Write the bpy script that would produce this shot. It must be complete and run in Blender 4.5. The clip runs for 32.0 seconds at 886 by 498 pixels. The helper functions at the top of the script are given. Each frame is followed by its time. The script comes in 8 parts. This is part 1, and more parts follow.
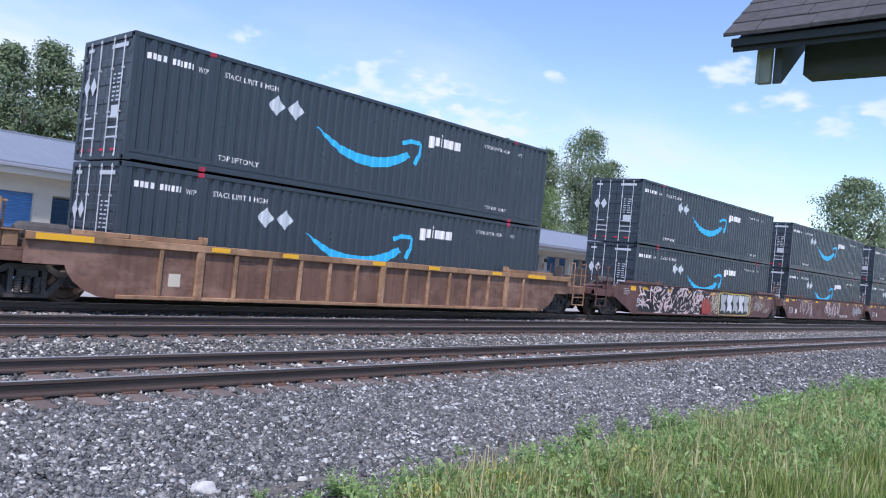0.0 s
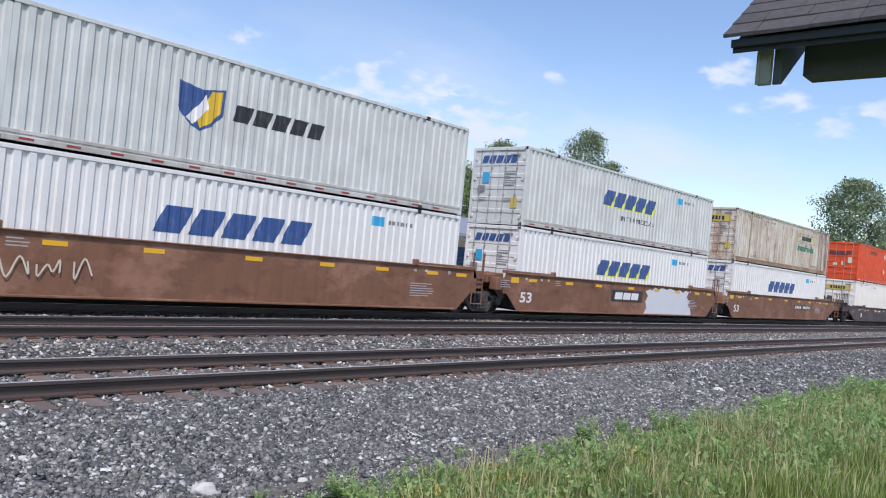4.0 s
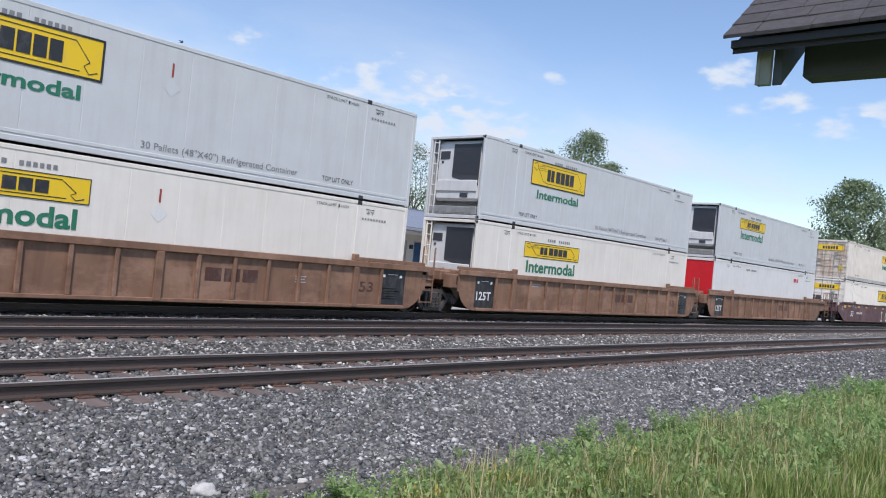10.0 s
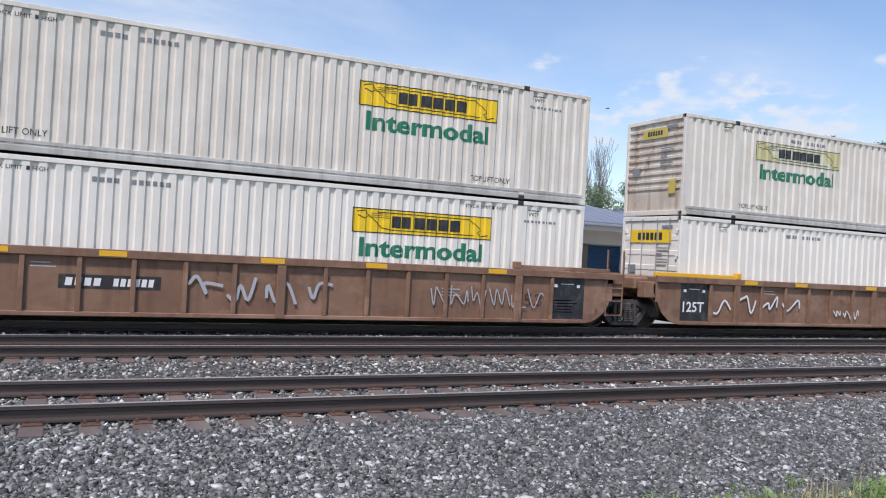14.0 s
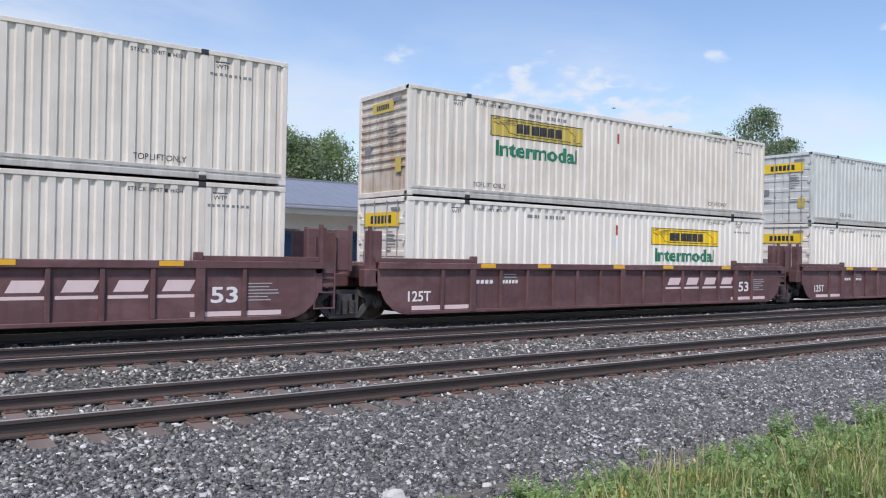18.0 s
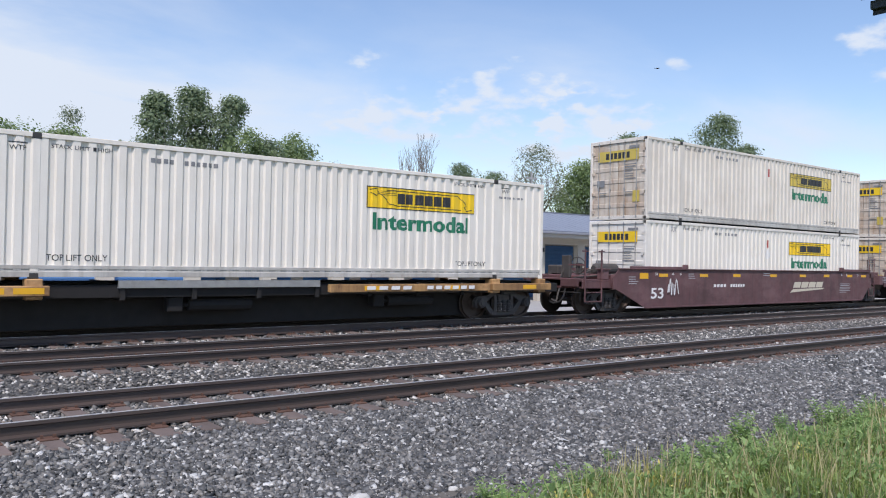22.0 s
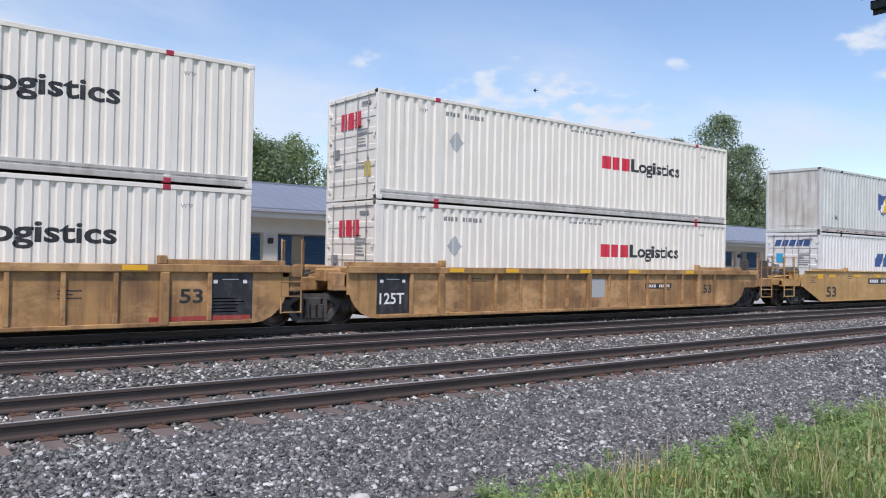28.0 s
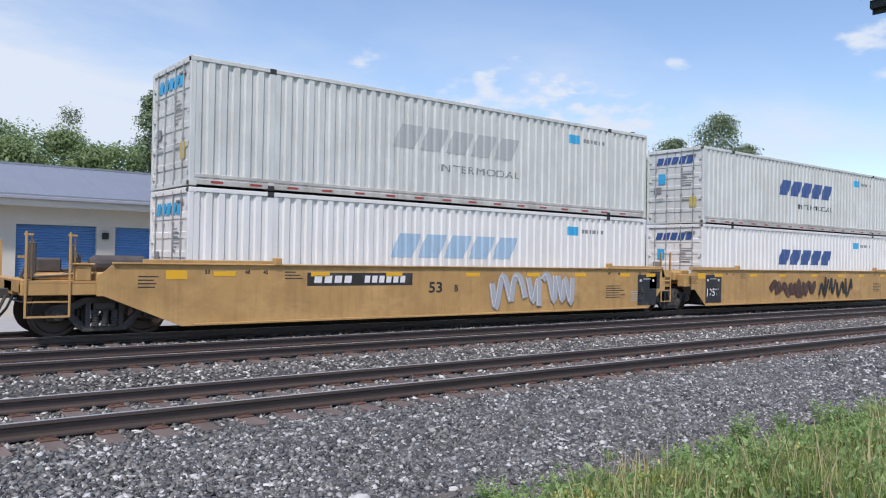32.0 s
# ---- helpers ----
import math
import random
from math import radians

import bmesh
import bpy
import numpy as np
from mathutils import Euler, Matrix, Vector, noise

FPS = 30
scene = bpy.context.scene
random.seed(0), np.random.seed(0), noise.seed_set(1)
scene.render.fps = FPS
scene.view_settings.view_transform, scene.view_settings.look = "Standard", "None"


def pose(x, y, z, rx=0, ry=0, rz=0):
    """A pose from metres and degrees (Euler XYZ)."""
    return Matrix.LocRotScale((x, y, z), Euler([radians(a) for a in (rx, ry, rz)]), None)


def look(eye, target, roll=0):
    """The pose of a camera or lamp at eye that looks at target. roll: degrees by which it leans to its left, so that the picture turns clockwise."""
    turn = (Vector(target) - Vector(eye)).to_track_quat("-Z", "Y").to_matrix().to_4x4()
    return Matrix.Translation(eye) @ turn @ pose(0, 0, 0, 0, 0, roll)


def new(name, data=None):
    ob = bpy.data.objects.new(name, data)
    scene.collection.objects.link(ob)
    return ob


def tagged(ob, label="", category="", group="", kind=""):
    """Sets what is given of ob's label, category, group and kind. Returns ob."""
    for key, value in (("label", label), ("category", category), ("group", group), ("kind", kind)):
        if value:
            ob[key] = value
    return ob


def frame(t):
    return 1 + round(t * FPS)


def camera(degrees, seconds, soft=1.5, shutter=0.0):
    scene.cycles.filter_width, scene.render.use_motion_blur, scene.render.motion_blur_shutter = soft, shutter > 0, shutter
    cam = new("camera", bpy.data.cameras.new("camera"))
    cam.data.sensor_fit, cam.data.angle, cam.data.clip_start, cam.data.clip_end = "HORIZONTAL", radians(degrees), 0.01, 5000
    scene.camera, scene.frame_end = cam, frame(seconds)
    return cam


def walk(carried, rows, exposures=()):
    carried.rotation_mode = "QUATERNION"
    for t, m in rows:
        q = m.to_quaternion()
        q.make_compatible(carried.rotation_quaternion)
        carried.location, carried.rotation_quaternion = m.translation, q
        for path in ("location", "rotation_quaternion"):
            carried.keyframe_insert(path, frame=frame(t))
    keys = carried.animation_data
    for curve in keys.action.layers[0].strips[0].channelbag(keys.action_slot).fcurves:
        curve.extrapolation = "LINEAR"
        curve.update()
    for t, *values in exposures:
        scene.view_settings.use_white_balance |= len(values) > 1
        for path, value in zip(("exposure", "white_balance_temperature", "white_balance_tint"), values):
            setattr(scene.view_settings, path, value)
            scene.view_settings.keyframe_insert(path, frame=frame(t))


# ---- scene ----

# ---------------------------------------------------------------- camera
EYE = (0.0, 0.0, 1.757)
# seconds, yaw, pitch, roll, and the eye's small drift in x, y, z
WALK = (
    (0, -47.763, 0.739, -5.582, 0, 0, 0),
    (0.5, -47.763, 0.739, -5.582, 0, 0, 0),
    (1, -47.759, 0.761, -5.574, 0, 0, 0),
    (1.5, -47.761, 0.792, -5.587, 0, 0, 0),
    (2, -47.761, 0.792, -5.587, 0, 0, 0),
    (2.5, -47.762, 0.796, -5.578, 0, 0, 0),
    (4.5, -47.763, 0.814, -5.565, 0, 0, 0),
    (5, -47.758, 0.826, -5.606, 0, 0, 0),
    (5.5, -47.764, 0.849, -5.59, 0, 0, 0),
    (6, -47.764, 0.849, -5.59, 0, 0, 0),
    (8, -47.764, 0.849, -5.59, 0, 0, 0),
    (10, -47.768, 0.853, -5.584, 0, 0, 0),
    (10.5, -47.768, 0.853, -5.584, 0, 0, 0),
    (11, -47.003, 1.589, -5.471, -0.008, 0.001, -0.005),
    (11.5, -39.967, 1.588, -5.3, -0.012, -0.016, 0.005),
    (12, -37.971, 1.482, -5.388, -0.022, -0.015, 0.012),
    (12.5, -36.783, 1.529, -5.356, -0.015, -0.021, 0.01),
    (13, -35.766, 1.298, -5.055, -0.018, -0.012, 0.019),
    (13.5, -31.437, 0.744, -4.021, -0.018, -0.043, 0.021),
    (14, -25.632, 0.466, -3.124, -0.031, -0.044, 0.004),
    (14.5, -21.086, 0.362, -2.213, -0.027, -0.043, -0.006),
    (15, -18.646, 0.337, -1.758, -0.02, -0.045, 0.007),
    (15.5, -17.705, 0.228, -1.447, -0.017, -0.047, 0.018),
    (16, -20.164, -0.051, -1.256, -0.012, -0.049, 0.029),
    (16.5, -24.64, -0.295, -1.199, -0.011, -0.037, 0.037),
    (17, -29.313, -0.018, -0.997, 0, -0.036, 0.027),
    (17.5, -33.214, 0.179, -0.998, -0.005, -0.036, 0.027),
    (18, -35.658, 0.324, -1.07, -0.005, -0.028, 0.017),
    (18.5, -36.914, 0.438, -1.036, 0.013, -0.008, 0.011),
    (19, -37.738, 0.555, -1.156, 0.006, 0.001, 0.011),
    (19.5, -38.114, 0.643, -1.079, 0.004, -0.007, 0.007),
    (20, -38.213, 0.691, -1.118, 0, 0, 0),
    (20.5, -38.206, 0.696, -1.154, 0, 0, 0),
    (23, -38.187, 0.697, -1.14, 0, 0, 0),
    (25.5, -38.187, 0.697, -1.14, 0, 0, 0),
    (28.5, -38.187, 0.697, -1.14, 0, 0, 0),
    (29, -38.2, 0.704, -1.104, 0, 0, 0),
    (29.5, -38.209, 0.718, -1.06, 0, 0, 0),
    (30, -38.211, 0.724, -1.049, 0, 0, 0),
    (30.5, -38.215, 0.724, -1.053, 0, 0, 0),
    (31, -38.211, 0.724, -1.049, 0, 0, 0),
    (31.5, -38.201, 0.718, -1.065, 0, 0, 0),
    (32, -38.202, 0.711, -1.065, 0, 0, 0),
)
EXPOSURES = ((0, 0.25, 5900, 21), (2.5, 0.25, 5900, 21), (4.5, 0.06, 6400, 17), (12, 0.03, 6400, 17), (32, 0.03, 6400, 17))
cam = camera(58.66, 32.0, soft=1.1)
walk(cam, [(t, pose(EYE[0] + dx, EYE[1] + dy, EYE[2] + dz, 90 + pitch, roll, yaw))
           for t, yaw, pitch, roll, dx, dy, dz in WALK], EXPOSURES)

# ---------------------------------------------------------------- light
SUN_ELEV, SUN_AZ = radians(58), radians(226)      # azimuth from +y, clockwise


def make_world():
    w = bpy.data.worlds.new("sky")
    scene.world = w
    w.use_nodes = True
    nt = w.node_tree
    nt.nodes.clear()
    N, L = nt.nodes.new, nt.links.new
    out = N("ShaderNodeOutputWorld")
    sky = N("ShaderNodeTexSky")
    sky.sky_type = "NISHITA"
    sky.sun_disc = False
    sky.sun_elevation, sky.sun_rotation = SUN_ELEV, SUN_AZ
    sky.altitude, sky.air_density, sky.dust_density, sky.ozone_density = 100, 1.15, 0.2, 3.2
    bg = N("ShaderNodeBackground")
    bg.inputs["Strength"].default_value = SKY_STRENGTH
    L(sky.outputs[0], bg.inputs["Color"])
    # clouds: the direction laid out on a flat layer overhead
    tc = N("ShaderNodeTexCoord")
    sep = N("ShaderNodeSeparateXYZ")
    L(tc.outputs["Generated"], sep.inputs[0])

    def m(op, a, b=None, c=None):
        n = N("ShaderNodeMath")
        n.operation = op
        for i, v in enumerate((a, b, c)):
            if v is None:
                continue
            if isinstance(v, (int, float)):
                n.inputs[i].default_value = v
            else:
                L(v, n.inputs[i])
        return n.outputs[0]
    up = m("ADD", m("MAXIMUM", sep.outputs[2], 0.0), 0.16)
    px, py = m("DIVIDE", sep.outputs[0], up), m("DIVIDE", sep.outputs[1], up)
    comb = N("ShaderNodeCombineXYZ")
    L(px, comb.inputs[0])
    L(py, comb.inputs[1])
    wisp = N("ShaderNodeTexNoise")
    wisp.inputs["Scale"].default_value = 0.85
    wisp.inputs["Detail"].default_value = 9
    wisp.inputs["Roughness"].default_value = 0.56
    wisp.inputs["Distortion"].default_value = 0.35
    off = N("ShaderNodeMapping")
    off.inputs["Location"].default_value = CLOUD_SHIFT
    off.inputs["Scale"].default_value = (0.8, 1.25, 1)
    L(comb.outputs[0], off.inputs["Vector"])
    L(off.outputs[0], wisp.inputs["Vector"])
    puff = N("ShaderNodeTexNoise")
    puff.inputs["Scale"].default_value = 3.4
    puff.inputs["Detail"].default_value = 6
    puff.inputs["Roughness"].default_value = 0.5
    L(off.outputs[0], puff.inputs["Vector"])

    fluff = N("ShaderNodeTexNoise")
    fluff.inputs["Scale"].default_value = 26
    fluff.inputs["Detail"].default_value = 6
    stretch = N("ShaderNodeMapping")
    stretch.inputs["Scale"].default_value = (1, 1, 2.2)
    L(tc.outputs["Generated"], stretch.inputs["Vector"])
    L(stretch.outputs[0], fluff.inputs["Vector"])

    def ramp(v, a, b, gain):
        r = N("ShaderNodeMapRange")
        r.interpolation_type = "SMOOTHSTEP"
        L(v, r.inputs[0])
        r.inputs[1].default_value, r.inputs[2].default_value = a, b
        r.inputs[3].default_value, r.inputs[4].default_value = 0.0, gain
        return r.outputs[0]
    low = m("SUBTRACT", 1.0, ramp(sep.outputs[2], 0.02, 0.42, 0.95))      # denser toward the horizon
    veil = m("MULTIPLY", ramp(wisp.outputs[0], 0.44, 0.74, 0.62), m("ADD", low, 0.05))
    total = m("ADD", veil, ramp(puff.outputs[0], 0.68, 0.80, 0.35))
    # banks and small clouds that stand at their places in the sky: direction, inner and outer radius in degrees, density
    for (cx, cy, cz), r0, r1, dens in CLOUDS:
        n = N("ShaderNodeVectorMath")
        n.operation = "SUBTRACT"
        n.inputs[1].default_value = Vector((cx, cy, cz)).normalized()
        L(tc.outputs["Generated"], n.inputs[0])
        flat = N("ShaderNodeVectorMath")
        flat.operation = "MULTIPLY"
        flat.inputs[1].default_value = (1, 1, 2.0 if r1 < 9 else 1.0)
        L(n.outputs[0], flat.inputs[0])
        size = N("ShaderNodeVectorMath")
        size.operation = "LENGTH"
        L(flat.outputs[0], size.inputs[0])
        spot = m("SUBTRACT", 1.0, ramp(size.outputs["Value"], radians(r0), radians(r1), 1.0))
        if r1 < 9:
            torn = ramp(m("ADD", m("MULTIPLY", spot, 0.75), m("MULTIPLY", m("SUBTRACT", fluff.outputs[0], 0.5), 3.4)), 0.30, 1.25, dens)
            torn = m("MULTIPLY", torn, ramp(spot, 0.0, 0.45, 1.0))
        else:
            torn = m("MULTIPLY", spot, ramp(wisp.outputs[0], 0.28, 0.62, dens))
        total = m("ADD", total, torn)
    cover = m("MINIMUM", total, 0.97)
    cloud = N("ShaderNodeBackground")
    cloud.inputs["Color"].default_value = (0.80, 0.91, 1.0, 1)
    cloud.inputs["Strength"].default_value = CLOUD_STRENGTH
    mix = N("ShaderNodeMixShader")
    L(cover, mix.inputs[0])
    L(bg.outputs[0], mix.inputs[1])
    L(cloud.outputs[0], mix.inputs[2])
    L(mix.outputs[0], out.inputs["Surface"])


SKY_STRENGTH, CLOUD_STRENGTH, CLOUD_SHIFT = 0.158, 0.88, (3.1, 1.7, 0.0)
CLOUDS = (((-0.15, 0.955, 0.26), 8, 36, 1.0), ((0.03, 0.98, 0.17), 5, 26, 0.5), ((0.72, 0.67, 0.13), 2, 11, 0.6), ((0.84, 0.53, 0.10), 2, 10, 0.6), ((0.41, 0.90, 0.14), 3, 13, 0.4),
          ((0.891, 0.381, 0.249), 0.6, 3.4, 0.95), ((0.918, 0.33, 0.219), 0.6, 3.2, 0.95), ((0.899, 0.381, 0.217), 0.3, 2.2, 0.85), ((0.942, 0.277, 0.191), 0.6, 3.4, 0.9),
          ((0.519, 0.82, 0.241), 0.3, 2.2, 0.85), ((0.793, 0.562, 0.236), 0.2, 1.4, 0.75), ((0.955, 0.22, 0.21), 0.6, 3.6, 0.8), ((0.66, 0.72, 0.195), 1.5, 8.5, 0.85), ((0.74, 0.65, 0.165), 1.5, 8.0, 0.85), ((0.55, 0.81, 0.165), 1.0, 7.0, 0.7))
make_world()
sun_data = bpy.data.lights.new("sun", "SUN")
sun_data.energy, sun_data.angle, sun_data.color = 3.9, radians(5), (1.0, 0.965, 0.915)
sun = new("sun", sun_data)
sun.matrix_world = look((0, 0, 50), (-math.sin(SUN_AZ) * math.cos(SUN_ELEV) * 50,
                                     -math.cos(SUN_AZ) * math.cos(SUN_ELEV) * 50,
                                     50 - math.sin(SUN_ELEV) * 50))

# ---------------------------------------------------------------- materials
MATS = {}


def nodes_of(name):
    mt = bpy.data.materials.new(name)
    mt.use_nodes = True
    nt = mt.node_tree
    bsdf = nt.nodes["Principled BSDF"]
    return mt, nt, bsdf


def mixrgb(nt, fac, a, b, mode="MIX"):
    n = nt.nodes.new("ShaderNodeMix")
    n.data_type, n.blend_type = "RGBA", mode
    for sock, v in ((n.inputs[0], fac), (n.inputs[6], a), (n.inputs[7], b)):
        if isinstance(v, (int, float)):
            sock.default_value = v
        elif isinstance(v, tuple):
            sock.default_value = (*v[:3], 1)
        else:
            nt.links.new(v, sock)
    return n.outputs[2]


def noise_of(nt, scale, detail=6, rough=0.55, stretch=None, shift=0.0):
    tc = nt.nodes.new("ShaderNodeTexCoord")
    mp = nt.nodes.new("ShaderNodeMapping")
    nt.links.new(tc.outputs["Object"], mp.inputs["Vector"])
    if stretch:
        mp.inputs["Scale"].default_value = stretch
    oi = nt.nodes.new("ShaderNodeObjectInfo")
    mul = nt.nodes.new("ShaderNodeMath")
    mul.operation = "MULTIPLY_ADD"
    nt.links.new(oi.outputs["Random"], mul.inputs[0])
    mul.inputs[1].default_value, mul.inputs[2].default_value = 37.0, shift
    nt.links.new(mul.outputs[0], mp.inputs["Location"])
    n = nt.nodes.new("ShaderNodeTexNoise")
    n.inputs["Scale"].default_value, n.inputs["Detail"].default_value = scale, detail
    n.inputs["Roughness"].default_value = rough
    nt.links.new(mp.outputs[0], n.inputs["Vector"])
    return n.outputs[0]


def stepped(nt, v, a, b, lo=0.0, hi=1.0):
    r = nt.nodes.new("ShaderNodeMapRange")
    nt.links.new(v, r.inputs[0])
    r.inputs[1].default_value, r.inputs[2].default_value = a, b
    r.inputs[3].default_value, r.inputs[4].default_value = lo, hi
    return r.outputs[0]


def bump_of(nt, bsdf, height, strength, dist):
    b = nt.nodes.new("ShaderNodeBump")
    b.inputs["Strength"].default_value, b.inputs["Distance"].default_value = strength, dist
    nt.links.new(height, b.inputs["Height"])
    nt.links.new(b.outputs[0], bsdf.inputs["Normal"])


def paint(name, col, dirt=0.3, dirt_col=(0.16, 0.13, 0.10), rust=0.0, rough=0.5, streak=0.5, metal=0.0, scar=None, chalk=0.0):
    """Weathered paint: broad stains, run-down streaks and, where asked, rust blooms."""
    if name in MATS:
        return MATS[name]
    mt, nt, bsdf = nodes_of(name)
    broad = stepped(nt, noise_of(nt, 0.9, 8, 0.62), 0.38, 0.66, 0, dirt)
    c = mixrgb(nt, broad, col, dirt_col)
    runs = stepped(nt, noise_of(nt, 1.0, 7, 0.6, (5.0, 5.0, 0.35), 5), 0.47, 0.70, 0, min(0.9, dirt * streak * 1.8))
    c = mixrgb(nt, runs, c, tuple(x * 0.8 for x in dirt_col))
    if chalk > 0:                 # sun-bleached patches and scraped bands
        worn = stepped(nt, noise_of(nt, 0.45, 9, 0.7, (1.0, 1.0, 1.8), 31), 0.50, 0.62, 0, chalk)
        c = mixrgb(nt, worn, c, tuple(min(1, x * 1.5 + 0.05) for x in col))
        soot = stepped(nt, noise_of(nt, 1.6, 8, 0.65, (0.7, 0.7, 1.3), 47), 0.54, 0.68, 0, chalk)
        c = mixrgb(nt, soot, c, tuple(x * 0.4 for x in col))
    if rust > 0:
        spots = stepped(nt, noise_of(nt, 2.2, 9, 0.66, (1.6, 1.6, 0.6), 11), 0.66 - 0.22 * rust, 0.76 - 0.14 * rust, 0, 0.9)
        c = mixrgb(nt, spots, c, (0.13, 0.05, 0.022))
    if scar:                      # deep rust runs within one stretch of the side
        tc = nt.nodes.new("ShaderNodeTexCoord")
        sx = nt.nodes.new("ShaderNodeSeparateXYZ")
        nt.links.new(tc.outputs["Object"], sx.inputs[0])
        near = stepped(nt, sx.outputs[0], scar[0], scar[1])
        run = stepped(nt, noise_of(nt, 1.0, 8, 0.65, (4.5, 4.5, 0.3), 21), 0.44, 0.56)
        mul = nt.nodes.new("ShaderNodeMath")
        mul.operation = "MULTIPLY"
        nt.links.new(near, mul.inputs[0])
        nt.links.new(run, mul.inputs[1])
        c = mixrgb(nt, mul.outputs[0], c, (0.15, 0.05, 0.02))
    fine = noise_of(nt, 38, 5, 0.6)
    c = mixrgb(nt, 0.12, c, mixrgb(nt, fine, (0.2, 0.2, 0.2), (1, 1, 1)), "MULTIPLY")
    nt.links.new(c, bsdf.inputs["Base Color"])
    nt.links.new(stepped(nt, noise_of(nt, 3, 5), 0.3, 0.7, rough - 0.08, rough + 0.18), bsdf.inputs["Roughness"])
    bsdf.inputs["Metallic"].default_value = metal
    bump_of(nt, bsdf, fine, 0.15, 0.004)
    MATS[name] = mt
    return mt


def ink(name, col, wear=0.25, rough=0.5):
    """Painted lettering or film, a little worn."""
    if name in MATS:
        return MATS[name]
    mt, nt, bsdf = nodes_of(name)
    w = stepped(nt, noise_of(nt, 6, 8, 0.65, (1, 1, 0.5)), 0.5, 0.8, 0, wear)
    nt.links.new(mixrgb(nt, w, col, (0.38, 0.36, 0.32)), bsdf.inputs["Base Color"])
    bsdf.inputs["Roughness"].default_value = rough
    MATS[name] = mt
    return mt


def plain(name, col, rough=0.6, metal=0.0, var=0.25, scale=6.0, bump=0.2, stretch=None, island=0.0):
    if name in MATS:
        return MATS[name]
    mt, nt, bsdf = nodes_of(name)
    n = noise_of(nt, scale, 7, 0.6, stretch)
    c = mixrgb(nt, n, tuple(x * (1 - var) for x in col), tuple(min(1, x * (1 + var)) for x in col))
    src = None
    if island:
        src = nt.nodes.new("ShaderNodeNewGeometry").outputs["Random Per Island"]
    else:
        src = nt.nodes.new("ShaderNodeObjectInfo").outputs["Random"]
    k = island or 0.12
    c = mixrgb(nt, 1.0, c, mixrgb(nt, src, (1 - k,) * 3, (1 + k,) * 3), "MULTIPLY")
    nt.links.new(c, bsdf.inputs["Base Color"])
    bsdf.inputs["Roughness"].default_value, bsdf.inputs["Metallic"].default_value = rough, metal
    if bump:
        bump_of(nt, bsdf, noise_of(nt, scale * 5, 6), bump, 0.01)
    MATS[name] = mt
    return mt


def stone_mat(name, dark, light, warm):
    """Crushed stone: each piece its own grey, with a speckled face."""
    mt, nt, bsdf = nodes_of(name)
    rnd = nt.nodes.new("ShaderNodeNewGeometry").outputs["Random Per Island"]
    ramp = nt.nodes.new("ShaderNodeValToRGB")
    ramp.color_ramp.interpolation = "LINEAR"
    e = ramp.color_ramp.elements
    e[0].position, e[0].color = 0.0, (*dark, 1)
    e[1].position, e[1].color = 1.0, (*light, 1)
    for p, k in ((0.34, 0.085), (0.66, 0.23), (0.89, 0.47)):
        el = e.new(p)
        el.color = (*(a + (b - a) * k for a, b in zip(dark, light)), 1)
    el = e.new(0.76)
    el.color = (*warm, 1)
    nt.links.new(rnd, ramp.inputs[0])
    sp = noise_of(nt, 60, 4)
    c = mixrgb(nt, 0.5, ramp.outputs[0], mixrgb(nt, sp, (0.35, 0.35, 0.35), (1, 1, 1)), "MULTIPLY")
    patch = stepped(nt, noise_of(nt, 0.5, 4), 0.4, 0.65, 0, 0.35)
    c = mixrgb(nt, patch, c, (0.11, 0.105, 0.10))
    nt.links.new(c, bsdf.inputs["Base Color"])
    bsdf.inputs["Roughness"].default_value = 0.62
    MATS[name] = mt
    return mt


def leaf_mat(name, a, b, trans=0.25):
    mt, nt, bsdf = nodes_of(name)
    rnd = nt.nodes.new("ShaderNodeNewGeometry").outputs["Random Per Island"]
    c = mixrgb(nt, rnd, a, b)
    c = mixrgb(nt, stepped(nt, noise_of(nt, 0.35, 3), 0.35, 0.7, 0, 0.4), c, tuple(x * 0.8 for x in a))
    nt.links.new(c, bsdf.inputs["Base Color"])
    bsdf.inputs["Roughness"].default_value = 0.6
    bsdf.inputs["Transmission Weight"].default_value = 0.0
    tr = nt.nodes.new("ShaderNodeBsdfTranslucent")
    nt.links.new(c, tr.inputs["Color"])
    mx = nt.nodes.new("ShaderNodeMixShader")
    mx.inputs[0].default_value = trans
    nt.links.new(bsdf.outputs[0], mx.inputs[1])
    nt.links.new(tr.outputs[0], mx.inputs[2])
    nt.links.new(mx.outputs[0], nt.nodes["Material Output"].inputs["Surface"])
    MATS[name] = mt
    return mt


# ---------------------------------------------------------------- mesh helpers
def finish(bm, name, smooth=False):
    me = bpy.data.meshes.new(name)
    bmesh.ops.recalc_face_normals(bm, faces=bm.faces)
    bm.to_mesh(me)
    bm.free()
    if smooth:
        me.polygons.foreach_set("use_smooth", [True] * len(me.polygons))
    return me


def mpart(name, me, material, parent=None, label="", loc=None):
    """Links a mesh as one object; the material sits on the object, so that meshes can be shared."""
    if not me.materials:
        me.materials.append(material)
    ob = new(name, me)
    ob.material_slots[0].link = "OBJECT"
    ob.material_slots[0].material = material
    if parent is not None:
        ob.parent = parent
    if loc is not None:
        ob.location = loc
    if label:
        ob["label"] = label
    return ob


def part(name, bm, material, parent=None, label="", loc=None, smooth=False):
    return mpart(name, finish(bm, name, smooth), material, parent, label, loc)


def thing(name, label, category, group="", kind="", at=None):
    ob = new(name)
    ob.empty_display_size = 0.2
    if at is not None:
        ob.matrix_basis = at
    return tagged(ob, label, category, group, kind)


MESHES = {}


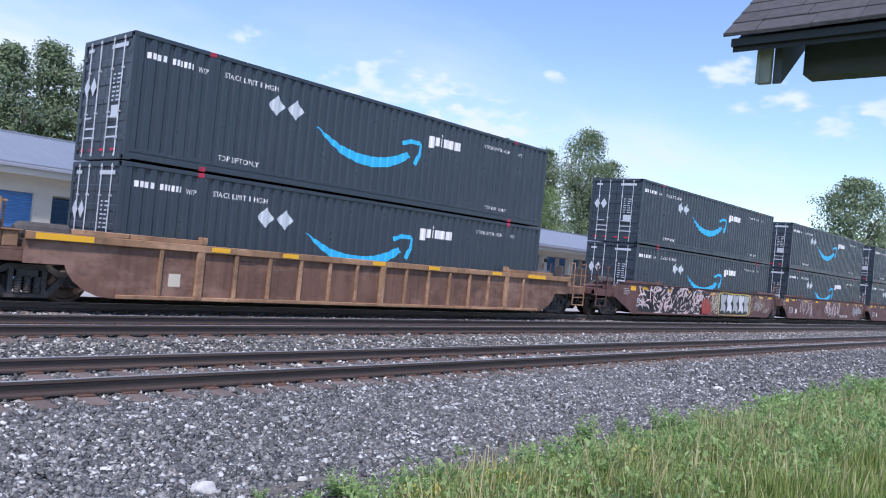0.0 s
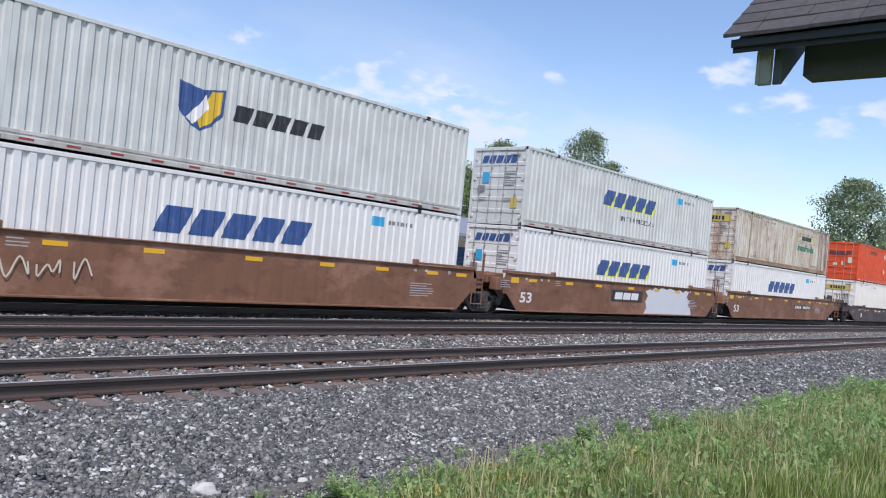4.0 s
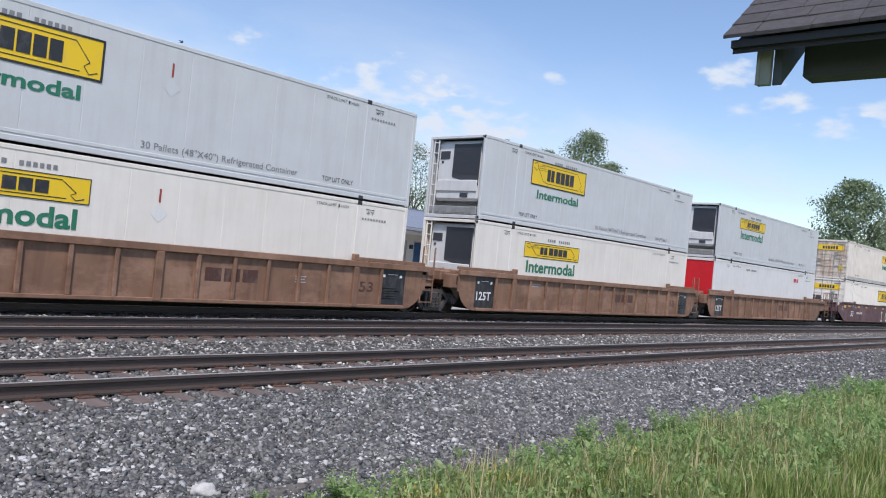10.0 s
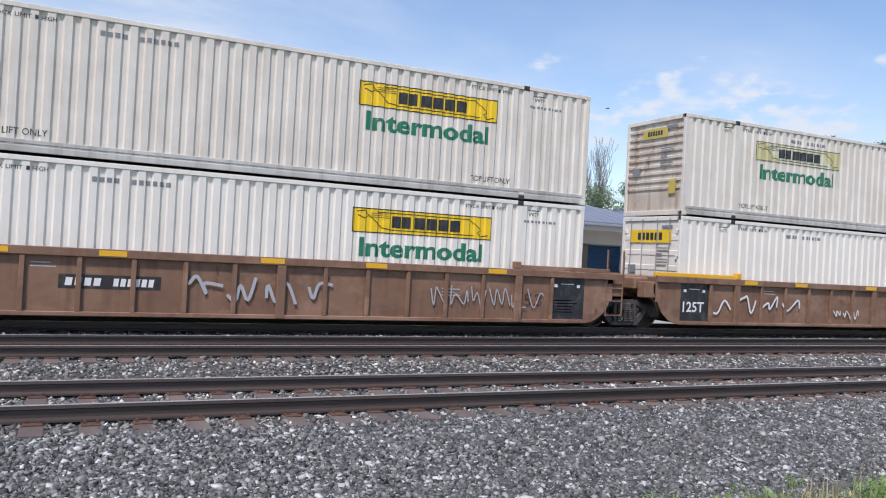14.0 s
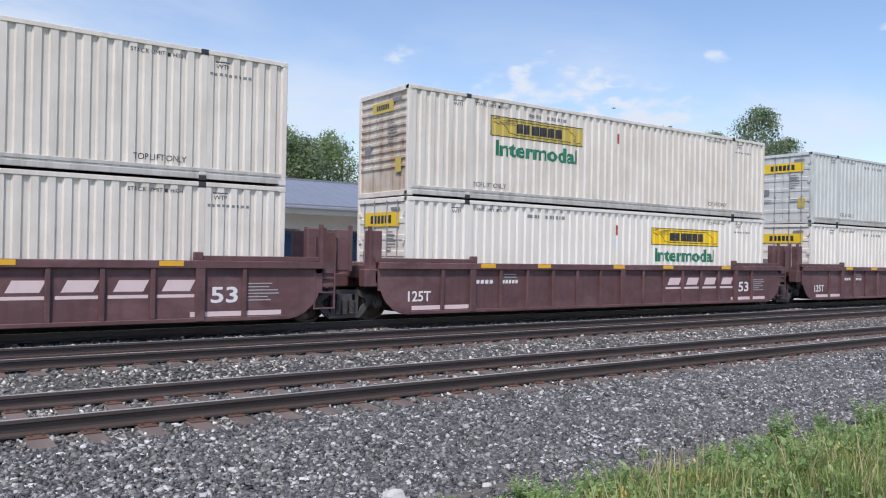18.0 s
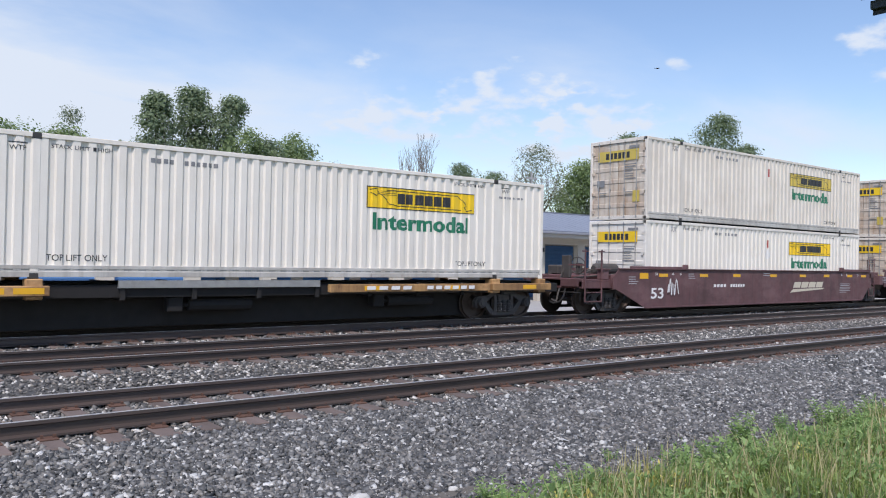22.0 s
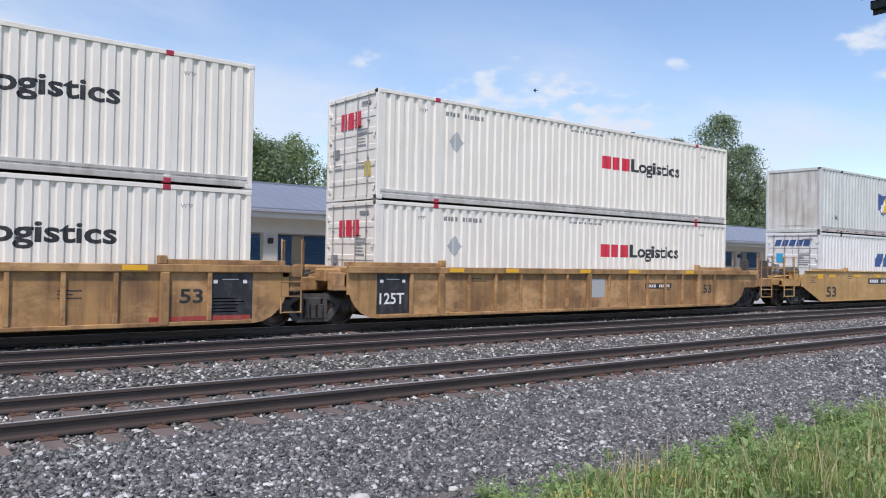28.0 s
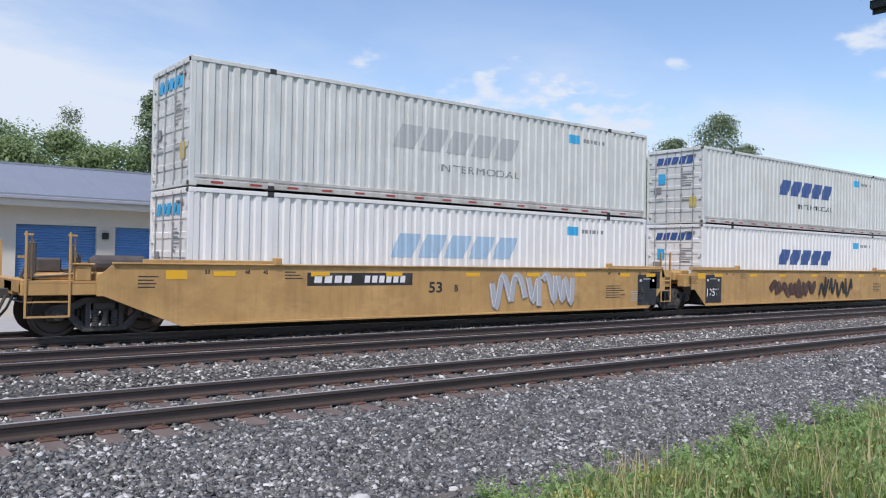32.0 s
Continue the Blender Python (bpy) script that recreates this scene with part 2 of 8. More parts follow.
def cached(key, build, smooth=False):
    if key not in MESHES:
        bm = bmesh.new()
        build(bm)
        MESHES[key] = finish(bm, str(key[0] if isinstance(key, tuple) else key), smooth)
    return MESHES[key]


def box(bm, x0, x1, y0, y1, z0, z1, bevel=0.0):
    vs = [bm.verts.new((x, y, z)) for x in (x0, x1) for y in (y0, y1) for z in (z0, z1)]
    fs = [bm.faces.new([vs[i] for i in q]) for q in ((0, 1, 3, 2), (4, 6, 7, 5), (0, 4, 5, 1), (2, 3, 7, 6), (0, 2, 6, 4), (1, 5, 7, 3))]
    if bevel > 0:
        es = {e for f in fs for e in f.edges}
        bmesh.ops.bevel(bm, geom=list(es), offset=bevel, segments=1, affect="EDGES")


def prism(bm, pts, y0, y1):
    """A flat outline of (x, z) points, given thickness along y."""
    a = [bm.verts.new((x, y0, z)) for x, z in pts]
    b = [bm.verts.new((x, y1, z)) for x, z in pts]
    n = len(pts)
    bm.faces.new(a)
    bm.faces.new(b[::-1])
    for i in range(n):
        bm.faces.new((a[i], b[i], b[(i + 1) % n], a[(i + 1) % n]))


def rod(bm, p, q, r, seg=8, r2=None):
    """A round bar from p to q, tapering from r to r2."""
    p, q = Vector(p), Vector(q)
    d = (q - p).normalized()
    u = d.orthogonal().normalized()
    w = d.cross(u)
    r2 = r if r2 is None else r2
    ring = [(u * math.cos(2 * math.pi * k / seg) + w * math.sin(2 * math.pi * k / seg)) for k in range(seg)]
    a = [bm.verts.new(p + e * r) for e in ring]
    b = [bm.verts.new(q + e * r2) for e in ring]
    for k in range(seg):
        bm.faces.new((a[k], a[(k + 1) % seg], b[(k + 1) % seg], b[k]))
    bm.faces.new(a[::-1])
    bm.faces.new(b)


def lathe_y(bm, prof, seg=28):
    """Turns (y, r) points about the y axis."""
    rings = []
    for y, r in prof:
        rings.append([bm.verts.new((r * math.cos(2 * math.pi * k / seg), y, r * math.sin(2 * math.pi * k / seg))) for k in range(seg)])
    for a, b in zip(rings, rings[1:]):
        for k in range(seg):
            bm.faces.new((a[k], a[(k + 1) % seg], b[(k + 1) % seg], b[k]))
    bm.faces.new(rings[0])
    bm.faces.new(rings[-1][::-1])


def grid_mesh(name, verts, faces, smooth=False):
    """A mesh from numpy arrays, all faces with the same number of corners."""
    me = bpy.data.meshes.new(name)
    k = faces.shape[1]
    me.vertices.add(len(verts))
    me.vertices.foreach_set("co", verts.astype(np.float32).ravel())
    me.loops.add(faces.size)
    me.loops.foreach_set("vertex_index", faces.astype(np.int32).ravel())
    me.polygons.add(len(faces))
    me.polygons.foreach_set("loop_start", np.arange(0, faces.size, k, dtype=np.int32))
    me.polygons.foreach_set("loop_total", np.full(len(faces), k, dtype=np.int32))
    me.update(calc_edges=True)
    if smooth:
        me.polygons.foreach_set("use_smooth", np.ones(len(faces), dtype=bool))
    return me

# ---------------------------------------------------------------- the plan (metres; x along the rails, z = 0 at the rail tops)
TRACKS = {"near": 9.77, "middle": 14.58, "far": 18.507}
PROFILE = ((-400, -0.35), (2.0, -0.32), (5.0, -0.36), (5.6, -0.42), (6.6, -0.40), (8.15, -0.215), (11.4, -0.215), (12.2, -0.30),
           (12.95, -0.215), (16.2, -0.215), (16.55, -0.25), (17.0, -0.215), (20.1, -0.215), (21.4, -0.5), (22.5, -0.42), (24.0, -0.3), (60, -0.3), (600, 4.0), (3000, 10.0))


def ground_z(y):
    for (a, za), (b, zb) in zip(PROFILE, PROFILE[1:]):
        if y <= b:
            k = (y - a) / (b - a)
            return za + (zb - za) * k
    return PROFILE[-1][1]


ROCK = stone_mat("ballast_stone", (0.032, 0.033, 0.033), (0.76, 0.745, 0.70), (0.225, 0.205, 0.18))
# paler, warmer mix for the stones in and between the tracks
ROCK_PALE = stone_mat("pale_ballast_stone", (0.05, 0.047, 0.042), (0.92, 0.87, 0.78), (0.31, 0.265, 0.215))
# bed coloured very dark, so the shade in the gaps between stones is painted
GRIT = plain("gap_shade_ballast_bed", (0.062, 0.060, 0.057), 0.95, 0, 0.6, 14.0, 0.9)
SOIL = plain("grassy_soil", (0.10, 0.13, 0.045), 0.95, 0, 0.5, 2.0, 0.5)
CONCRETE = plain("pale_concrete", (0.33, 0.325, 0.315), 0.85, 0, 0.15, 1.2, 0.2)
STEEL = plain("rail_steel", (0.078, 0.058, 0.05), 0.55, 0.2, 0.35, 5.0, 0.2, (0.4, 6, 6))
POLISHED = plain("rail_head_steel", (0.62, 0.60, 0.58), 0.42, 0.8, 0.2, 3.0, 0.0, (0.2, 20, 1))
DIRT = plain("pale_gritty_dirt", (0.115, 0.102, 0.085), 0.95, 0, 0.5, 9.0, 0.8)
TIE = plain("weathered_tie_wood", (0.135, 0.102, 0.086), 0.9, 0, 0.55, 5.0, 0.6, (1.0, 0.12, 1.0))
RUST = plain("rusty_tie_plate", (0.125, 0.066, 0.045), 0.85, 0.2, 0.4, 14.0, 0.4)


def build_ground():
    """One sheet from before the camera to the horizon, split into strips by surface."""
    xs = np.concatenate([[-3000, -800, -200, -80, -40], np.arange(-30, 100, 1.0), [120, 160, 240, 500, 1200, 3000]])
    ys = np.concatenate([[-400, -60, -20, -8, -4], np.arange(-2, 26, 0.25), np.arange(26, 60, 4.0), [70, 100, 200, 600, 3000]])
    X, Y = np.meshgrid(xs, ys, indexing="ij")
    Z = np.vectorize(ground_z)(Y)
    rng = np.random.default_rng(4)
    Z = Z + np.where((Y > 5.2) & (Y < 24), rng.normal(0, 0.008, Y.shape), 0) + np.where(Y < 5.0, 0.05 * np.sin(X * 0.7) * np.cos(Y * 0.9), 0)
    V = np.stack([X, Y, Z], -1).reshape(-1, 3)
    nx, ny = len(xs), len(ys)
    i, j = np.meshgrid(np.arange(nx - 1), np.arange(ny - 1), indexing="ij")
    a = (i * ny + j).ravel()
    F = np.stack([a, a + ny, a + ny + 1, a + 1], -1)
    me = grid_mesh("ground", V, F, True)
    for m in (SOIL, GRIT, CONCRETE, DIRT):
        me.materials.append(m)
    yc = (ys[j.ravel()] + ys[j.ravel() + 1]) / 2
    xc = (xs[i.ravel()] + xs[i.ravel() + 1]) / 2
    idx = np.where((yc > 4.7) & (yc < 5.75), 3, np.where((yc > 5.1) & (yc < 22.4), 1, np.where((yc > 22.4) & (yc < 40) & (xc < 95) & (xc > -40), 2, 0)))
    me.polygons.foreach_set("material_index", idx.astype(np.int32))
    tagged(new("ground", me), "grey ballast bed with grassy verge and concrete apron", "ground", kind="structure")


build_ground()


def stones(name, n, x0, x1, y0, y1, size, seed, label, lift=0.0, dens=None, ties=None, toe=0.0, flat=0.55, rock=None):
    """Loose crushed stone, every piece a split slab with uneven corners."""
    rng = np.random.default_rng(seed)
    lump = np.array([(-1, -1, -1), (1, -1, -1), (1, 1, -1), (-1, 1, -1), (-1, -1, 1), (1, -1, 1), (1, 1, 1), (-1, 1, 1)], dtype=float)
    quads = np.array([(0, 3, 2, 1), (4, 5, 6, 7), (0, 1, 5, 4), (1, 2, 6, 5), (2, 3, 7, 6), (3, 0, 4, 7)])
    px = x0 + (x1 - x0) * rng.random(n) ** (1.0 if dens is None else dens)
    py = rng.uniform(y0, y1, n)
    free = np.ones(n, bool)
    if ties is not None:         # the ties stay bare
        free = np.abs((px - ties + 0.2675) % 0.535 - 0.2675) > 0.095
    if toe:                      # the foot of the slope ends unevenly
        free &= py > y0 + toe * (0.5 + 0.3 * np.sin(px * 1.7) + 0.3 * np.sin(px * 4.3 + 1) + rng.normal(0, 0.22, n))
    px, py = px[free], py[free]
    n = len(px)
    s = size * np.clip(rng.lognormal(0, 0.30, n), 0.45, 1.75)
    pz = np.vectorize(ground_z)(py) + lift + s * rng.uniform(-0.25, 0.45, n)
    v = lump[None] * rng.uniform(0.45, 1.1, (n, 8, 3))
    v *= (s[:, None] * rng.uniform(0.6, 1.25, (n, 3)))[:, None, :] * np.array([1.0, 0.9, flat])
    q = rng.normal(size=(n, 4)) * np.array([1.0, 0.28, 0.28, 1.0])
    q /= np.linalg.norm(q, axis=1, keepdims=True)
    w, a, b, c = q.T
    R = np.stack([1 - 2 * (b * b + c * c), 2 * (a * b - c * w), 2 * (a * c + b * w), 2 * (a * b + c * w), 1 - 2 * (a * a + c * c),
                  2 * (b * c - a * w), 2 * (a * c - b * w), 2 * (b * c + a * w), 1 - 2 * (a * a + b * b)], -1).reshape(n, 3, 3)
    v = np.einsum("nij,nkj->nki", R, v) + np.stack([px, py, pz], -1)[:, None, :]
    F = (np.arange(n)[:, None, None] * 8 + quads[None]).reshape(-1, 4)
    ob = mpart(name, grid_mesh(name, v.reshape(-1, 3), F), rock or ROCK)
    return tagged(ob, label, "gravel", kind="stuff")


stones("ballast_stones", 92000, -3, 15, 5.5, 8.42, 0.0235, 11, "grey crushed stone on the shoulder of the near track", toe=0.38)
stones("ballast_stones", 26000, 15, 60, 5.6, 8.42, 0.030, 12, "grey crushed stone on the shoulder of the near track", dens=1.9, toe=0.3)
stones("ballast_stones", 46000, -4, 40, 8.4, 11.1, 0.025, 13, "grey crushed stone between the wooden ties", lift=0.002, dens=1.3, ties=-4, rock=ROCK_PALE)
stones("ballast_stones", 34000, -5, 60, 11.0, 13.25, 0.026, 14, "grey crushed stone between two tracks", dens=1.35, rock=ROCK_PALE)
stones("ballast_stones", 16000, -6, 70, 13.2, 15.9, 0.031, 15, "grey crushed stone inside the middle track", lift=0.0, dens=1.3, ties=-6, rock=ROCK_PALE)
stones("ballast_stones", 14000, -7, 80, 15.85, 17.5, 0.030, 16, "grey crushed stone beside the train's track", dens=1.3, rock=ROCK_PALE)
stones("ballast_stones", 4500, -14, -3, 5.45, 8.55, 0.045, 18, "grey crushed stone on the shoulder of the near track")
stones("ballast_stones", 3500, -7, 60, 17.5, 21.5, 0.045, 17, "grey crushed stone under the train", dens=1.2)
stones("loose_stones", 4200, -3, 26, 4.85, 5.85, 0.019, 20, "scattered grey stones on the dirt strip", dens=1.2)
stones("fine_gravel", 30000, 1.5, 30, 4.5, 5.8, 0.0125, 19, "fine pale gravel on the dirt strip beside the ballast", dens=1.4)

RAIL_PROFILE = ((-0.036, 0.0), (0.036, 0.0), (0.038, -0.035), (0.010, -0.05), (0.009, -0.13), (0.07, -0.15), (0.07, -0.172),
                (-0.07, -0.172), (-0.07, -0.15), (-0.009, -0.13), (-0.010, -0.05), (-0.038, -0.035))


def rail_mesh(bm):
    a = [bm.verts.new((-120, y, z)) for y, z in RAIL_PROFILE]
    b = [bm.verts.new((420, y, z)) for y, z in RAIL_PROFILE]
    n = len(a)
    for i in range(1, n):
        bm.faces.new((a[i], b[i], b[(i + 1) % n], a[(i + 1) % n]))
    bm.faces.new((a[0], b[0], b[1], a[1]))
    bm.faces.new(a)
    bm.faces.new(b[::-1])


def head_mesh(bm):
    box(bm, -120, 420, -0.026, 0.026, 0.0, 0.0025)


def tie_mesh(bm):
    box(bm, -0.115, 0.115, -1.30, 1.30, -0.36, -0.185, 0.012)


def plate_mesh(bm):
    box(bm, -0.095, 0.095, -0.17, 0.17, -0.185, -0.168, 0.004)
    for sx in (-0.06, 0.06):
        for sy in (-0.095, 0.095):
            box(bm, sx - 0.014, sx + 0.014, sy - 0.018, sy + 0.018, -0.168, -0.135)


def build_track(key, yc, x_ties):
    t = thing("railway_track", "two worn steel rails spiked to weathered wooden ties", "railway track", "parallel tracks", "structure", pose(0, yc, 0))
    rng = random.Random(int(yc * 10))
    for s in (-0.7525, 0.7525):
        r = mpart("rail", cached("rail", rail_mesh), STEEL, t, loc=(0, s, 0))
        mpart("running_surface", cached("rail_head", head_mesh), POLISHED, r, "polished top of the rail")
    x = x_ties[0]
    while x < x_ties[1]:
        tie = mpart("tie", cached("tie", tie_mesh), TIE, t, loc=(x + rng.uniform(-0.03, 0.03), rng.uniform(-0.05, 0.05), rng.uniform(-0.012, 0.006)))
        tie.rotation_euler = (0, 0, rng.uniform(-0.02, 0.02))
        if x < 45:
            for s in (-0.7525, 0.7525):
                mpart("tie_plate", cached("tie_plate", plate_mesh), RUST, tie, loc=(0, s, 0))
        x += 0.535
    return t


for key, span in (("near", (-4, 60)), ("middle", (-6, 70)), ("far", (-8, 60))):
    build_track(key, TRACKS[key], span)

# ---------------------------------------------------------------- storage building behind the tracks
SIDING = plain("cream_metal_siding", (0.62, 0.575, 0.48), 0.6, 0, 0.10, 1.5, 0.1)
FASCIA = plain("pale_fascia", (0.64, 0.60, 0.51), 0.55, 0, 0.06, 1.5, 0.05)
ROOF = plain("blue_grey_metal_roof", (0.235, 0.255, 0.295), 0.5, 0.15, 0.12, 0.8, 0.1)
GUTTER = plain("grey_gutter", (0.33, 0.34, 0.37), 0.5, 0.2, 0.1, 3.0, 0.05)
BLUE = plain("blue_roller_door", (0.085, 0.22, 0.46), 0.5, 0.0, 0.12, 2.0, 0.05)
DARKFIX = plain("dark_fixture", (0.03, 0.03, 0.032), 0.5, 0.2, 0.2, 5.0, 0.1)


def door_mesh(bm, w, h):
    """A roller door: horizontal curved slats."""
    n = int(h / 0.085)
    pts = []
    for i in range(n):
        z = h * i / n
        pts += [(0.0, z), (-0.018, z + 0.02), (-0.022, z + 0.045), (-0.015, z + 0.07)]
    pts.append((0.0, h))
    L = [bm.verts.new((0, y, z)) for y, z in pts]
    R = [bm.verts.new((w, y, z)) for y, z in pts]
    for a, b, c, d in zip(L, R, R[1:], L[1:]):
        bm.faces.new((a, b, c, d))
    bk = [bm.verts.new((x, 0.03, z)) for x, z in ((0, 0), (w, 0), (w, h), (0, h))]
    bm.faces.new(bk)


def storage_section(x0, x1, y_front, y_ridge, y_back, z_eave, z_ridge, doors, recess, hip=0.0):
    """One stepped section of a long, low row of garages. doors: (left, right, how far it stands back)."""
    g = -0.3
    b = thing("storage_building", "long low storage building with blue roller doors and metal roof", "storage building", "storage buildings", "", pose(0, 0, 0))
    bm = bmesh.new()
    z_head = 2.62
    y_eave = y_front - 0.62
    cuts = sorted(doors)
    # piers and the band over the doors
    edges = [x0] + [v for d in cuts for v in d[:2]] + [x1]
    for a, c in zip(edges[::2], edges[1::2]):
        if c - a > 0.02:
            box(bm, a, c, y_front, y_front + 0.3, g, z_head)
    box(bm, x0, x1, y_front - 0.02, y_front + 0.28, z_head, z_eave - 0.12)
    part("front_wall", bm, SIDING, b)
    bm = bmesh.new()
    box(bm, x0, x1, y_back - 0.2, y_back, g, z_eave - 0.1)
    part("back_wall", bm, SIDING, b)
    for xe, s in ((x0, 1), (x1, -1)):
        bm = bmesh.new()
        a, c = (xe, xe + 0.15) if s > 0 else (xe - 0.15, xe)
        pts = [(y_front + 0.3, g), (y_back - 0.2, g), (y_back - 0.2, z_eave - 0.1), (y_ridge, z_eave - 0.08 if hip and s < 0 else z_ridge - 0.1), (y_front + 0.3, z_eave - 0.08)]
        va = [bm.verts.new((a, y, z)) for y, z in pts]
        vb = [bm.verts.new((c, y, z)) for y, z in pts]
        bm.faces.new(va)
        bm.faces.new(vb[::-1])
        for i in range(5):
            bm.faces.new((va[i], vb[i], vb[(i + 1) % 5], va[(i + 1) % 5]))
        part("gable_wall", bm, SIDING, b)
    # roof slopes, each one sheet folded into raised seams; a hip cuts the trailing end
    xa, xb = x0 - 0.15, x1 + 0.15
    n = max(2, int((xb - xa) / 0.6))
    st = []
    for i in range(n + 1):
        x = xa + (xb - xa) * i / n
        st += [(x - 0.012, 0.0), (x, 0.016), (x + 0.012, 0.0)]
    st = st[1:-1]
    for ya, yb in ((y_eave, y_ridge), (y_back + 0.4, y_ridge)):
        bm = bmesh.new()
        rows = []
        for x, up in st:
            f = min(1.0, (xb - x) / (hip + 0.15) + 0.002) if hip else 1.0
            y2, z2 = ya + (yb - ya) * f, z_eave + (z_ridge - z_eave) * f
            rows.append([bm.verts.new(p) for p in ((x, ya, z_eave - 0.06), (x, ya, z_eave + up), (x, y2, z2 + up), (x, y2, z2 - 0.06))])
        for p, q in zip(rows, rows[1:]):
            for k in range(4):
                bm.faces.new((p[k], q[k], q[(k + 1) % 4], p[(k + 1) % 4]))
        bm.faces.new(rows[0])
        bm.faces.new(rows[-1][::-1])
        part("roof_slope", bm, ROOF, b)
    if hip:
        bm = bmesh.new()
        top = [bm.verts.new(p) for p in ((xb, y_eave, z_eave), (xb, y_back + 0.4, z_eave), (xb - hip - 0.15, y_ridge, z_ridge))]
        low = [bm.verts.new((v.co.x, v.co.y, v.co.z - 0.06)) for v in top]
        bm.faces.new(top)
        bm.faces.new(low[::-1])
        for k in range(3):
            bm.faces.new((top[k], low[k], low[(k + 1) % 3], top[(k + 1) % 3]))
        part("hip_slope", bm, ROOF, b)
    bm = bmesh.new()
    box(bm, xa, xb - (hip + 0.15 if hip else 0), y_ridge - 0.12, y_ridge + 0.12, z_ridge - 0.02, z_ridge + 0.05)
    part("ridge_cap", bm, ROOF, b)
    bm = bmesh.new()
    box(bm, x0 - 0.1, x1 + 0.1, y_eave + 0.005, y_front + 0.3, z_eave - 0.36, z_eave - 0.09)
    part("eave_box", bm, FASCIA, b, "cream fascia under the gutter")
    bm = bmesh.new()
    box(bm, x0 - 0.12, x1 + 0.12, y_eave - 0.11, y_eave, z_eave - 0.17, z_eave - 0.06, 0.015)
    part("gutter", bm, GUTTER, b)
    bm = bmesh.new()
    rod(bm, (x0 + 0.35, y_eave - 0.05, z_eave - 0.15), (x0 + 0.35, y_front - 0.06, z_eave - 0.7), 0.05)
    rod(bm, (x0 + 0.35, y_front - 0.06, z_eave - 0.7), (x0 + 0.35, y_front - 0.06, g), 0.05)
    part("downspout", bm, FASCIA, b)
    for k, (a, c, back) in enumerate(cuts):
        bm = bmesh.new()
        door_mesh(bm, c - a, z_head - g)
        part("roller_door", bm, BLUE, b, loc=(a, y_front + 0.16 + back, g))
        if back > 0.2:             # the doors stand back behind a row of piers
            nxt = cuts[k + 1][0] if k + 1 < len(cuts) else x1 - 0.16
            bm = bmesh.new()
            box(bm, c, nxt, y_front + 0.14 + back, y_front + 0.3 + back, g, z_head)
            part("recess_wall", bm, SIDING, b)
            if k == 0 or cuts[k - 1][2] != back:
                bm = bmesh.new()
                box(bm, a - 0.12, a - 0.002, y_front + 0.3, y_front + 0.3 + back, g, z_head)
                part("jamb", bm, SIDING, b)
            bm = bmesh.new()
            box(bm, a, nxt, y_front + 0.3, y_front + 0.3 + back, z_head + 0.02, z_head + 0.1)
            part("soffit", bm, SIDING, b)
        if k % 2 == 0:
            bm = bmesh.new()
            box(bm, c + 0.16, c + 0.36, y_front - 0.13, y_front, 2.2, 2.42, 0.02)
            part("wall_light", bm, DARKFIX, b)
    return b


def door_row(x0, n, w, pitch, back):
    return [(x0 + i * pitch, x0 + i * pitch + w, back(i)) for i in range(n)]


storage_section(-40, 2.75, 28.6, 33.0, 37.4, 3.22, 4.55, door_row(-38.95, 15, 2.1, 2.72, lambda i: 0.5), 0.5)
storage_section(2.8, 25.6, 28.0, 33.0, 38.0, 3.55, 5.0, door_row(4.8, 7, 2.42, 3.02, lambda i: 0.0 if i < 2 else 3.4), 0.9, hip=4.4)
storage_section(25.7, 95, 28.6, 33.0, 37.4, 3.3, 4.6, door_row(26.15, 22, 2.5, 3.02, lambda i: 3.0), 0.5)

# ---------------------------------------------------------------- trees
BARK = plain("bark", (0.10, 0.085, 0.065), 0.9, 0, 0.4, 4.0, 0.6)
BARE_BARK = plain("pale_grey_bark", (0.17, 0.15, 0.135), 0.9, 0, 0.3, 4.0, 0.4)
# leaf green lifted and greyed: the haze of distance is put into the colour
LEAVES = leaf_mat("tree_leaves", (0.15, 0.205, 0.115), (0.31, 0.385, 0.21), 0.45)
PALE_LEAVES = leaf_mat("young_tree_leaves", (0.22, 0.25, 0.165), (0.38, 0.41, 0.28), 0.45)
LIGHT_LEAVES = leaf_mat("bright_tree_leaves", (0.17, 0.24, 0.10), (0.33, 0.42, 0.18), 0.45)


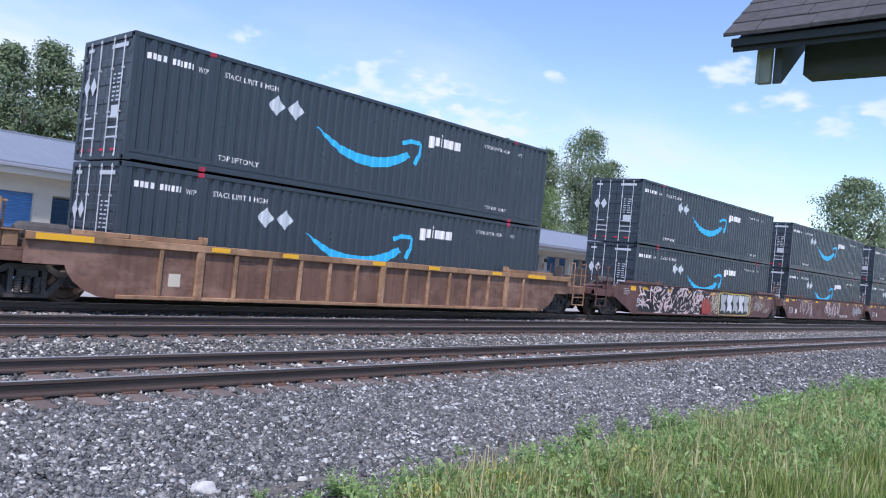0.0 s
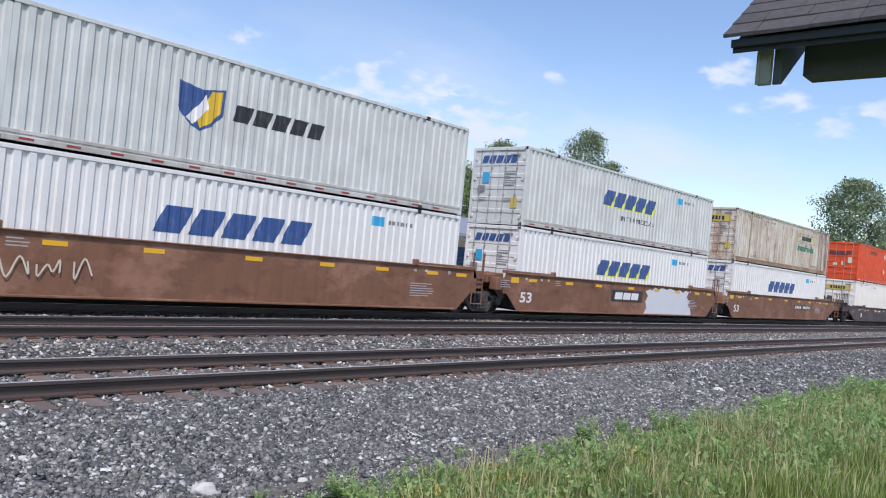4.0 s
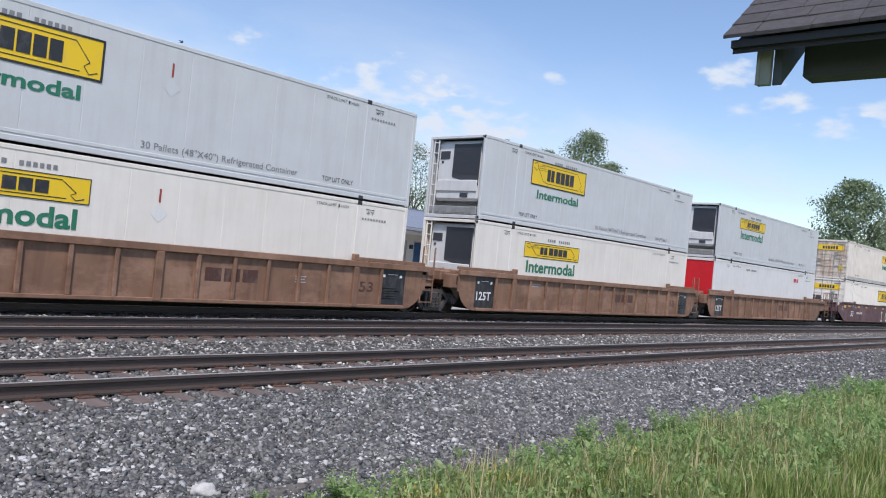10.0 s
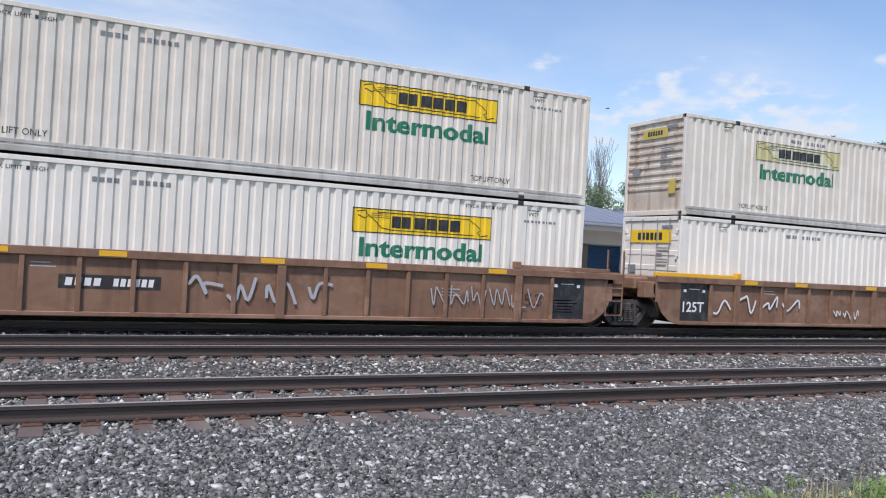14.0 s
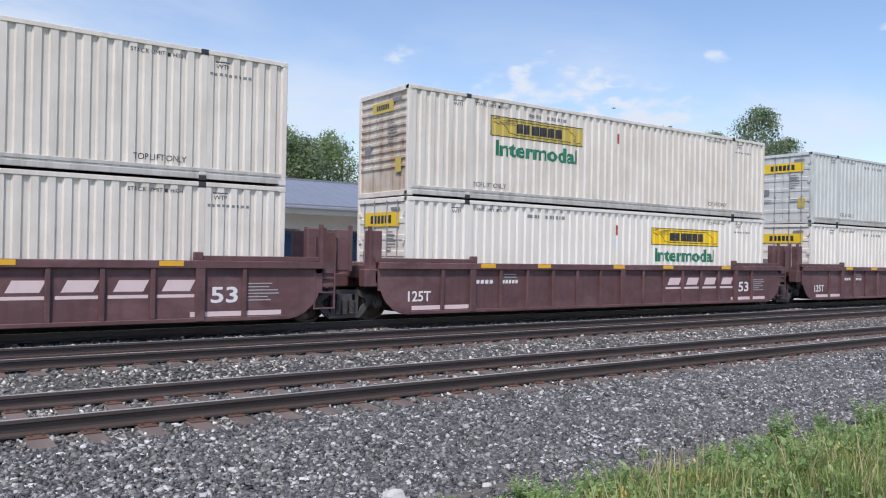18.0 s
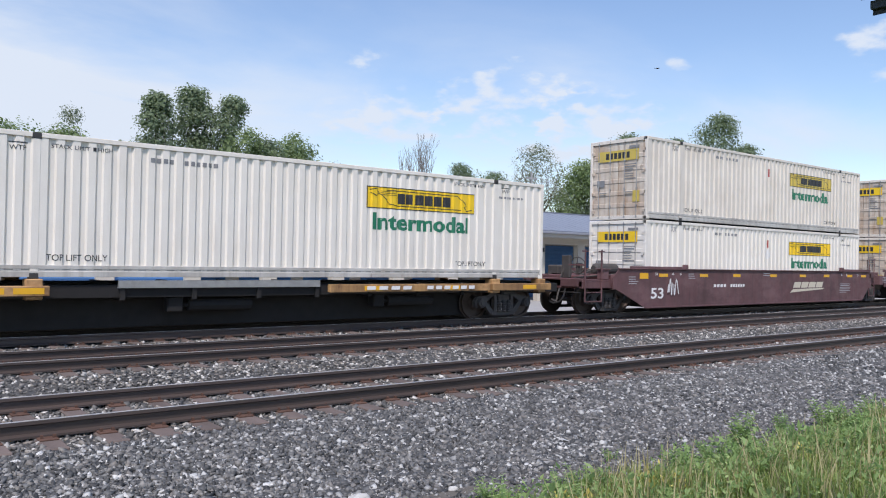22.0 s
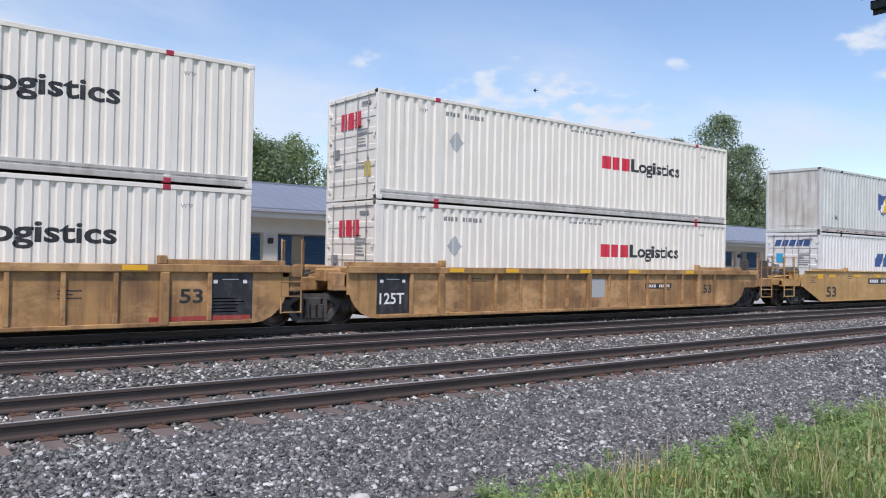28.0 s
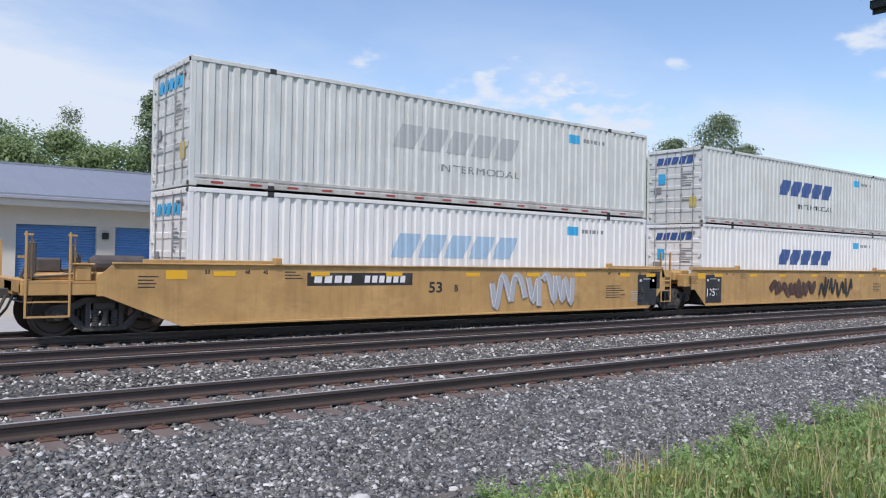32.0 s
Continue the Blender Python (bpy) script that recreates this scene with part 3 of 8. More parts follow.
def limbs(rng, h, spread, levels, trunk_r, lean=0.05):
    """A branching skeleton: (start, end, r0, r1) pieces and the twig tips."""
    segs, tips = [], []

    def grow(p, d, length, r, lev):
        n = 3
        for k in range(n):
            e = p + d * (length / n)
            r2 = r * (0.82 if lev else 0.88)
            segs.append((p, e, r, r2))
            p, r = e, r2
            d = (d + Vector((rng.gauss(0, 0.10), rng.gauss(0, 0.10), 0.04))).normalized()
            if lev < levels and (lev > 0 or k >= 1):
                for _ in range(2 if lev == 0 else 1):
                    a = rng.uniform(0, 2 * math.pi)
                    side = Vector((math.cos(a), math.sin(a), rng.uniform(0.25, 0.9))).normalized()
                    grow(p, (d * 0.55 + side * spread).normalized(), length * rng.uniform(0.5, 0.72), r * 0.6, lev + 1)
        if lev >= levels - 1:
            tips.append(p)
        if lev < levels:
            for _ in range(2):
                a = rng.uniform(0, 2 * math.pi)
                side = Vector((math.cos(a), math.sin(a), rng.uniform(0.2, 1.0))).normalized()
                grow(p, (d * 0.8 + side * spread * 0.8).normalized(), length * rng.uniform(0.5, 0.7), r * 0.7, lev + 1)
    grow(Vector((0, 0, -0.3)), Vector((rng.gauss(0, lean), rng.gauss(0, lean), 1)).normalized(), h * 0.42, trunk_r, 0)
    return segs, tips


def tree(x, y, h, width, n_leaves, material, seed, label, leaf=0.22, base=-0.3, low=0.14, levels=3):
    rng = random.Random(seed)
    segs, tips = limbs(rng, h, 0.75, levels, h * 0.022)
    top = max(p.z for p in tips)
    rad = max(max(abs(p.x), abs(p.y)) for p in tips)
    sz, sr = h / top * (0.84 if n_leaves else 0.97), width / 2 / rad * (0.72 if n_leaves else 0.95)
    fit_ = lambda p: Vector((p.x * sr, p.y * sr, p.z * sz))
    t = thing("tree", label, "tree", "trees behind the storage buildings", "", pose(x, y, base))
    bm = bmesh.new()
    slim = 1.0 if n_leaves else 0.6
    for p, q, a, b in segs:
        rod(bm, fit_(p), fit_(q), max(a, 0.018) * slim, 5 if a > 0.06 else 3, max(b, 0.012) * slim)
    part("trunk", bm, BARK if n_leaves else BARE_BARK, t, "grey-brown trunk and limbs")
    if n_leaves:
        n_leaves, leaf = int(n_leaves * (3.2 if x < 60 else 2.2 if x < 110 else 1.4)), leaf * (0.36 if x < 60 else 0.45 if x < 110 else 0.6)
        g = np.random.default_rng(seed)
        # boughs: lumps of foliage that fill a rounded crown, leaves on their outside
        m = int(26 + width * h * 0.55)
        rise = g.random(m) ** 0.9
        R = g.uniform(0.55, 1.3, m) * 0.66 * (width * width * h) ** (1 / 3) / m ** (1 / 3) * (1.12 - 0.3 * rise)
        turn_ = g.uniform(0, 2 * np.pi, m)
        lobe = 0.86 + 0.16 * np.sin(2 * turn_ + seed) * np.cos(5 * rise + seed * 0.7) + g.normal(0, 0.09, m)
        room = width / 2 * lobe * np.minimum(1, 3.5 * rise + 0.5) ** 0.5 * (1.03 - rise ** 3.2) ** 0.5
        out_ = np.maximum(room - 0.6 * R, 0) * np.sqrt(g.uniform(0.15, 1.0, m))
        P = np.stack([out_ * np.cos(turn_), out_ * np.sin(turn_), np.minimum(h * (low + (1 - low) * rise), h - 0.6 * R)], -1)
        share = R ** 2
        k = g.choice(m, n_leaves, p=share / share.sum())
        d = g.normal(size=(n_leaves, 3))
        d /= np.linalg.norm(d, axis=1, keepdims=True)
        far = g.uniform(0.5, 1.05, n_leaves) * np.where(g.random(n_leaves) < 0.2, 1.2, 1.0)
        c = P[k] + d * (R[k] * far)[:, None] * np.array([1.0, 1.0, 0.75])
        s = leaf * g.lognormal(0, 0.35, n_leaves)
        nrm = d * 0.8 + np.array([0, 0, 0.45]) + g.normal(0, 0.45, (n_leaves, 3))
        u = np.cross(nrm, g.normal(size=(n_leaves, 3)))
        u /= np.linalg.norm(u, axis=1, keepdims=True)
        w = np.cross(u, nrm)
        w /= np.linalg.norm(w, axis=1, keepdims=True)
        V = np.stack([c - u * s[:, None], c + w * (0.6 * s)[:, None], c + u * s[:, None], c - w * (0.6 * s)[:, None]], 1).reshape(-1, 3)
        F = np.arange(n_leaves * 4).reshape(-1, 4)
        mpart("crown", grid_mesh("crown", V, F), material, t, "leafy crown with gaps")
    return t

WOODS = (  # x, y, height, width, leaves, material, leaf size
    (15.0, 46, 11.2, 2.3, 5500, LEAVES, 0.2), (17.4, 47, 12.1, 2.8, 6500, LEAVES, 0.2), (19.6, 46, 11.7, 2.2, 4500, LEAVES, 0.2), (19.8, 44, 9.5, 3.2, 5000, LIGHT_LEAVES, 0.19), (23.7, 46, 9.9, 3.5, 5000, LIGHT_LEAVES, 0.19),
    (7.4, 50, 9.4, 4.5, 6000, LIGHT_LEAVES, 0.2), (10.4, 48, 8.9, 4.4, 6000, LIGHT_LEAVES, 0.2), (12.2, 54, 11.3, 1.9, 1500, PALE_LEAVES, 0.16),
    (12.4, 43, 7.8, 2.9, 4000, LIGHT_LEAVES, 0.18), (30.5, 52, 9.0, 3.4, 4500, LEAVES, 0.2), (37.8, 58, 9.6, 3.7, 4000, LEAVES, 0.2),
    (44.1, 60, 9.5, 5.3, 4000, LEAVES, 0.2), (49.3, 60, 11.4, 3.9, 4500, LEAVES, 0.22), (55.3, 62, 11.2, 4.2, 4000, LEAVES, 0.22),
    (59.5, 60, 14.4, 5.4, 3600, PALE_LEAVES, 0.2), (65.3, 58, 13.0, 6.2, 8000, LIGHT_LEAVES, 0.24), (77.2, 62, 17.6, 6.4, 8000, LEAVES, 0.25),
    (83.8, 60, 17.7, 5.5, 7500, LEAVES, 0.27), (94.9, 61, 22.2, 9.1, 9000, LEAVES, 0.27), (100.5, 60, 18.6, 5.4, 6000, LEAVES, 0.27), (76.7, 55, 12.1, 8.5, 8000, LIGHT_LEAVES, 0.24), (122.5, 70, 14.9, 7.7, 4000, PALE_LEAVES, 0.3),
    (145.0, 75, 17.4, 6.8, 4500, LEAVES, 0.3), (174.9, 80, 18.7, 14.5, 6000, LEAVES, 0.32), (202.1, 80, 19.3, 14.2, 6000, LEAVES, 0.34),
    (168.0, 45, 25.8, 15.8, 13000, LEAVES, 0.36), (203.8, 45, 24.5, 14.3, 7000, LEAVES, 0.4), (150.3, 56, 14.9, 10.9, 6000, LEAVES, 0.34),
    (179.4, 80, 18.9, 15.4, 6000, LEAVES, 0.36), (5.2, 50, 9.0, 6.5, 6500, LEAVES, 0.2), (1.3, 51, 9.0, 5.0, 5000, LEAVES, 0.2),
    (-2.5, 50, 8.6, 5.0, 4500, PALE_LEAVES, 0.2), (-8, 48, 9.2, 7.0, 5500, LEAVES, 0.22), (-15, 50, 10, 8, 5500, LEAVES, 0.24),
    (7.6, 46, 8.0, 4.4, 7000, LIGHT_LEAVES, 0.2), (11.3, 45, 7.8, 3.3, 5500, LIGHT_LEAVES, 0.2), (21.0, 44, 9.1, 2.6, 4500, LEAVES, 0.2),
    (66.2, 57, 12.1, 5.1, 6000, LEAVES, 0.24), (82.8, 64, 15.4, 6.4, 7000, LEAVES, 0.25), (104.4, 66, 14.5, 7.0, 5000, LEAVES, 0.27),
    (132.4, 72, 14.1, 9.1, 5000, LEAVES, 0.3), (163.6, 78, 16.2, 10.7, 5000, LIGHT_LEAVES, 0.32), (33.2, 56, 9.3, 3.1, 4500, PALE_LEAVES, 0.2),
    (36.7, 56, 9.1, 2.6, 4000, LIGHT_LEAVES, 0.2))
for k, (x, y, h_, w_, n_, m_, s_) in enumerate(WOODS):
    tree(x, y, h_, w_ * (1.3 if w_ > 7 else 1.6), int(n_ * 1.2), m_, 100 + k, "broad green tree with an open leafy crown" if m_ is not PALE_LEAVES else "thin pale-leaved tree with open branches", s_)
for k, (x, y, h_, w_) in enumerate(((41.7, 60, 12.5, 2.4), (45.1, 60, 14.4, 3.3))):
    tree(x, y, h_, w_ * 1.7, 0, BARK, 300 + k, "bare grey tree with fine upright branches", levels=4)

# ---------------------------------------------------------------- the train
L53, H53, HALF = 16.154, 2.896, 1.2955
Z_LOW, Z_UP, Z_FLAT = 0.36, 3.292, 1.20
Y_TRAIN = TRACKS["far"]
POST = 1.98                       # lift posts, from each end
DEPTH = 0.045                     # corrugation


def side_profile():
    """(x, y) along the long side of a corrugated box, y outward negative from the outer face."""
    pts = []
    for a, b in ((0.12, POST - 0.07), (POST + 0.07, L53 - POST - 0.07), (L53 - POST + 0.07, L53 - 0.12)):
        n = round((b - a) / 0.305)
        p = (b - a) / n
        for i in range(n):
            x = a + i * p
            pts += [(x, 0.0), (x + p * 0.46, 0.0), (x + p * 0.58, DEPTH), (x + p * 0.88, DEPTH)]
        pts.append((b, 0.0))
    return pts


SIDE = side_profile()
SIDE_X = np.array([p[0] for p in SIDE])
SIDE_Y = np.array([p[1] for p in SIDE])


def near_panel(bm):
    z0, z1 = 0.17, H53 - 0.10
    a = [bm.verts.new((x, -HALF + 0.012 + y, z0)) for x, y in SIDE]
    b = [bm.verts.new((x, -HALF + 0.012 + y, z1)) for x, y in SIDE]
    for p, q, r, s in zip(a, a[1:], b[1:], b):
        bm.faces.new((p, q, r, s))


def flat_panel(bm):
    """A smooth side in one sheet, with shallow joints between its plates."""
    pts = [(0.1, 0.0)]
    for x in np.arange(1.2, L53 - 1, 1.22):
        pts += [(x - 0.012, 0.0), (x - 0.006, 0.006), (x + 0.006, 0.006), (x + 0.012, 0.0)]
    pts.append((L53 - 0.1, 0.0))
    a = [bm.verts.new((x, -HALF + 0.012 + y, 0.17)) for x, y in pts]
    b = [bm.verts.new((x, -HALF + 0.012 + y, H53 - 0.1)) for x, y in pts]
    for p, q, r, t in zip(a, a[1:], b[1:], b):
        bm.faces.new((p, q, r, t))


def plate_panel(bm):
    """Smooth plates joined by narrow raised ribs."""
    pts = [(0.1, 0.0)]
    for x in np.arange(0.62, L53 - 0.4, 0.61):
        if min(abs(x - POST), abs(x - L53 + POST)) > 0.4:
            pts += [(x - 0.045, 0.0), (x - 0.028, -0.016), (x + 0.028, -0.016), (x + 0.045, 0.0)]
    pts.append((L53 - 0.1, 0.0))
    a = [bm.verts.new((x, -HALF + 0.02 + y, 0.17)) for x, y in pts]
    b = [bm.verts.new((x, -HALF + 0.02 + y, H53 - 0.1)) for x, y in pts]
    for p, q, r, t in zip(a, a[1:], b[1:], b):
        bm.faces.new((p, q, r, t))


def wide_lift_post(bm):
    for x in (-0.27, 0.15):
        box(bm, x, x + 0.14, -HALF + 0.004, -HALF + 0.05, 0.1, H53 - 0.05, 0.008)
    box(bm, -0.24, 0.26, -HALF + 0.012, -HALF + 0.06, 0.1, H53 - 0.05)


def far_panel(bm):
    box(bm, 0.1, L53 - 0.1, HALF - 0.05, HALF - 0.01, 0.12, H53 - 0.08)


def roof_panel(bm):
    box(bm, 0.05, L53 - 0.05, -HALF + 0.03, HALF - 0.03, H53 - 0.06, H53 - 0.02)


def top_rail(bm):
    box(bm, 0.1, L53 - 0.1, -HALF, -HALF + 0.07, H53 - 0.10, H53, 0.008)


def bottom_rail(bm):
    box(bm, 0.1, L53 - 0.1, -HALF, -HALF + 0.07, 0.03, 0.15, 0.008)
    box(bm, 0.1, L53 - 0.1, -HALF + 0.014, -HALF + 0.07, 0.15, 0.19)
    box(bm, 0.1, L53 - 0.1, -HALF + 0.002, -HALF + 0.07, 0.19, 0.27, 0.006)


def under_floor(bm):
    box(bm, 0.12, L53 - 0.12, -HALF + 0.08, HALF - 0.08, 0.06, 0.15)


def corner_post(bm):
    box(bm, 0, 0.13, -HALF, -HALF + 0.11, 0, H53, 0.012)


def lift_post(bm):
    box(bm, -0.075, 0.075, -HALF + 0.004, -HALF + 0.05, 0.1, H53 - 0.05, 0.01)


def casting(bm):
    box(bm, -0.09, 0.09, -HALF - 0.006, -HALF + 0.16, -0.005, 0.118, 0.012)
    box(bm, -0.03, 0.03, -HALF - 0.009, -HALF - 0.005, 0.03, 0.09)


def end_wall(bm):
    box(bm, L53 - 0.06, L53, -HALF + 0.1, HALF - 0.1, 0.02, H53 - 0.02)


def end_header(bm):
    box(bm, 0.0, 0.1, -HALF + 0.1, HALF - 0.1, H53 - 0.13, H53, 0.01)


def end_threshold(bm):
    box(bm, 0.0, 0.1, -HALF + 0.1, HALF - 0.1, 0.0, 0.14, 0.01)


def pressed_sheet(bm, y0, y1, z0, z1, back, face, rib, first, pitch, wide):
    """One sheet with pressed horizontal ribs."""
    pts = [(back, z0), (face, z0)]
    z = first
    while z + wide < z1 - 0.05:
        pts += [(face, z), (rib, z + 0.02), (rib, z + wide - 0.02), (face, z + wide)]
        z += pitch
    pts += [(face, z1), (back, z1)]
    prism(bm, pts, y0, y1)


def door_leaf(bm):
    """A door leaf hung at the near side, with its pressed horizontal ribs."""
    w = HALF - 0.12
    pressed_sheet(bm, -HALF + 0.115, -HALF + 0.105 + w, 0.15, H53 - 0.14, 0.07, 0.036, 0.02, 0.42, 0.44, 0.17)


def lock_rod(bm):
    rod(bm, (0.0, 0, 0.06), (0.0, 0, H53 - 0.06), 0.016, 6)
    for z in (0.1, 0.5, 1.1, 2.1, H53 - 0.12):
        box(bm, -0.018, 0.035, -0.032, 0.032, z - 0.022, z + 0.022)


def door_handle(bm):
    box(bm, -0.03, -0.012, -0.3, 0.02, -0.02, 0.02, 0.004)


def hinge(bm):
    box(bm, 0.0, 0.05, -0.06, 0.08, -0.06, 0.06, 0.01)


def ribbed_end(bm):
    pressed_sheet(bm, -HALF + 0.1, HALF - 0.1, 0.12, H53 - 0.11, 0.09, 0.052, 0.02, 0.75, 0.22, 0.11)


def smooth_end(bm):
    box(bm, 0.03, 0.09, -HALF + 0.1, HALF - 0.1, 0.12, H53 - 0.11, 0.01)
    box(bm, 0.015, 0.032, -0.6, 0.6, 0.3, 0.33)


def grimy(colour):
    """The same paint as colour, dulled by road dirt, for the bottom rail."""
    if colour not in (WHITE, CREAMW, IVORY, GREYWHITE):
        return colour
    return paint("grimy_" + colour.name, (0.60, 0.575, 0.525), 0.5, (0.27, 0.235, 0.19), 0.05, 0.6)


def container(kind, colour, end_kind, label, cast=None, group="freight containers", end_colour=None, rods=None):
    """kind: 'box' (corrugated) or 'reefer' (smooth). Local x runs from the leading end."""
    c = thing("shipping_container", label, "shipping container", group)
    cast = cast or IRON
    mpart("side_panel", cached("near_panel", near_panel) if kind == "box" else cached("plate_panel", plate_panel) if kind == "plate" else cached("flat_panel", flat_panel), colour, c)
    mpart("side_panel", cached("far_panel", far_panel), colour, c)
    mpart("roof", cached("roof_panel", roof_panel), colour, c)
    for y in (0, 2 * HALF - 0.07):
        mpart("top_rail", cached("top_rail", top_rail), colour, c, loc=(0, y, 0))
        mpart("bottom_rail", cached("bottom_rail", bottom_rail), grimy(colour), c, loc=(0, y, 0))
    mpart("floor", cached("under_floor", under_floor), UNDER_BLACK, c)
    post = cached("corner_post", corner_post)
    for x, y in ((0, 0), (L53 - 0.13, 0), (0, 2 * HALF - 0.11), (L53 - 0.13, 2 * HALF - 0.11)):
        mpart("corner_post", post, colour, c, loc=(x, y, 0))
    lp = cached("wide_lift_post", wide_lift_post) if kind == "plate" else cached("lift_post", lift_post)
    cs = cached("casting", casting)
    for x in (POST, L53 - POST):
        mpart("lift_post", lp, colour, c, loc=(x, 0, 0))
        for z in (0, H53 - 0.118):
            mpart("lift_casting", cs, cast, c, "dark cast lifting block", loc=(x, 0, z))
    for x in (0.09, L53 - 0.09):
        for z in (0, H53 - 0.118):
            mpart("corner_casting", cs, colour, c, loc=(x, 0, z))
    mpart("end_wall", cached("end_wall", end_wall), colour, c)
    ec = end_colour or colour
    if end_kind == "door":
        mpart("header", cached("end_header", end_header), colour, c)
        mpart("threshold", cached("end_threshold", end_threshold), colour, c)
        for k, s in enumerate((0, HALF - 0.11)):
            d = mpart("door", cached("door_leaf", door_leaf), ec, c, loc=(0, s, 0))
            for y in (0.33, 0.86):
                r = mpart("lock_rod", cached("lock_rod", lock_rod), rods or GALV, d, "galvanised lock rod", loc=(0.0, -HALF + 0.12 + y, 0))
            mpart("handle", cached("door_handle", door_handle), rods or GALV, d, loc=(0, -HALF + 0.9, 0.98))
            for z in (0.3, 0.95, 1.7, 2.45):
                mpart("hinge", cached("hinge", hinge), ec, d, loc=(0.0, -HALF + 0.12 if k == 0 else HALF - 0.16 - (HALF - 0.11), z))
    elif end_kind == "ribbed":
        mpart("front_wall", cached("ribbed_end", ribbed_end), ec, c)
        mpart("header", cached("end_header", end_header), colour, c)
        mpart("threshold", cached("end_threshold", end_threshold), colour, c)
    elif end_kind == "smooth":
        mpart("front_wall", cached("smooth_end", smooth_end), ec, c)
        mpart("header", cached("end_header", end_header), colour, c)
        mpart("threshold", cached("end_threshold", end_threshold), colour, c)
    elif end_kind == "reefer":
        reefer_end(c, colour)
    return c


def reefer_end(c, colour):
    mpart("end_frame", cached("reefer_frame", lambda bm: (box(bm, 0, 0.1, -HALF + 0.1, HALF - 0.1, H53 - 0.1, H53, 0.01),
                                                          box(bm, 0, 0.1, -HALF + 0.1, HALF - 0.1, 0.0, 0.12, 0.01),
                                                          box(bm, 0.85, 0.95, -HALF + 0.03, HALF - 0.03, 0.1, H53 - 0.1))), colour, c)

    def unit(bm):
        prism_x = [(-1.0, 0.62), (1.0, 0.62), (1.0, 2.72), (-1.0, 2.72)]
        box(bm, 0.16, 0.85, -1.02, 1.02, 0.62, 2.74, 0.09)
        box(bm, 0.12, 0.17, -0.95, 0.95, 0.95, 1.35, 0.02)
    m = mpart("cooling_unit", cached("cooling_unit", unit), REEFER_SHELL, c, "white refrigeration unit housing")

    def grille(bm):
        pts = [(-0.98, 1.15), (0.25, 1.45), (0.25, 2.62), (-0.98, 2.62)]
        a = [bm.verts.new((0.145, y, z)) for y, z in pts]
        b = [bm.verts.new((0.165, y, z)) for y, z in pts]
        bm.faces.new(a)
        bm.faces.new(b[::-1])
        for i in range(4):
            bm.faces.new((a[i], b[i], b[(i + 1) % 4], a[(i + 1) % 4]))
        for z in np.arange(1.55, 2.6, 0.06):
            box(bm, 0.135, 0.147, -0.95, 0.22, z, z + 0.025)
    mpart("grille", cached("reefer_grille", grille), DARK, m, "dark grey louvred grille")

    def vents(bm):
        box(bm, 0.14, 0.165, 0.42, 0.86, 2.1, 2.38)
        box(bm, 0.14, 0.165, -0.55, -0.2, 0.75, 0.9)
        box(bm, 0.14, 0.165, 0.7, 0.8, 1.95, 2.03)
    mpart("vent", cached("reefer_vents", vents), DARK, m)

    def shelf(bm):
        box(bm, 0.03, 0.8, -1.1, 1.1, 0.14, 0.42, 0.02)
        for y in np.arange(-0.9, 1.0, 0.3):
            box(bm, 0.01, 0.03, y, y + 0.16, 0.2, 0.36)
    mpart("fuel_tank", cached("reefer_shelf", shelf), GALV, c, "grey metal tank under the cooling unit")

    def rails(bm):
        for y in (0.9, 1.12):
            rod(bm, (0.05, y, 0.12), (0.05, y, H53 - 0.1), 0.028, 6)
        for z in np.arange(0.4, 2.8, 0.38):
            rod(bm, (0.05, 0.9, z), (0.05, 1.12, z), 0.018, 5)
    mpart("ladder", cached("reefer_ladder", rails), colour, c)


IRON = plain("dark_cast_iron", (0.05, 0.048, 0.046), 0.6, 0.3, 0.3, 8.0, 0.2)
RED_IRON = plain("red_casting", (0.42, 0.03, 0.06), 0.5, 0.0, 0.2, 8.0, 0.1)
GALV = plain("galvanised_rod", (0.36, 0.35, 0.33), 0.5, 0.4, 0.35, 6.0, 0.1)
DARK = plain("dark_plastic", (0.045, 0.048, 0.055), 0.5, 0, 0.2, 6.0, 0.1)
TRUCK = plain("grimy_cast_steel", (0.075, 0.066, 0.060), 0.8, 0.1, 0.55, 5.0, 0.5)
WHEEL = plain("wheel_steel", (0.075, 0.055, 0.045), 0.55, 0.4, 0.4, 4.0, 0.2)
UNDER_BLACK = plain("underframe_black", (0.018, 0.016, 0.015), 0.9, 0.0, 0.4, 4.0, 0.3)
REEFER_SHELL = paint("reefer_shell", (0.72, 0.72, 0.70), 0.12)
YELLOW = ink("safety_yellow", (0.80, 0.42, 0.015), 0.3)
STENCIL = ink("white_stencil", (0.80, 0.77, 0.74), 0.35)
BLACK = ink("black_paint", (0.022, 0.022, 0.025), 0.25)

# --- running gear
R_WHEEL, BASE = 0.483, 1.80


def wheelset_mesh(bm):
    for s in (-1, 1):
        prof = [(s * 0.62, 0.20), (s * 0.66, 0.22), (s * 0.668, 0.41), (s * 0.68, 0.515), (s * 0.712, 0.517), (s * 0.718, 0.486), (s * 0.80, 0.48),
                (s * 0.802, 0.42), (s * 0.74, 0.40), (s * 0.735, 0.22), (s * 0.79, 0.17), (s * 0.80, 0.10)]
        lathe_y(bm, prof, 24)
    rod(bm, (0, -1.12, 0), (0, 1.12, 0), 0.085, 10)


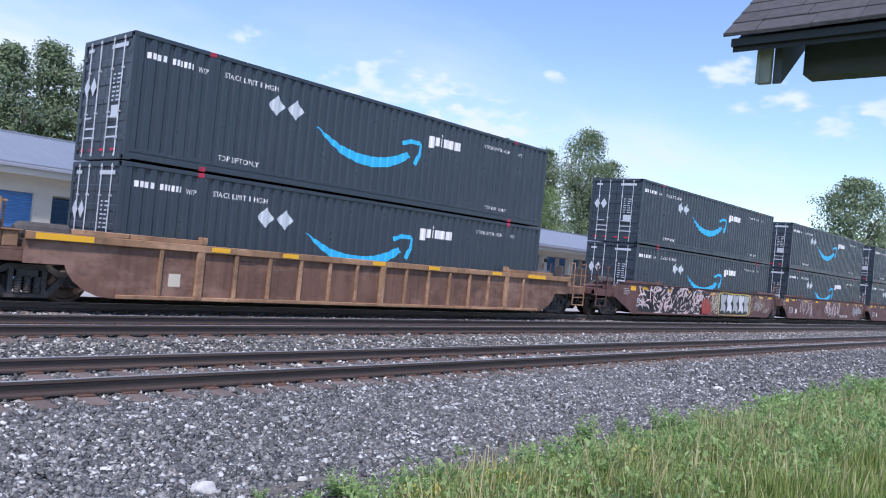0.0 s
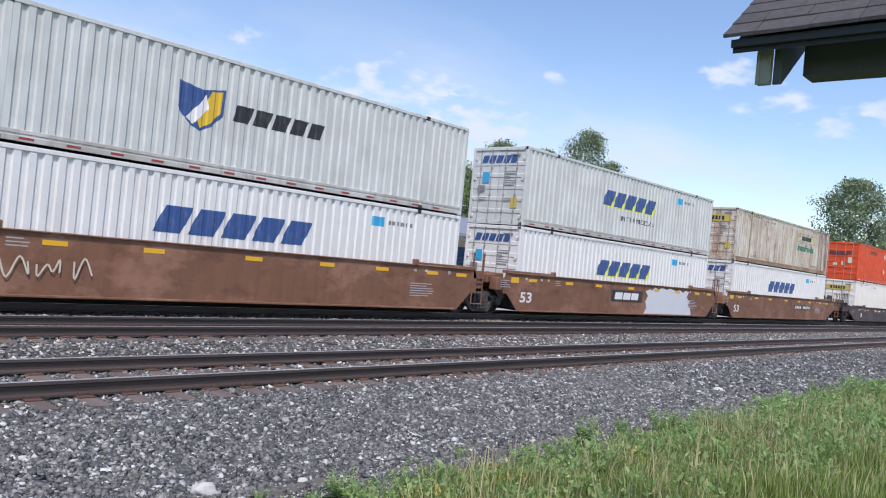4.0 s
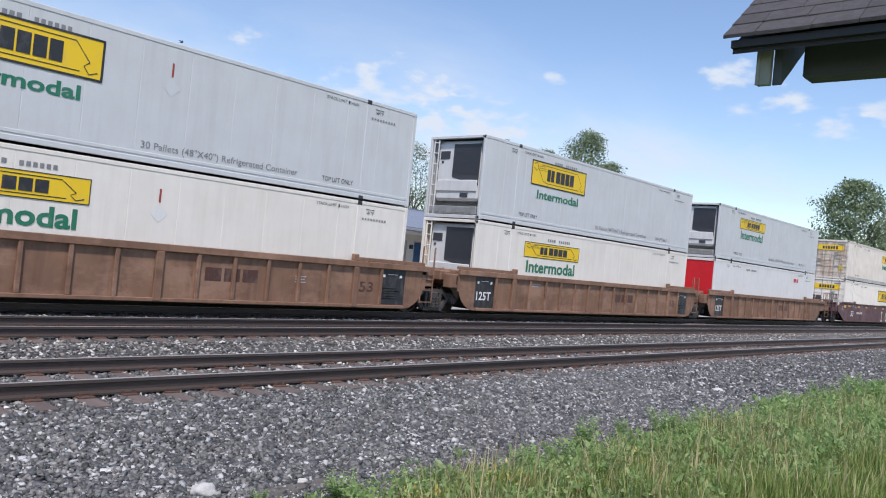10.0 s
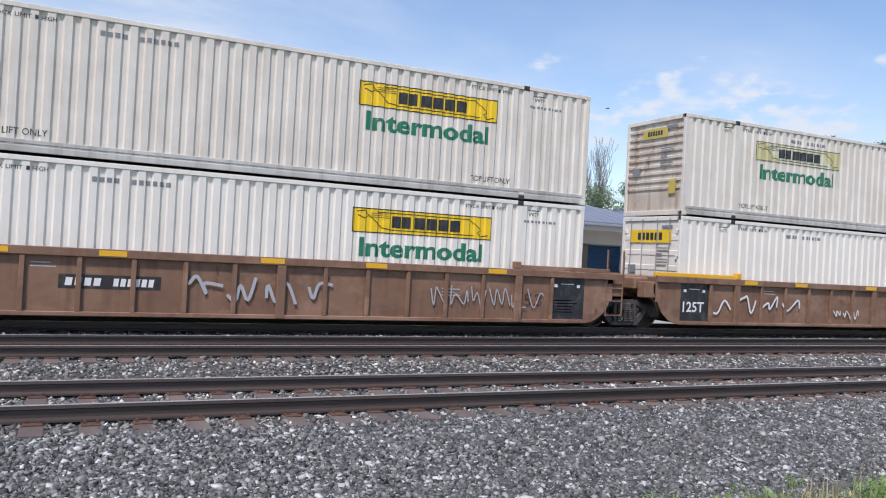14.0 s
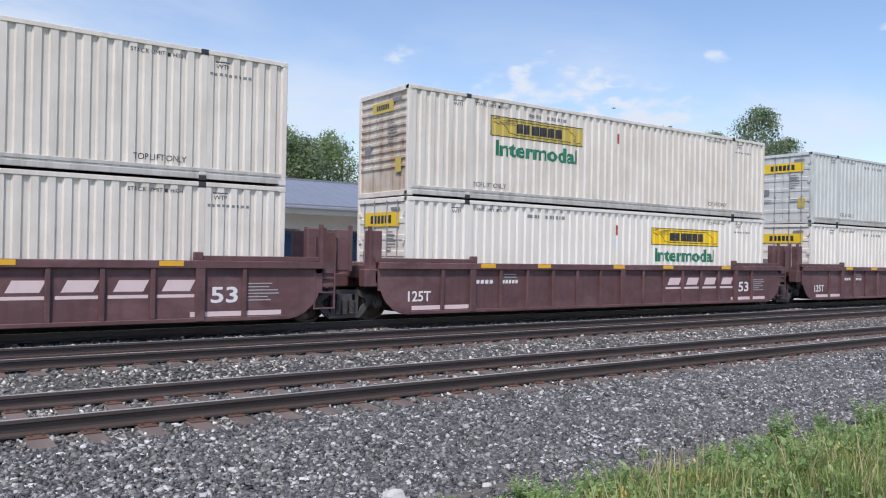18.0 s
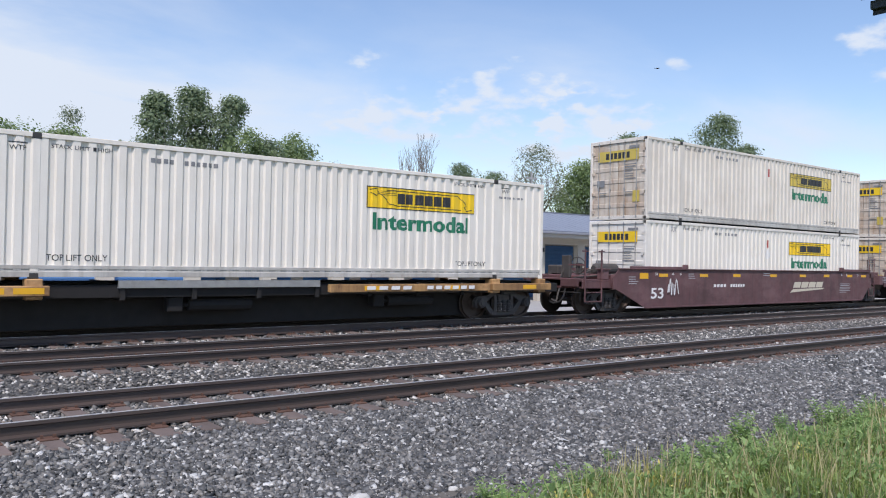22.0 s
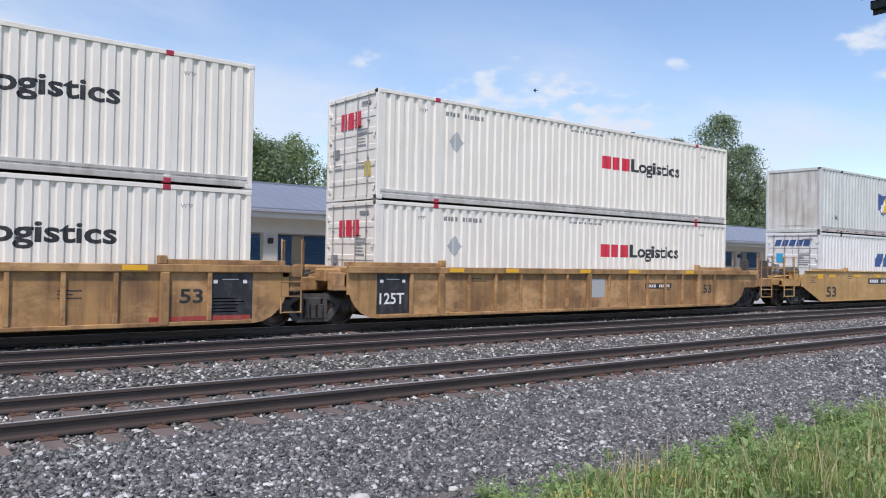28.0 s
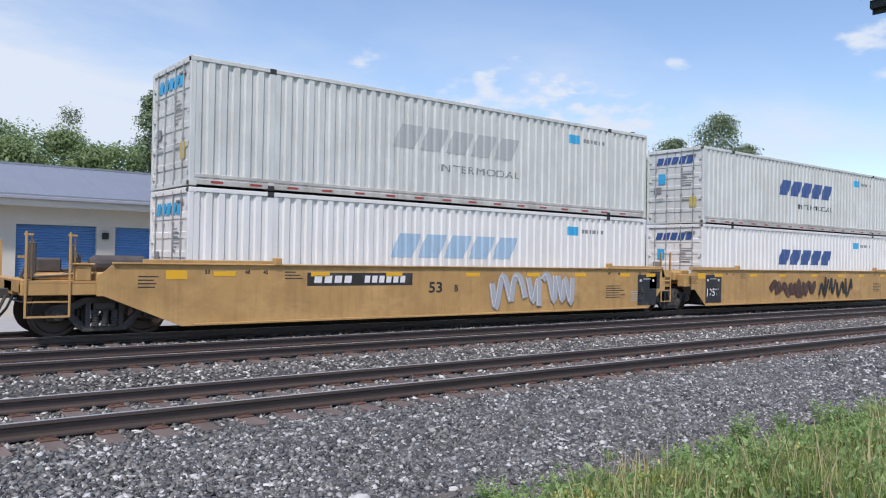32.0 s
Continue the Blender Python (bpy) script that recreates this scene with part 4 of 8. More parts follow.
def side_frame_mesh(bm):
    """A cast truss: arched top, sloping braces, spring seat and two columns."""
    z0 = R_WHEEL
    ya, yb = -1.06, -0.94
    prism(bm, [(-0.66, z0 + 0.20), (-0.42, z0 + 0.33), (0.42, z0 + 0.33), (0.66, z0 + 0.20), (0.60, z0 + 0.08), (0.38, z0 + 0.21), (-0.38, z0 + 0.21), (-0.60, z0 + 0.08)], ya, yb)
    prism(bm, [(-0.44, z0 - 0.37), (0.44, z0 - 0.37), (0.46, z0 - 0.27), (-0.46, z0 - 0.27)], ya - 0.02, yb)
    for s in (-1, 1):
        prism(bm, [(s * x, z) for x, z in ((0.58, z0 + 0.20), (0.80, z0 + 0.20), (1.02, z0 + 0.17), (1.12, z0 + 0.05), (1.10, z0 - 0.13), (0.98, z0 - 0.14), (0.97, z0 + 0.04), (0.80, z0 + 0.06), (0.60, z0 + 0.04))], ya + 0.004, yb)
        prism(bm, [(s * x, z) for x, z in ((0.84, z0 + 0.07), (0.68, z0 + 0.07), (0.38, z0 - 0.24), (0.44, z0 - 0.36), (0.54, z0 - 0.29))], ya + 0.008, yb)
        box(bm, s * 0.33 - 0.05, s * 0.33 + 0.05, ya - 0.03, yb, z0 - 0.27, z0 + 0.22)


def spring_mesh(bm):
    """A coil stack, drawn as one ribbed upright."""
    z0, seg, rings = R_WHEEL, 10, []
    for k in range(7):
        for dz, r in ((0.0, 0.062), (0.012, 0.082), (0.034, 0.082), (0.042, 0.062)):
            z = z0 - 0.27 + k * 0.05 + dz
            rings.append([bm.verts.new((r * math.cos(2 * math.pi * q / seg), -1.09 + r * math.sin(2 * math.pi * q / seg), z)) for q in range(seg)])
    for a, b in zip(rings, rings[1:]):
        for q in range(seg):
            bm.faces.new((a[q], a[(q + 1) % seg], b[(q + 1) % seg], b[q]))


def bolster_mesh(bm):
    z0 = R_WHEEL
    box(bm, -0.22, 0.22, -1.10, 1.10, z0 + 0.05, z0 + 0.24, 0.03)
    box(bm, -0.45, 0.45, -0.5, 0.5, z0 + 0.1, z0 + 0.30)


def cap_mesh(bm):
    rod(bm, (0, -1.17, 0), (0, -0.94, 0), 0.135, 14)
    rod(bm, (0, -1.20, 0), (0, -1.16, 0), 0.075, 10)
    for k in range(3):
        a = 2 * math.pi * k / 3 + 0.4
        rod(bm, (0.09 * math.cos(a), -1.185, 0.09 * math.sin(a)), (0.09 * math.cos(a), -1.165, 0.09 * math.sin(a)), 0.02, 6)


def brake_mesh(bm):
    z0 = R_WHEEL
    rod(bm, (-0.75, -0.78, z0 - 0.15), (0.75, -0.78, z0 - 0.15), 0.03, 6)
    for s in (-1, 1):
        box(bm, s * 0.36 - 0.05, s * 0.36 + 0.05, -0.84, -0.70, z0 - 0.25, z0 + 0.1, 0.01)


WHEELS = []        # (wheelset, where its car's origin lies along the train, its place on the car)


def truck(car, u, x):
    t = mpart("truck", cached("bolster", bolster_mesh), TRUCK, car, "grimy cast-steel bogie", loc=(x, 0, 0))
    fr = cached("side_frame", side_frame_mesh)
    mpart("side_frame", fr, TRUCK, t)
    o = mpart("side_frame", fr, TRUCK, t)
    o.rotation_euler = (0, 0, math.pi)
    for dx in (-0.19, 0.0, 0.19):
        mpart("spring", cached("spring", spring_mesh), TRUCK, t, loc=(dx, 0, 0))
    mpart("brake_beam", cached("brake", brake_mesh), TRUCK, t)
    for s in (-1, 1):
        w = mpart("wheelset", cached("wheelset", wheelset_mesh, False), WHEEL, t, "steel wheels on an axle", loc=(s * BASE / 2, 0, R_WHEEL))
        WHEELS.append((w, u + x, s * BASE / 2))
        mpart("bearing_cap", cached("bearing_cap", cap_mesh), TRUCK, t, loc=(s * BASE / 2, 0, R_WHEEL))
    return t


# --- well cars
Y_SIDE = -1.46


def sheet_outline(lend, rend, zt, curved):
    """Outline of a well car's side: lowered middle, ends cut away over the trucks. Local x from the container's leading end."""
    def end(kind):      # offsets outward from the container's end, going from bottom up
        top = {"c": 1.92, "a": 0.92}[kind]
        deck = 0.86 if kind == "c" else 0.80
        if curved:
            run = 1.05 if kind == "c" else 0.78
            arc = [(0.02 + run * math.sin(a), 0.18 + (deck - 0.18) * (1 - math.cos(a))) for a in (0.0, 0.35, 0.7, 1.05, 1.35, math.pi / 2)]
            arc = [(0.02 + (deck - 0.18) * 0.25 * (z - 0.18) / (deck - 0.18) + (x - 0.02) * 0.85, z) for x, z in arc]
            return arc + [(top, deck), (top, zt - (0.12 if kind == "c" else 0))]
        low = 0.15 if kind == "c" else 0.0
        return [(low, 0.18), ({"c": 1.78, "a": 0.70}[kind], deck), (top, deck), (top - (0.0 if kind == "a" else 0.0), zt - 0.28), (top - (0.32 if kind == "c" else 0.1), zt)]
    left = [(-x, z) for x, z in end(lend)]
    right = [(L53 + x, z) for x, z in end(rend)]
    return left[::-1] + right          # top-left .. bottom-left, bottom-right .. top-right


def side_poly(bm, lend, rend, zt, curved):
    pts = sheet_outline(lend, rend, zt, curved)
    if curved:
        tl, tr = pts[0], pts[-1]
        pts = [(tl[0], zt)] + pts[1:-1] + [(tr[0], zt)]
    prism(bm, pts, Y_SIDE, Y_SIDE + 0.025)


def well_car(u, style, col, lend, rend, label, chord=None, panel=None, rail_col=None, tall=False, zt=1.52, num=None):
    """style: 'rib' (outside posts) or 'smooth'. lend, rend: 'c' coupler end, 'a' articulated end."""
    c = thing("well_car", label, "railcar", "railcars of the train")
    rib = style == "rib"
    chord, rail_col = (TAN_PALE, TAN_PALE) if col is TAN else (chord, rail_col)
    sh = cached(("side_sheet", style, lend, rend, zt), lambda bm: side_poly(bm, lend, rend, zt, rib))
    mpart("side_sheet", sh, col, c)
    mpart("side_sheet", sh, col, c, loc=(0, -2 * Y_SIDE - 0.025, 0))
    xl, xr = {"c": -1.92, "a": -0.92}[lend], L53 + {"c": 1.92, "a": 0.92}[rend]
    dx = 0 if rib else 0.3

    def chord_mesh(bm):
        if rib:
            box(bm, xl, xr, Y_SIDE - 0.09, Y_SIDE - 0.002, zt - 0.17, zt, 0.012)
            box(bm, 0.05, L53 - 0.05, Y_SIDE - 0.08, Y_SIDE - 0.002, 0.18, 0.27, 0.012)
        else:
            box(bm, xl + dx, xr - dx, Y_SIDE - 0.05, Y_SIDE + 0.06, zt, zt + 0.035, 0.008)
            box(bm, 0.1, L53 - 0.1, Y_SIDE - 0.04, Y_SIDE - 0.002, 0.18, 0.235, 0.008)
    mpart("side_chord", cached(("chord", style, lend, rend, zt), chord_mesh), chord or col, c)
    if rib:
        post = cached(("side_post", zt), lambda bm: box(bm, -0.05, 0.05, Y_SIDE - 0.075, Y_SIDE - 0.002, 0.27, zt - 0.172, 0.01))
        wide = cached(("wide_post", zt), lambda bm: box(bm, -0.1, 0.1, Y_SIDE - 0.095, Y_SIDE - 0.002, 0.2, zt - 0.172, 0.012))
        for k in range(15):
            x = 1.05 + k * (L53 - 2.1) / 14
            mpart("side_post", wide if k in (1, 7, 13) else post, chord or col, c, loc=(x, 0, 0))
    # raised container guides over the well's ends

    def guide(bm):
        box(bm, -1.0, 2.05, Y_SIDE - 0.03, Y_SIDE + 0.05, zt + 0.002, zt + 0.11, 0.01)
        box(bm, 2.0, 2.2, Y_SIDE - 0.07, Y_SIDE + 0.07, zt + 0.002, zt + 0.19, 0.02)
        box(bm, 2.05, 2.15, Y_SIDE - 0.075, Y_SIDE - 0.068, zt + 0.07, zt + 0.15)
    g = cached(("guide", zt), guide)
    mpart("container_guide", g, rail_col or col, c)
    o = mpart("container_guide", cached(("guide_r", zt), lambda bm: (box(bm, L53 - 2.05, L53 + 0.8, Y_SIDE - 0.03, Y_SIDE + 0.05, zt + 0.002, zt + 0.11, 0.01),
                                                                    box(bm, L53 - 2.2, L53 - 2.0, Y_SIDE - 0.07, Y_SIDE + 0.07, zt + 0.002, zt + 0.19, 0.02))), rail_col or col, c)
    # floor of the well and end bulkheads

    mpart("well_floor", cached("well_floor", lambda bm: box(bm, 0.1, L53 - 0.1, Y_SIDE + 0.03, -Y_SIDE - 0.03, 0.2, 0.36)), UNDER_BLACK, c)
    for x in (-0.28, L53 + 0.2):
        mpart("bulkhead", cached(("bulkhead", x), lambda bm: box(bm, x, x + 0.08, Y_SIDE + 0.03, -Y_SIDE - 0.03, 0.3, 1.25)), UNDER_BLACK, c)
    for kind, x, s in ((lend, 0.0, -1), (rend, L53, 1)):
        end_platform(c, kind, x, s, col, zt, tall, rail_col)
    truck(c, u, -1.65)
    if rend == "c":
        truck(c, u, L53 + 1.65)
    return c


def flipped(build, x, s):
    """Runs a builder drawn for the leading end at x = 0, outward to -x, and turns it for the other end."""
    def run(bm):
        build(bm)
        for v in bm.verts:
            v.co.x = x + (v.co.x if s < 0 else -v.co.x)
    return run


def end_platform(c, kind, x, s, col, zt, tall, rail_col):
    rc = rail_col or col
    if kind == "c":
        def deck(bm):
            box(bm, -3.3, -0.3, -0.42, 0.42, 0.86, 1.16, 0.02)
            box(bm, -3.3, -3.12, -1.35, 1.35, 0.92, 1.2, 0.02)
            box(bm, -3.2, -1.9, -1.38, -0.85, 1.12, 1.17)
            box(bm, -3.2, -1.9, 0.85, 1.38, 1.12, 1.17)
            for y in (-1.38, 1.2):
                box(bm, -3.3, -1.85, y, y + 0.18, 0.88, 1.12, 0.015)
            box(bm, -2.9, -0.4, -0.9, 0.9, 1.17, 1.30, 0.03)
            box(bm, -1.9, -1.5, -1.4, 1.4, 1.0, 1.34, 0.03)
        mpart("end_platform", cached(("deck", x, s), flipped(deck, x, s)), col, c)

        def gear(bm):
            rod(bm, (-1.75, -0.55, 1.5), (-0.75, -0.55, 1.5), 0.2, 14)
            rod(bm, (-0.75, -0.55, 1.5), (-0.65, -0.55, 1.5), 0.2, 14, 0.12)
            rod(bm, (-1.85, -0.55, 1.5), (-1.75, -0.55, 1.5), 0.12, 14, 0.2)
            box(bm, -1.6, -0.9, -0.7, -0.4, 1.3, 1.4)
            rod(bm, (-2.5, -0.3, 1.2), (-1.8, -0.5, 1.5), 0.03, 6)
            rod(bm, (-3.1, -0.2, 1.2), (-2.9, -0.3, 1.75), 0.03, 6)
            box(bm, -3.0, -2.86, -0.5, -0.15, 1.2, 1.95, 0.02)
            box(bm, -1.5, -0.9, -0.7, 0.1, 1.3, 1.5, 0.03)
            rod(bm, (-2.9, 0.6, 1.3), (-0.6, 0.9, 1.42), 0.04, 6)
            box(bm, -2.7, -2.2, 0.3, 0.8, 1.3, 1.62, 0.04)
            rod(bm, (-3.2, -0.9, 1.22), (-1.0, -0.9, 1.35), 0.025, 6)
        mpart("brake_gear", cached(("gear", x, s), flipped(gear, x, s)), TRUCK, c)

        def near_rails(bm):
            for xx in (-3.22, -2.42):
                box(bm, xx - 0.022, xx + 0.022, -1.42, -1.385, 0.44, 2.15, 0.006)
                box(bm, xx + 0.10, xx + 0.13, -1.30, -1.27, 0.95, 2.10, 0.004)
                box(bm, xx - 0.02, xx + 0.13, -1.41, -1.27, 2.07, 2.11)
            box(bm, -3.24, -2.40, -1.41, -1.385, 0.44, 0.48)
            box(bm, -3.24, -2.40, -1.41, -1.385, 0.74, 0.77)
            box(bm, -3.25, -3.19, -1.39, -0.7, 1.62, 1.67)
        mpart("step_ladder", cached(("grab", x, s), flipped(near_rails, x, s)), rc, c)
        for xx in (-3.22, -2.6):
            mpart("grab_iron", cached(("grab_far", x, s, xx), flipped(lambda bm: box(bm, xx - 0.025, xx + 0.025, 1.37, 1.41, 0.9, 2.0), x, s)), rc, c)

        if tall:
            for y0, y1 in ((-1.36, -1.1), (1.1, 1.36)):
                mpart("storage_post", cached(("cposts", x, s, y0), flipped(lambda bm: (box(bm, -1.75, -1.35, y0, y1, 1.34, 2.42, 0.02), box(bm, -1.79, -1.31, y0 - 0.03, y1 + 0.03, 2.42, 2.46)), x, s)), rc, c, "tall steel bin for connectors")

        def bracket(bm):
            box(bm, -2.3, -2.0, -1.36, -1.1, 1.17, 1.5, 0.02)
            box(bm, -2.36, -1.94, -1.4, -1.06, 1.5, 1.53, 0.006)
        mpart("junction_box", cached(("jbox", x, s), flipped(bracket, x, s)), rc, c)

        def hose(bm):
            line = [(-3.3, -0.62, 0.86), (-3.42, -0.66, 0.6), (-3.55, -0.6, 0.42), (-3.7, -0.48, 0.38), (-3.82, -0.36, 0.45)]
            for p, q in zip(line, line[1:]):
                rod(bm, p, q, 0.026, 6)
        mpart("air_hose", cached(("hose", x, s), flipped(hose, x, s)), UNDER_BLACK, c, "black rubber air hose")

        def coupler(bm):
            box(bm, -3.55, -2.8, -0.11, 0.11, 0.78, 0.98, 0.02)
            box(bm, -3.72, -3.5, -0.17, 0.15, 0.74, 1.03, 0.05)
            rod(bm, (-3.4, -0.45, 0.85), (-3.6, -0.5, 0.42), 0.032, 6)
            rod(bm, (-3.6, -0.5, 0.42), (-3.74, -0.42, 0.5), 0.032, 6)
            rod(bm, (-3.2, -1.2, 0.74), (-3.2, 0.2, 0.74), 0.02, 6)
        mpart("coupler", cached(("coupler", x, s), flipped(coupler, x, s)), TRUCK, c)

        def wheel(bm):
            ring = [(-2.05, 0.36 * math.cos(a), 1.62 + 0.28 * math.sin(a)) for a in np.linspace(0, 2 * math.pi, 13)]
            for p, q in zip(ring, ring[1:]):
                rod(bm, p, q, 0.018, 5)
            for k in range(0, 12, 3):
                rod(bm, (-2.05, 0, 1.62), ring[k], 0.014, 5)
            box(bm, -2.02, -1.9, -0.1, 0.1, 1.2, 1.7)
        if s < 0:
            mpart("brake_wheel", cached(("bwheel", x, s), flipped(wheel, x, s)), TRUCK, c)
    else:
        def joint(bm):
            box(bm, -1.75, -0.2, -0.38, 0.38, 0.86, 1.22, 0.03)
            box(bm, -1.0, -0.75, -1.42, 1.42, 0.98, 1.32, 0.03)
            box(bm, -1.3, -0.8, -1.0, -0.45, 1.1, 1.45, 0.04)
            box(bm, -0.9, -0.25, -0.9, 0.9, 1.22, 1.5, 0.03)
            box(bm, -1.28, -0.9, -1.42, -1.1, 0.9, 1.35, 0.02)
        mpart("end_platform", cached(("joint", x, s), flipped(joint, x, s)), col, c)

        def hang(bm):
            rod(bm, (-1.65, -0.3, 1.25), (-0.7, -0.55, 1.5), 0.03, 6)
            rod(bm, (-1.65, 0.3, 1.25), (-0.7, 0.55, 1.42), 0.03, 6)
            box(bm, -1.6, -1.35, -0.25, 0.25, 1.2, 1.42, 0.04)
        mpart("brake_gear", cached(("hang", x, s), flipped(hang, x, s)), TRUCK, c)
        if tall:
            for xx in ((-1.55, -0.75) if s > 0 else (-0.95,)):
                for y0, y1 in ((-1.36, -1.12), (1.12, 1.36)):
                    mpart("storage_post", cached(("posts", x, s, xx, y0), flipped(lambda bm: (box(bm, xx - 0.19, xx + 0.19, y0, y1, 1.3, 2.32, 0.02), box(bm, xx - 0.21, xx - 0.12, y0 - 0.03, y0 + 0.05, 1.3, 2.42)), x, s)), rc, c,
                          "tall steel bin for connectors")
        if s > 0:
            def ladder(bm):
                for xx in (-1.25, -0.72):
                    rod(bm, (xx, -1.45, 0.38), (xx, -1.45, 2.15), 0.022, 6)
                    rod(bm, (xx - 0.14, -1.3, 2.1), (xx, -1.45, 2.1), 0.018, 6)
                    rod(bm, (xx - 0.14, -1.3, 1.3), (xx - 0.14, -1.3, 2.1), 0.018, 6)
                for z in (0.40, 0.78, 1.12):
                    rod(bm, (-1.25, -1.45, z), (-0.72, -1.45, z), 0.018, 6)
                box(bm, -1.22, -0.75, -1.46, -1.42, 1.25, 1.5)
            mpart("ladder", cached(("ladder", x, s), flipped(ladder, x, s)), rc, c)


def flat_car(u, col, label, trucks, x0, x1):
    """A low spine car that carries one box above its deck."""
    c = thing("flat_car", label, "railcar", "railcars of the train")

    slope = 3.1 if trucks[0] < 0 else 4.3       # where the belly is full

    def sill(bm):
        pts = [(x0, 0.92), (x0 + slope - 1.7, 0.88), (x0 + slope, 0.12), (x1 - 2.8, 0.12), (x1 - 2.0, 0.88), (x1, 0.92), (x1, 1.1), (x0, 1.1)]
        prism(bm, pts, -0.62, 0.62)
    mpart("center_sill", cached(("sill", x0, x1), sill), UNDER_BLACK, c, "black fish-bellied centre beam")

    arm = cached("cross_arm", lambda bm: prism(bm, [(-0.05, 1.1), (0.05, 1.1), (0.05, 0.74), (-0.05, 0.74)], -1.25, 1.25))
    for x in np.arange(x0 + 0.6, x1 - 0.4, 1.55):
        mpart("cross_arm", arm, UNDER_BLACK, c, loc=(float(x), 0, 0))
    # one closed near-black slab across the cross arms
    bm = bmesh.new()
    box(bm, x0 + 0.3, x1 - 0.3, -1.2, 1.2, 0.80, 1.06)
    part("deck", bm, UNDER_BLACK, c, "black deck under the container")
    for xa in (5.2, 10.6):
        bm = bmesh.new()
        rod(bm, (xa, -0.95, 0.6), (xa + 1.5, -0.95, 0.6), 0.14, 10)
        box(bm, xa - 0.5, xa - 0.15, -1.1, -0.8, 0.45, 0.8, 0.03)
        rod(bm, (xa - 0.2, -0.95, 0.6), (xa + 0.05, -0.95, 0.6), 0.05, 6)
        part("air_reservoir", bm, UNDER_BLACK, c)
    for a, b in ((0.3, 2.25), (8.6, 13.9), (14.0, 16.4)):
        bm = bmesh.new()
        box(bm, a, b, -1.44, -1.3, 0.86, 1.06, 0.01)
        part("side_beam", bm, col, c)
        bm = bmesh.new()
        box(bm, a, b, 1.3, 1.44, 0.86, 1.06)
        part("side_beam", bm, col, c)
    for x in (0.1, POST, L53 - POST, L53 - 0.1):
        for y in (-1.38, 1.05):
            bm = bmesh.new()
            box(bm, x - 0.16, x + 0.16, y, y + 0.33, 0.78, Z_FLAT - 0.004, 0.02)
            part("container_pedestal", bm, col, c)
    bm = bmesh.new()
    box(bm, 3.6, 8.4, -1.28, -1.2, 1.0, 1.16)
    part("deck_plate", bm, GALV, c, "pale sheet under the container")
    for a in (0.9, 1.6, 9.6, 12.2, 15.2):
        bm = bmesh.new()
        box(bm, a, a + 0.55, -1.446, -1.441, 0.9, 1.02)
        part("reflector", bm, YELLOW, c)
    bm = bmesh.new()
    for xx in (-0.35, 0.35):
        rod(bm, (x0 + 1.0 + xx, -1.4, 0.42), (x0 + 1.0 + xx, -1.4, 1.15), 0.02, 6)
    rod(bm, (x0 + 0.65, -1.4, 0.44), (x0 + 1.35, -1.4, 0.44), 0.02, 6)
    rod(bm, (x0 + 0.65, -1.4, 0.78), (x0 + 1.35, -1.4, 0.78), 0.02, 6)
    part("step", bm, GALV, c)
    for x in trucks:
        truck(c, u, x)
    return c


# paints
WHITE = paint("white_container_paint", (0.80, 0.785, 0.745), 0.13, (0.46, 0.39, 0.29), 0.0, 0.5)
CREAMW = paint("cream_white_container_paint", (0.86, 0.805, 0.71), 0.13, (0.48, 0.40, 0.29), 0.0, 0.5)
IVORY = paint("aged_ivory_paint", (0.80, 0.735, 0.64), 0.22, (0.38, 0.29, 0.20), 0.0, 0.5)
GREYWHITE = paint("greyed_white_paint", (0.67, 0.68, 0.635), 0.26, (0.33, 0.31, 0.27), 0.0, 0.5)
RUSTYWHITE = paint("rusty_white_paint", (0.66, 0.62, 0.52), 0.55, (0.36, 0.22, 0.12), 0.35, 0.55, 0.8, scar=(13.6, 15.6))
NAVY = paint("dark_slate_paint", (0.034, 0.048, 0.062), 0.25, (0.05, 0.06, 0.072), 0.0, 0.34)
ORANGE_HOT = paint("bright_orange_paint", (0.72, 0.075, 0.012), 0.15, (0.35, 0.06, 0.03), 0.0, 0.5)
ORANGE = paint("faded_orange_paint", (0.74, 0.175, 0.055), 0.18, (0.34, 0.10, 0.05), 0.0, 0.5)
ORANGE_PALE = paint("pale_orange_paint", (0.80, 0.25, 0.07), 0.18, (0.40, 0.14, 0.06), 0.0, 0.5)
REDEND = paint("red_end_paint", (0.66, 0.012, 0.02), 0.1, (0.3, 0.02, 0.02))
RUSTRAIL = paint("rusted_cream_rail_paint", (0.44, 0.32, 0.20), 0.6, (0.20, 0.09, 0.04), 0.35, 0.6)
RUSTEND = paint("rust_stained_door_paint", (0.68, 0.62, 0.52), 0.5, (0.38, 0.20, 0.09), 0.2, 0.55, 0.8)
REEFER = paint("reefer_white_paint", (0.64, 0.65, 0.64), 0.14, (0.40, 0.38, 0.34))
TAN = paint("tan_railcar_paint", (0.203, 0.108, 0.070), 0.6, (0.085, 0.045, 0.032), 0.15, 0.65, chalk=0.6)
TAN_PALE = paint("pale_tan_railcar_paint", (0.36, 0.205, 0.105), 0.6, (0.16, 0.085, 0.05), 0.25, 0.65, chalk=0.6)
OCHRE = paint("yellow_railcar_paint", (0.545, 0.325, 0.115), 0.35, (0.27, 0.135, 0.05), 0.0, 0.6, chalk=0.25)
OCHRE_OLD = paint("weathered_yellow_railcar_paint", (0.448, 0.252, 0.095), 0.7, (0.15, 0.075, 0.04), 0.22, 0.65, chalk=0.6)
BROWN = paint("red_brown_railcar_paint", (0.147, 0.070, 0.059), 0.5, (0.075, 0.045, 0.04), 0.0, 0.65, chalk=0.45)
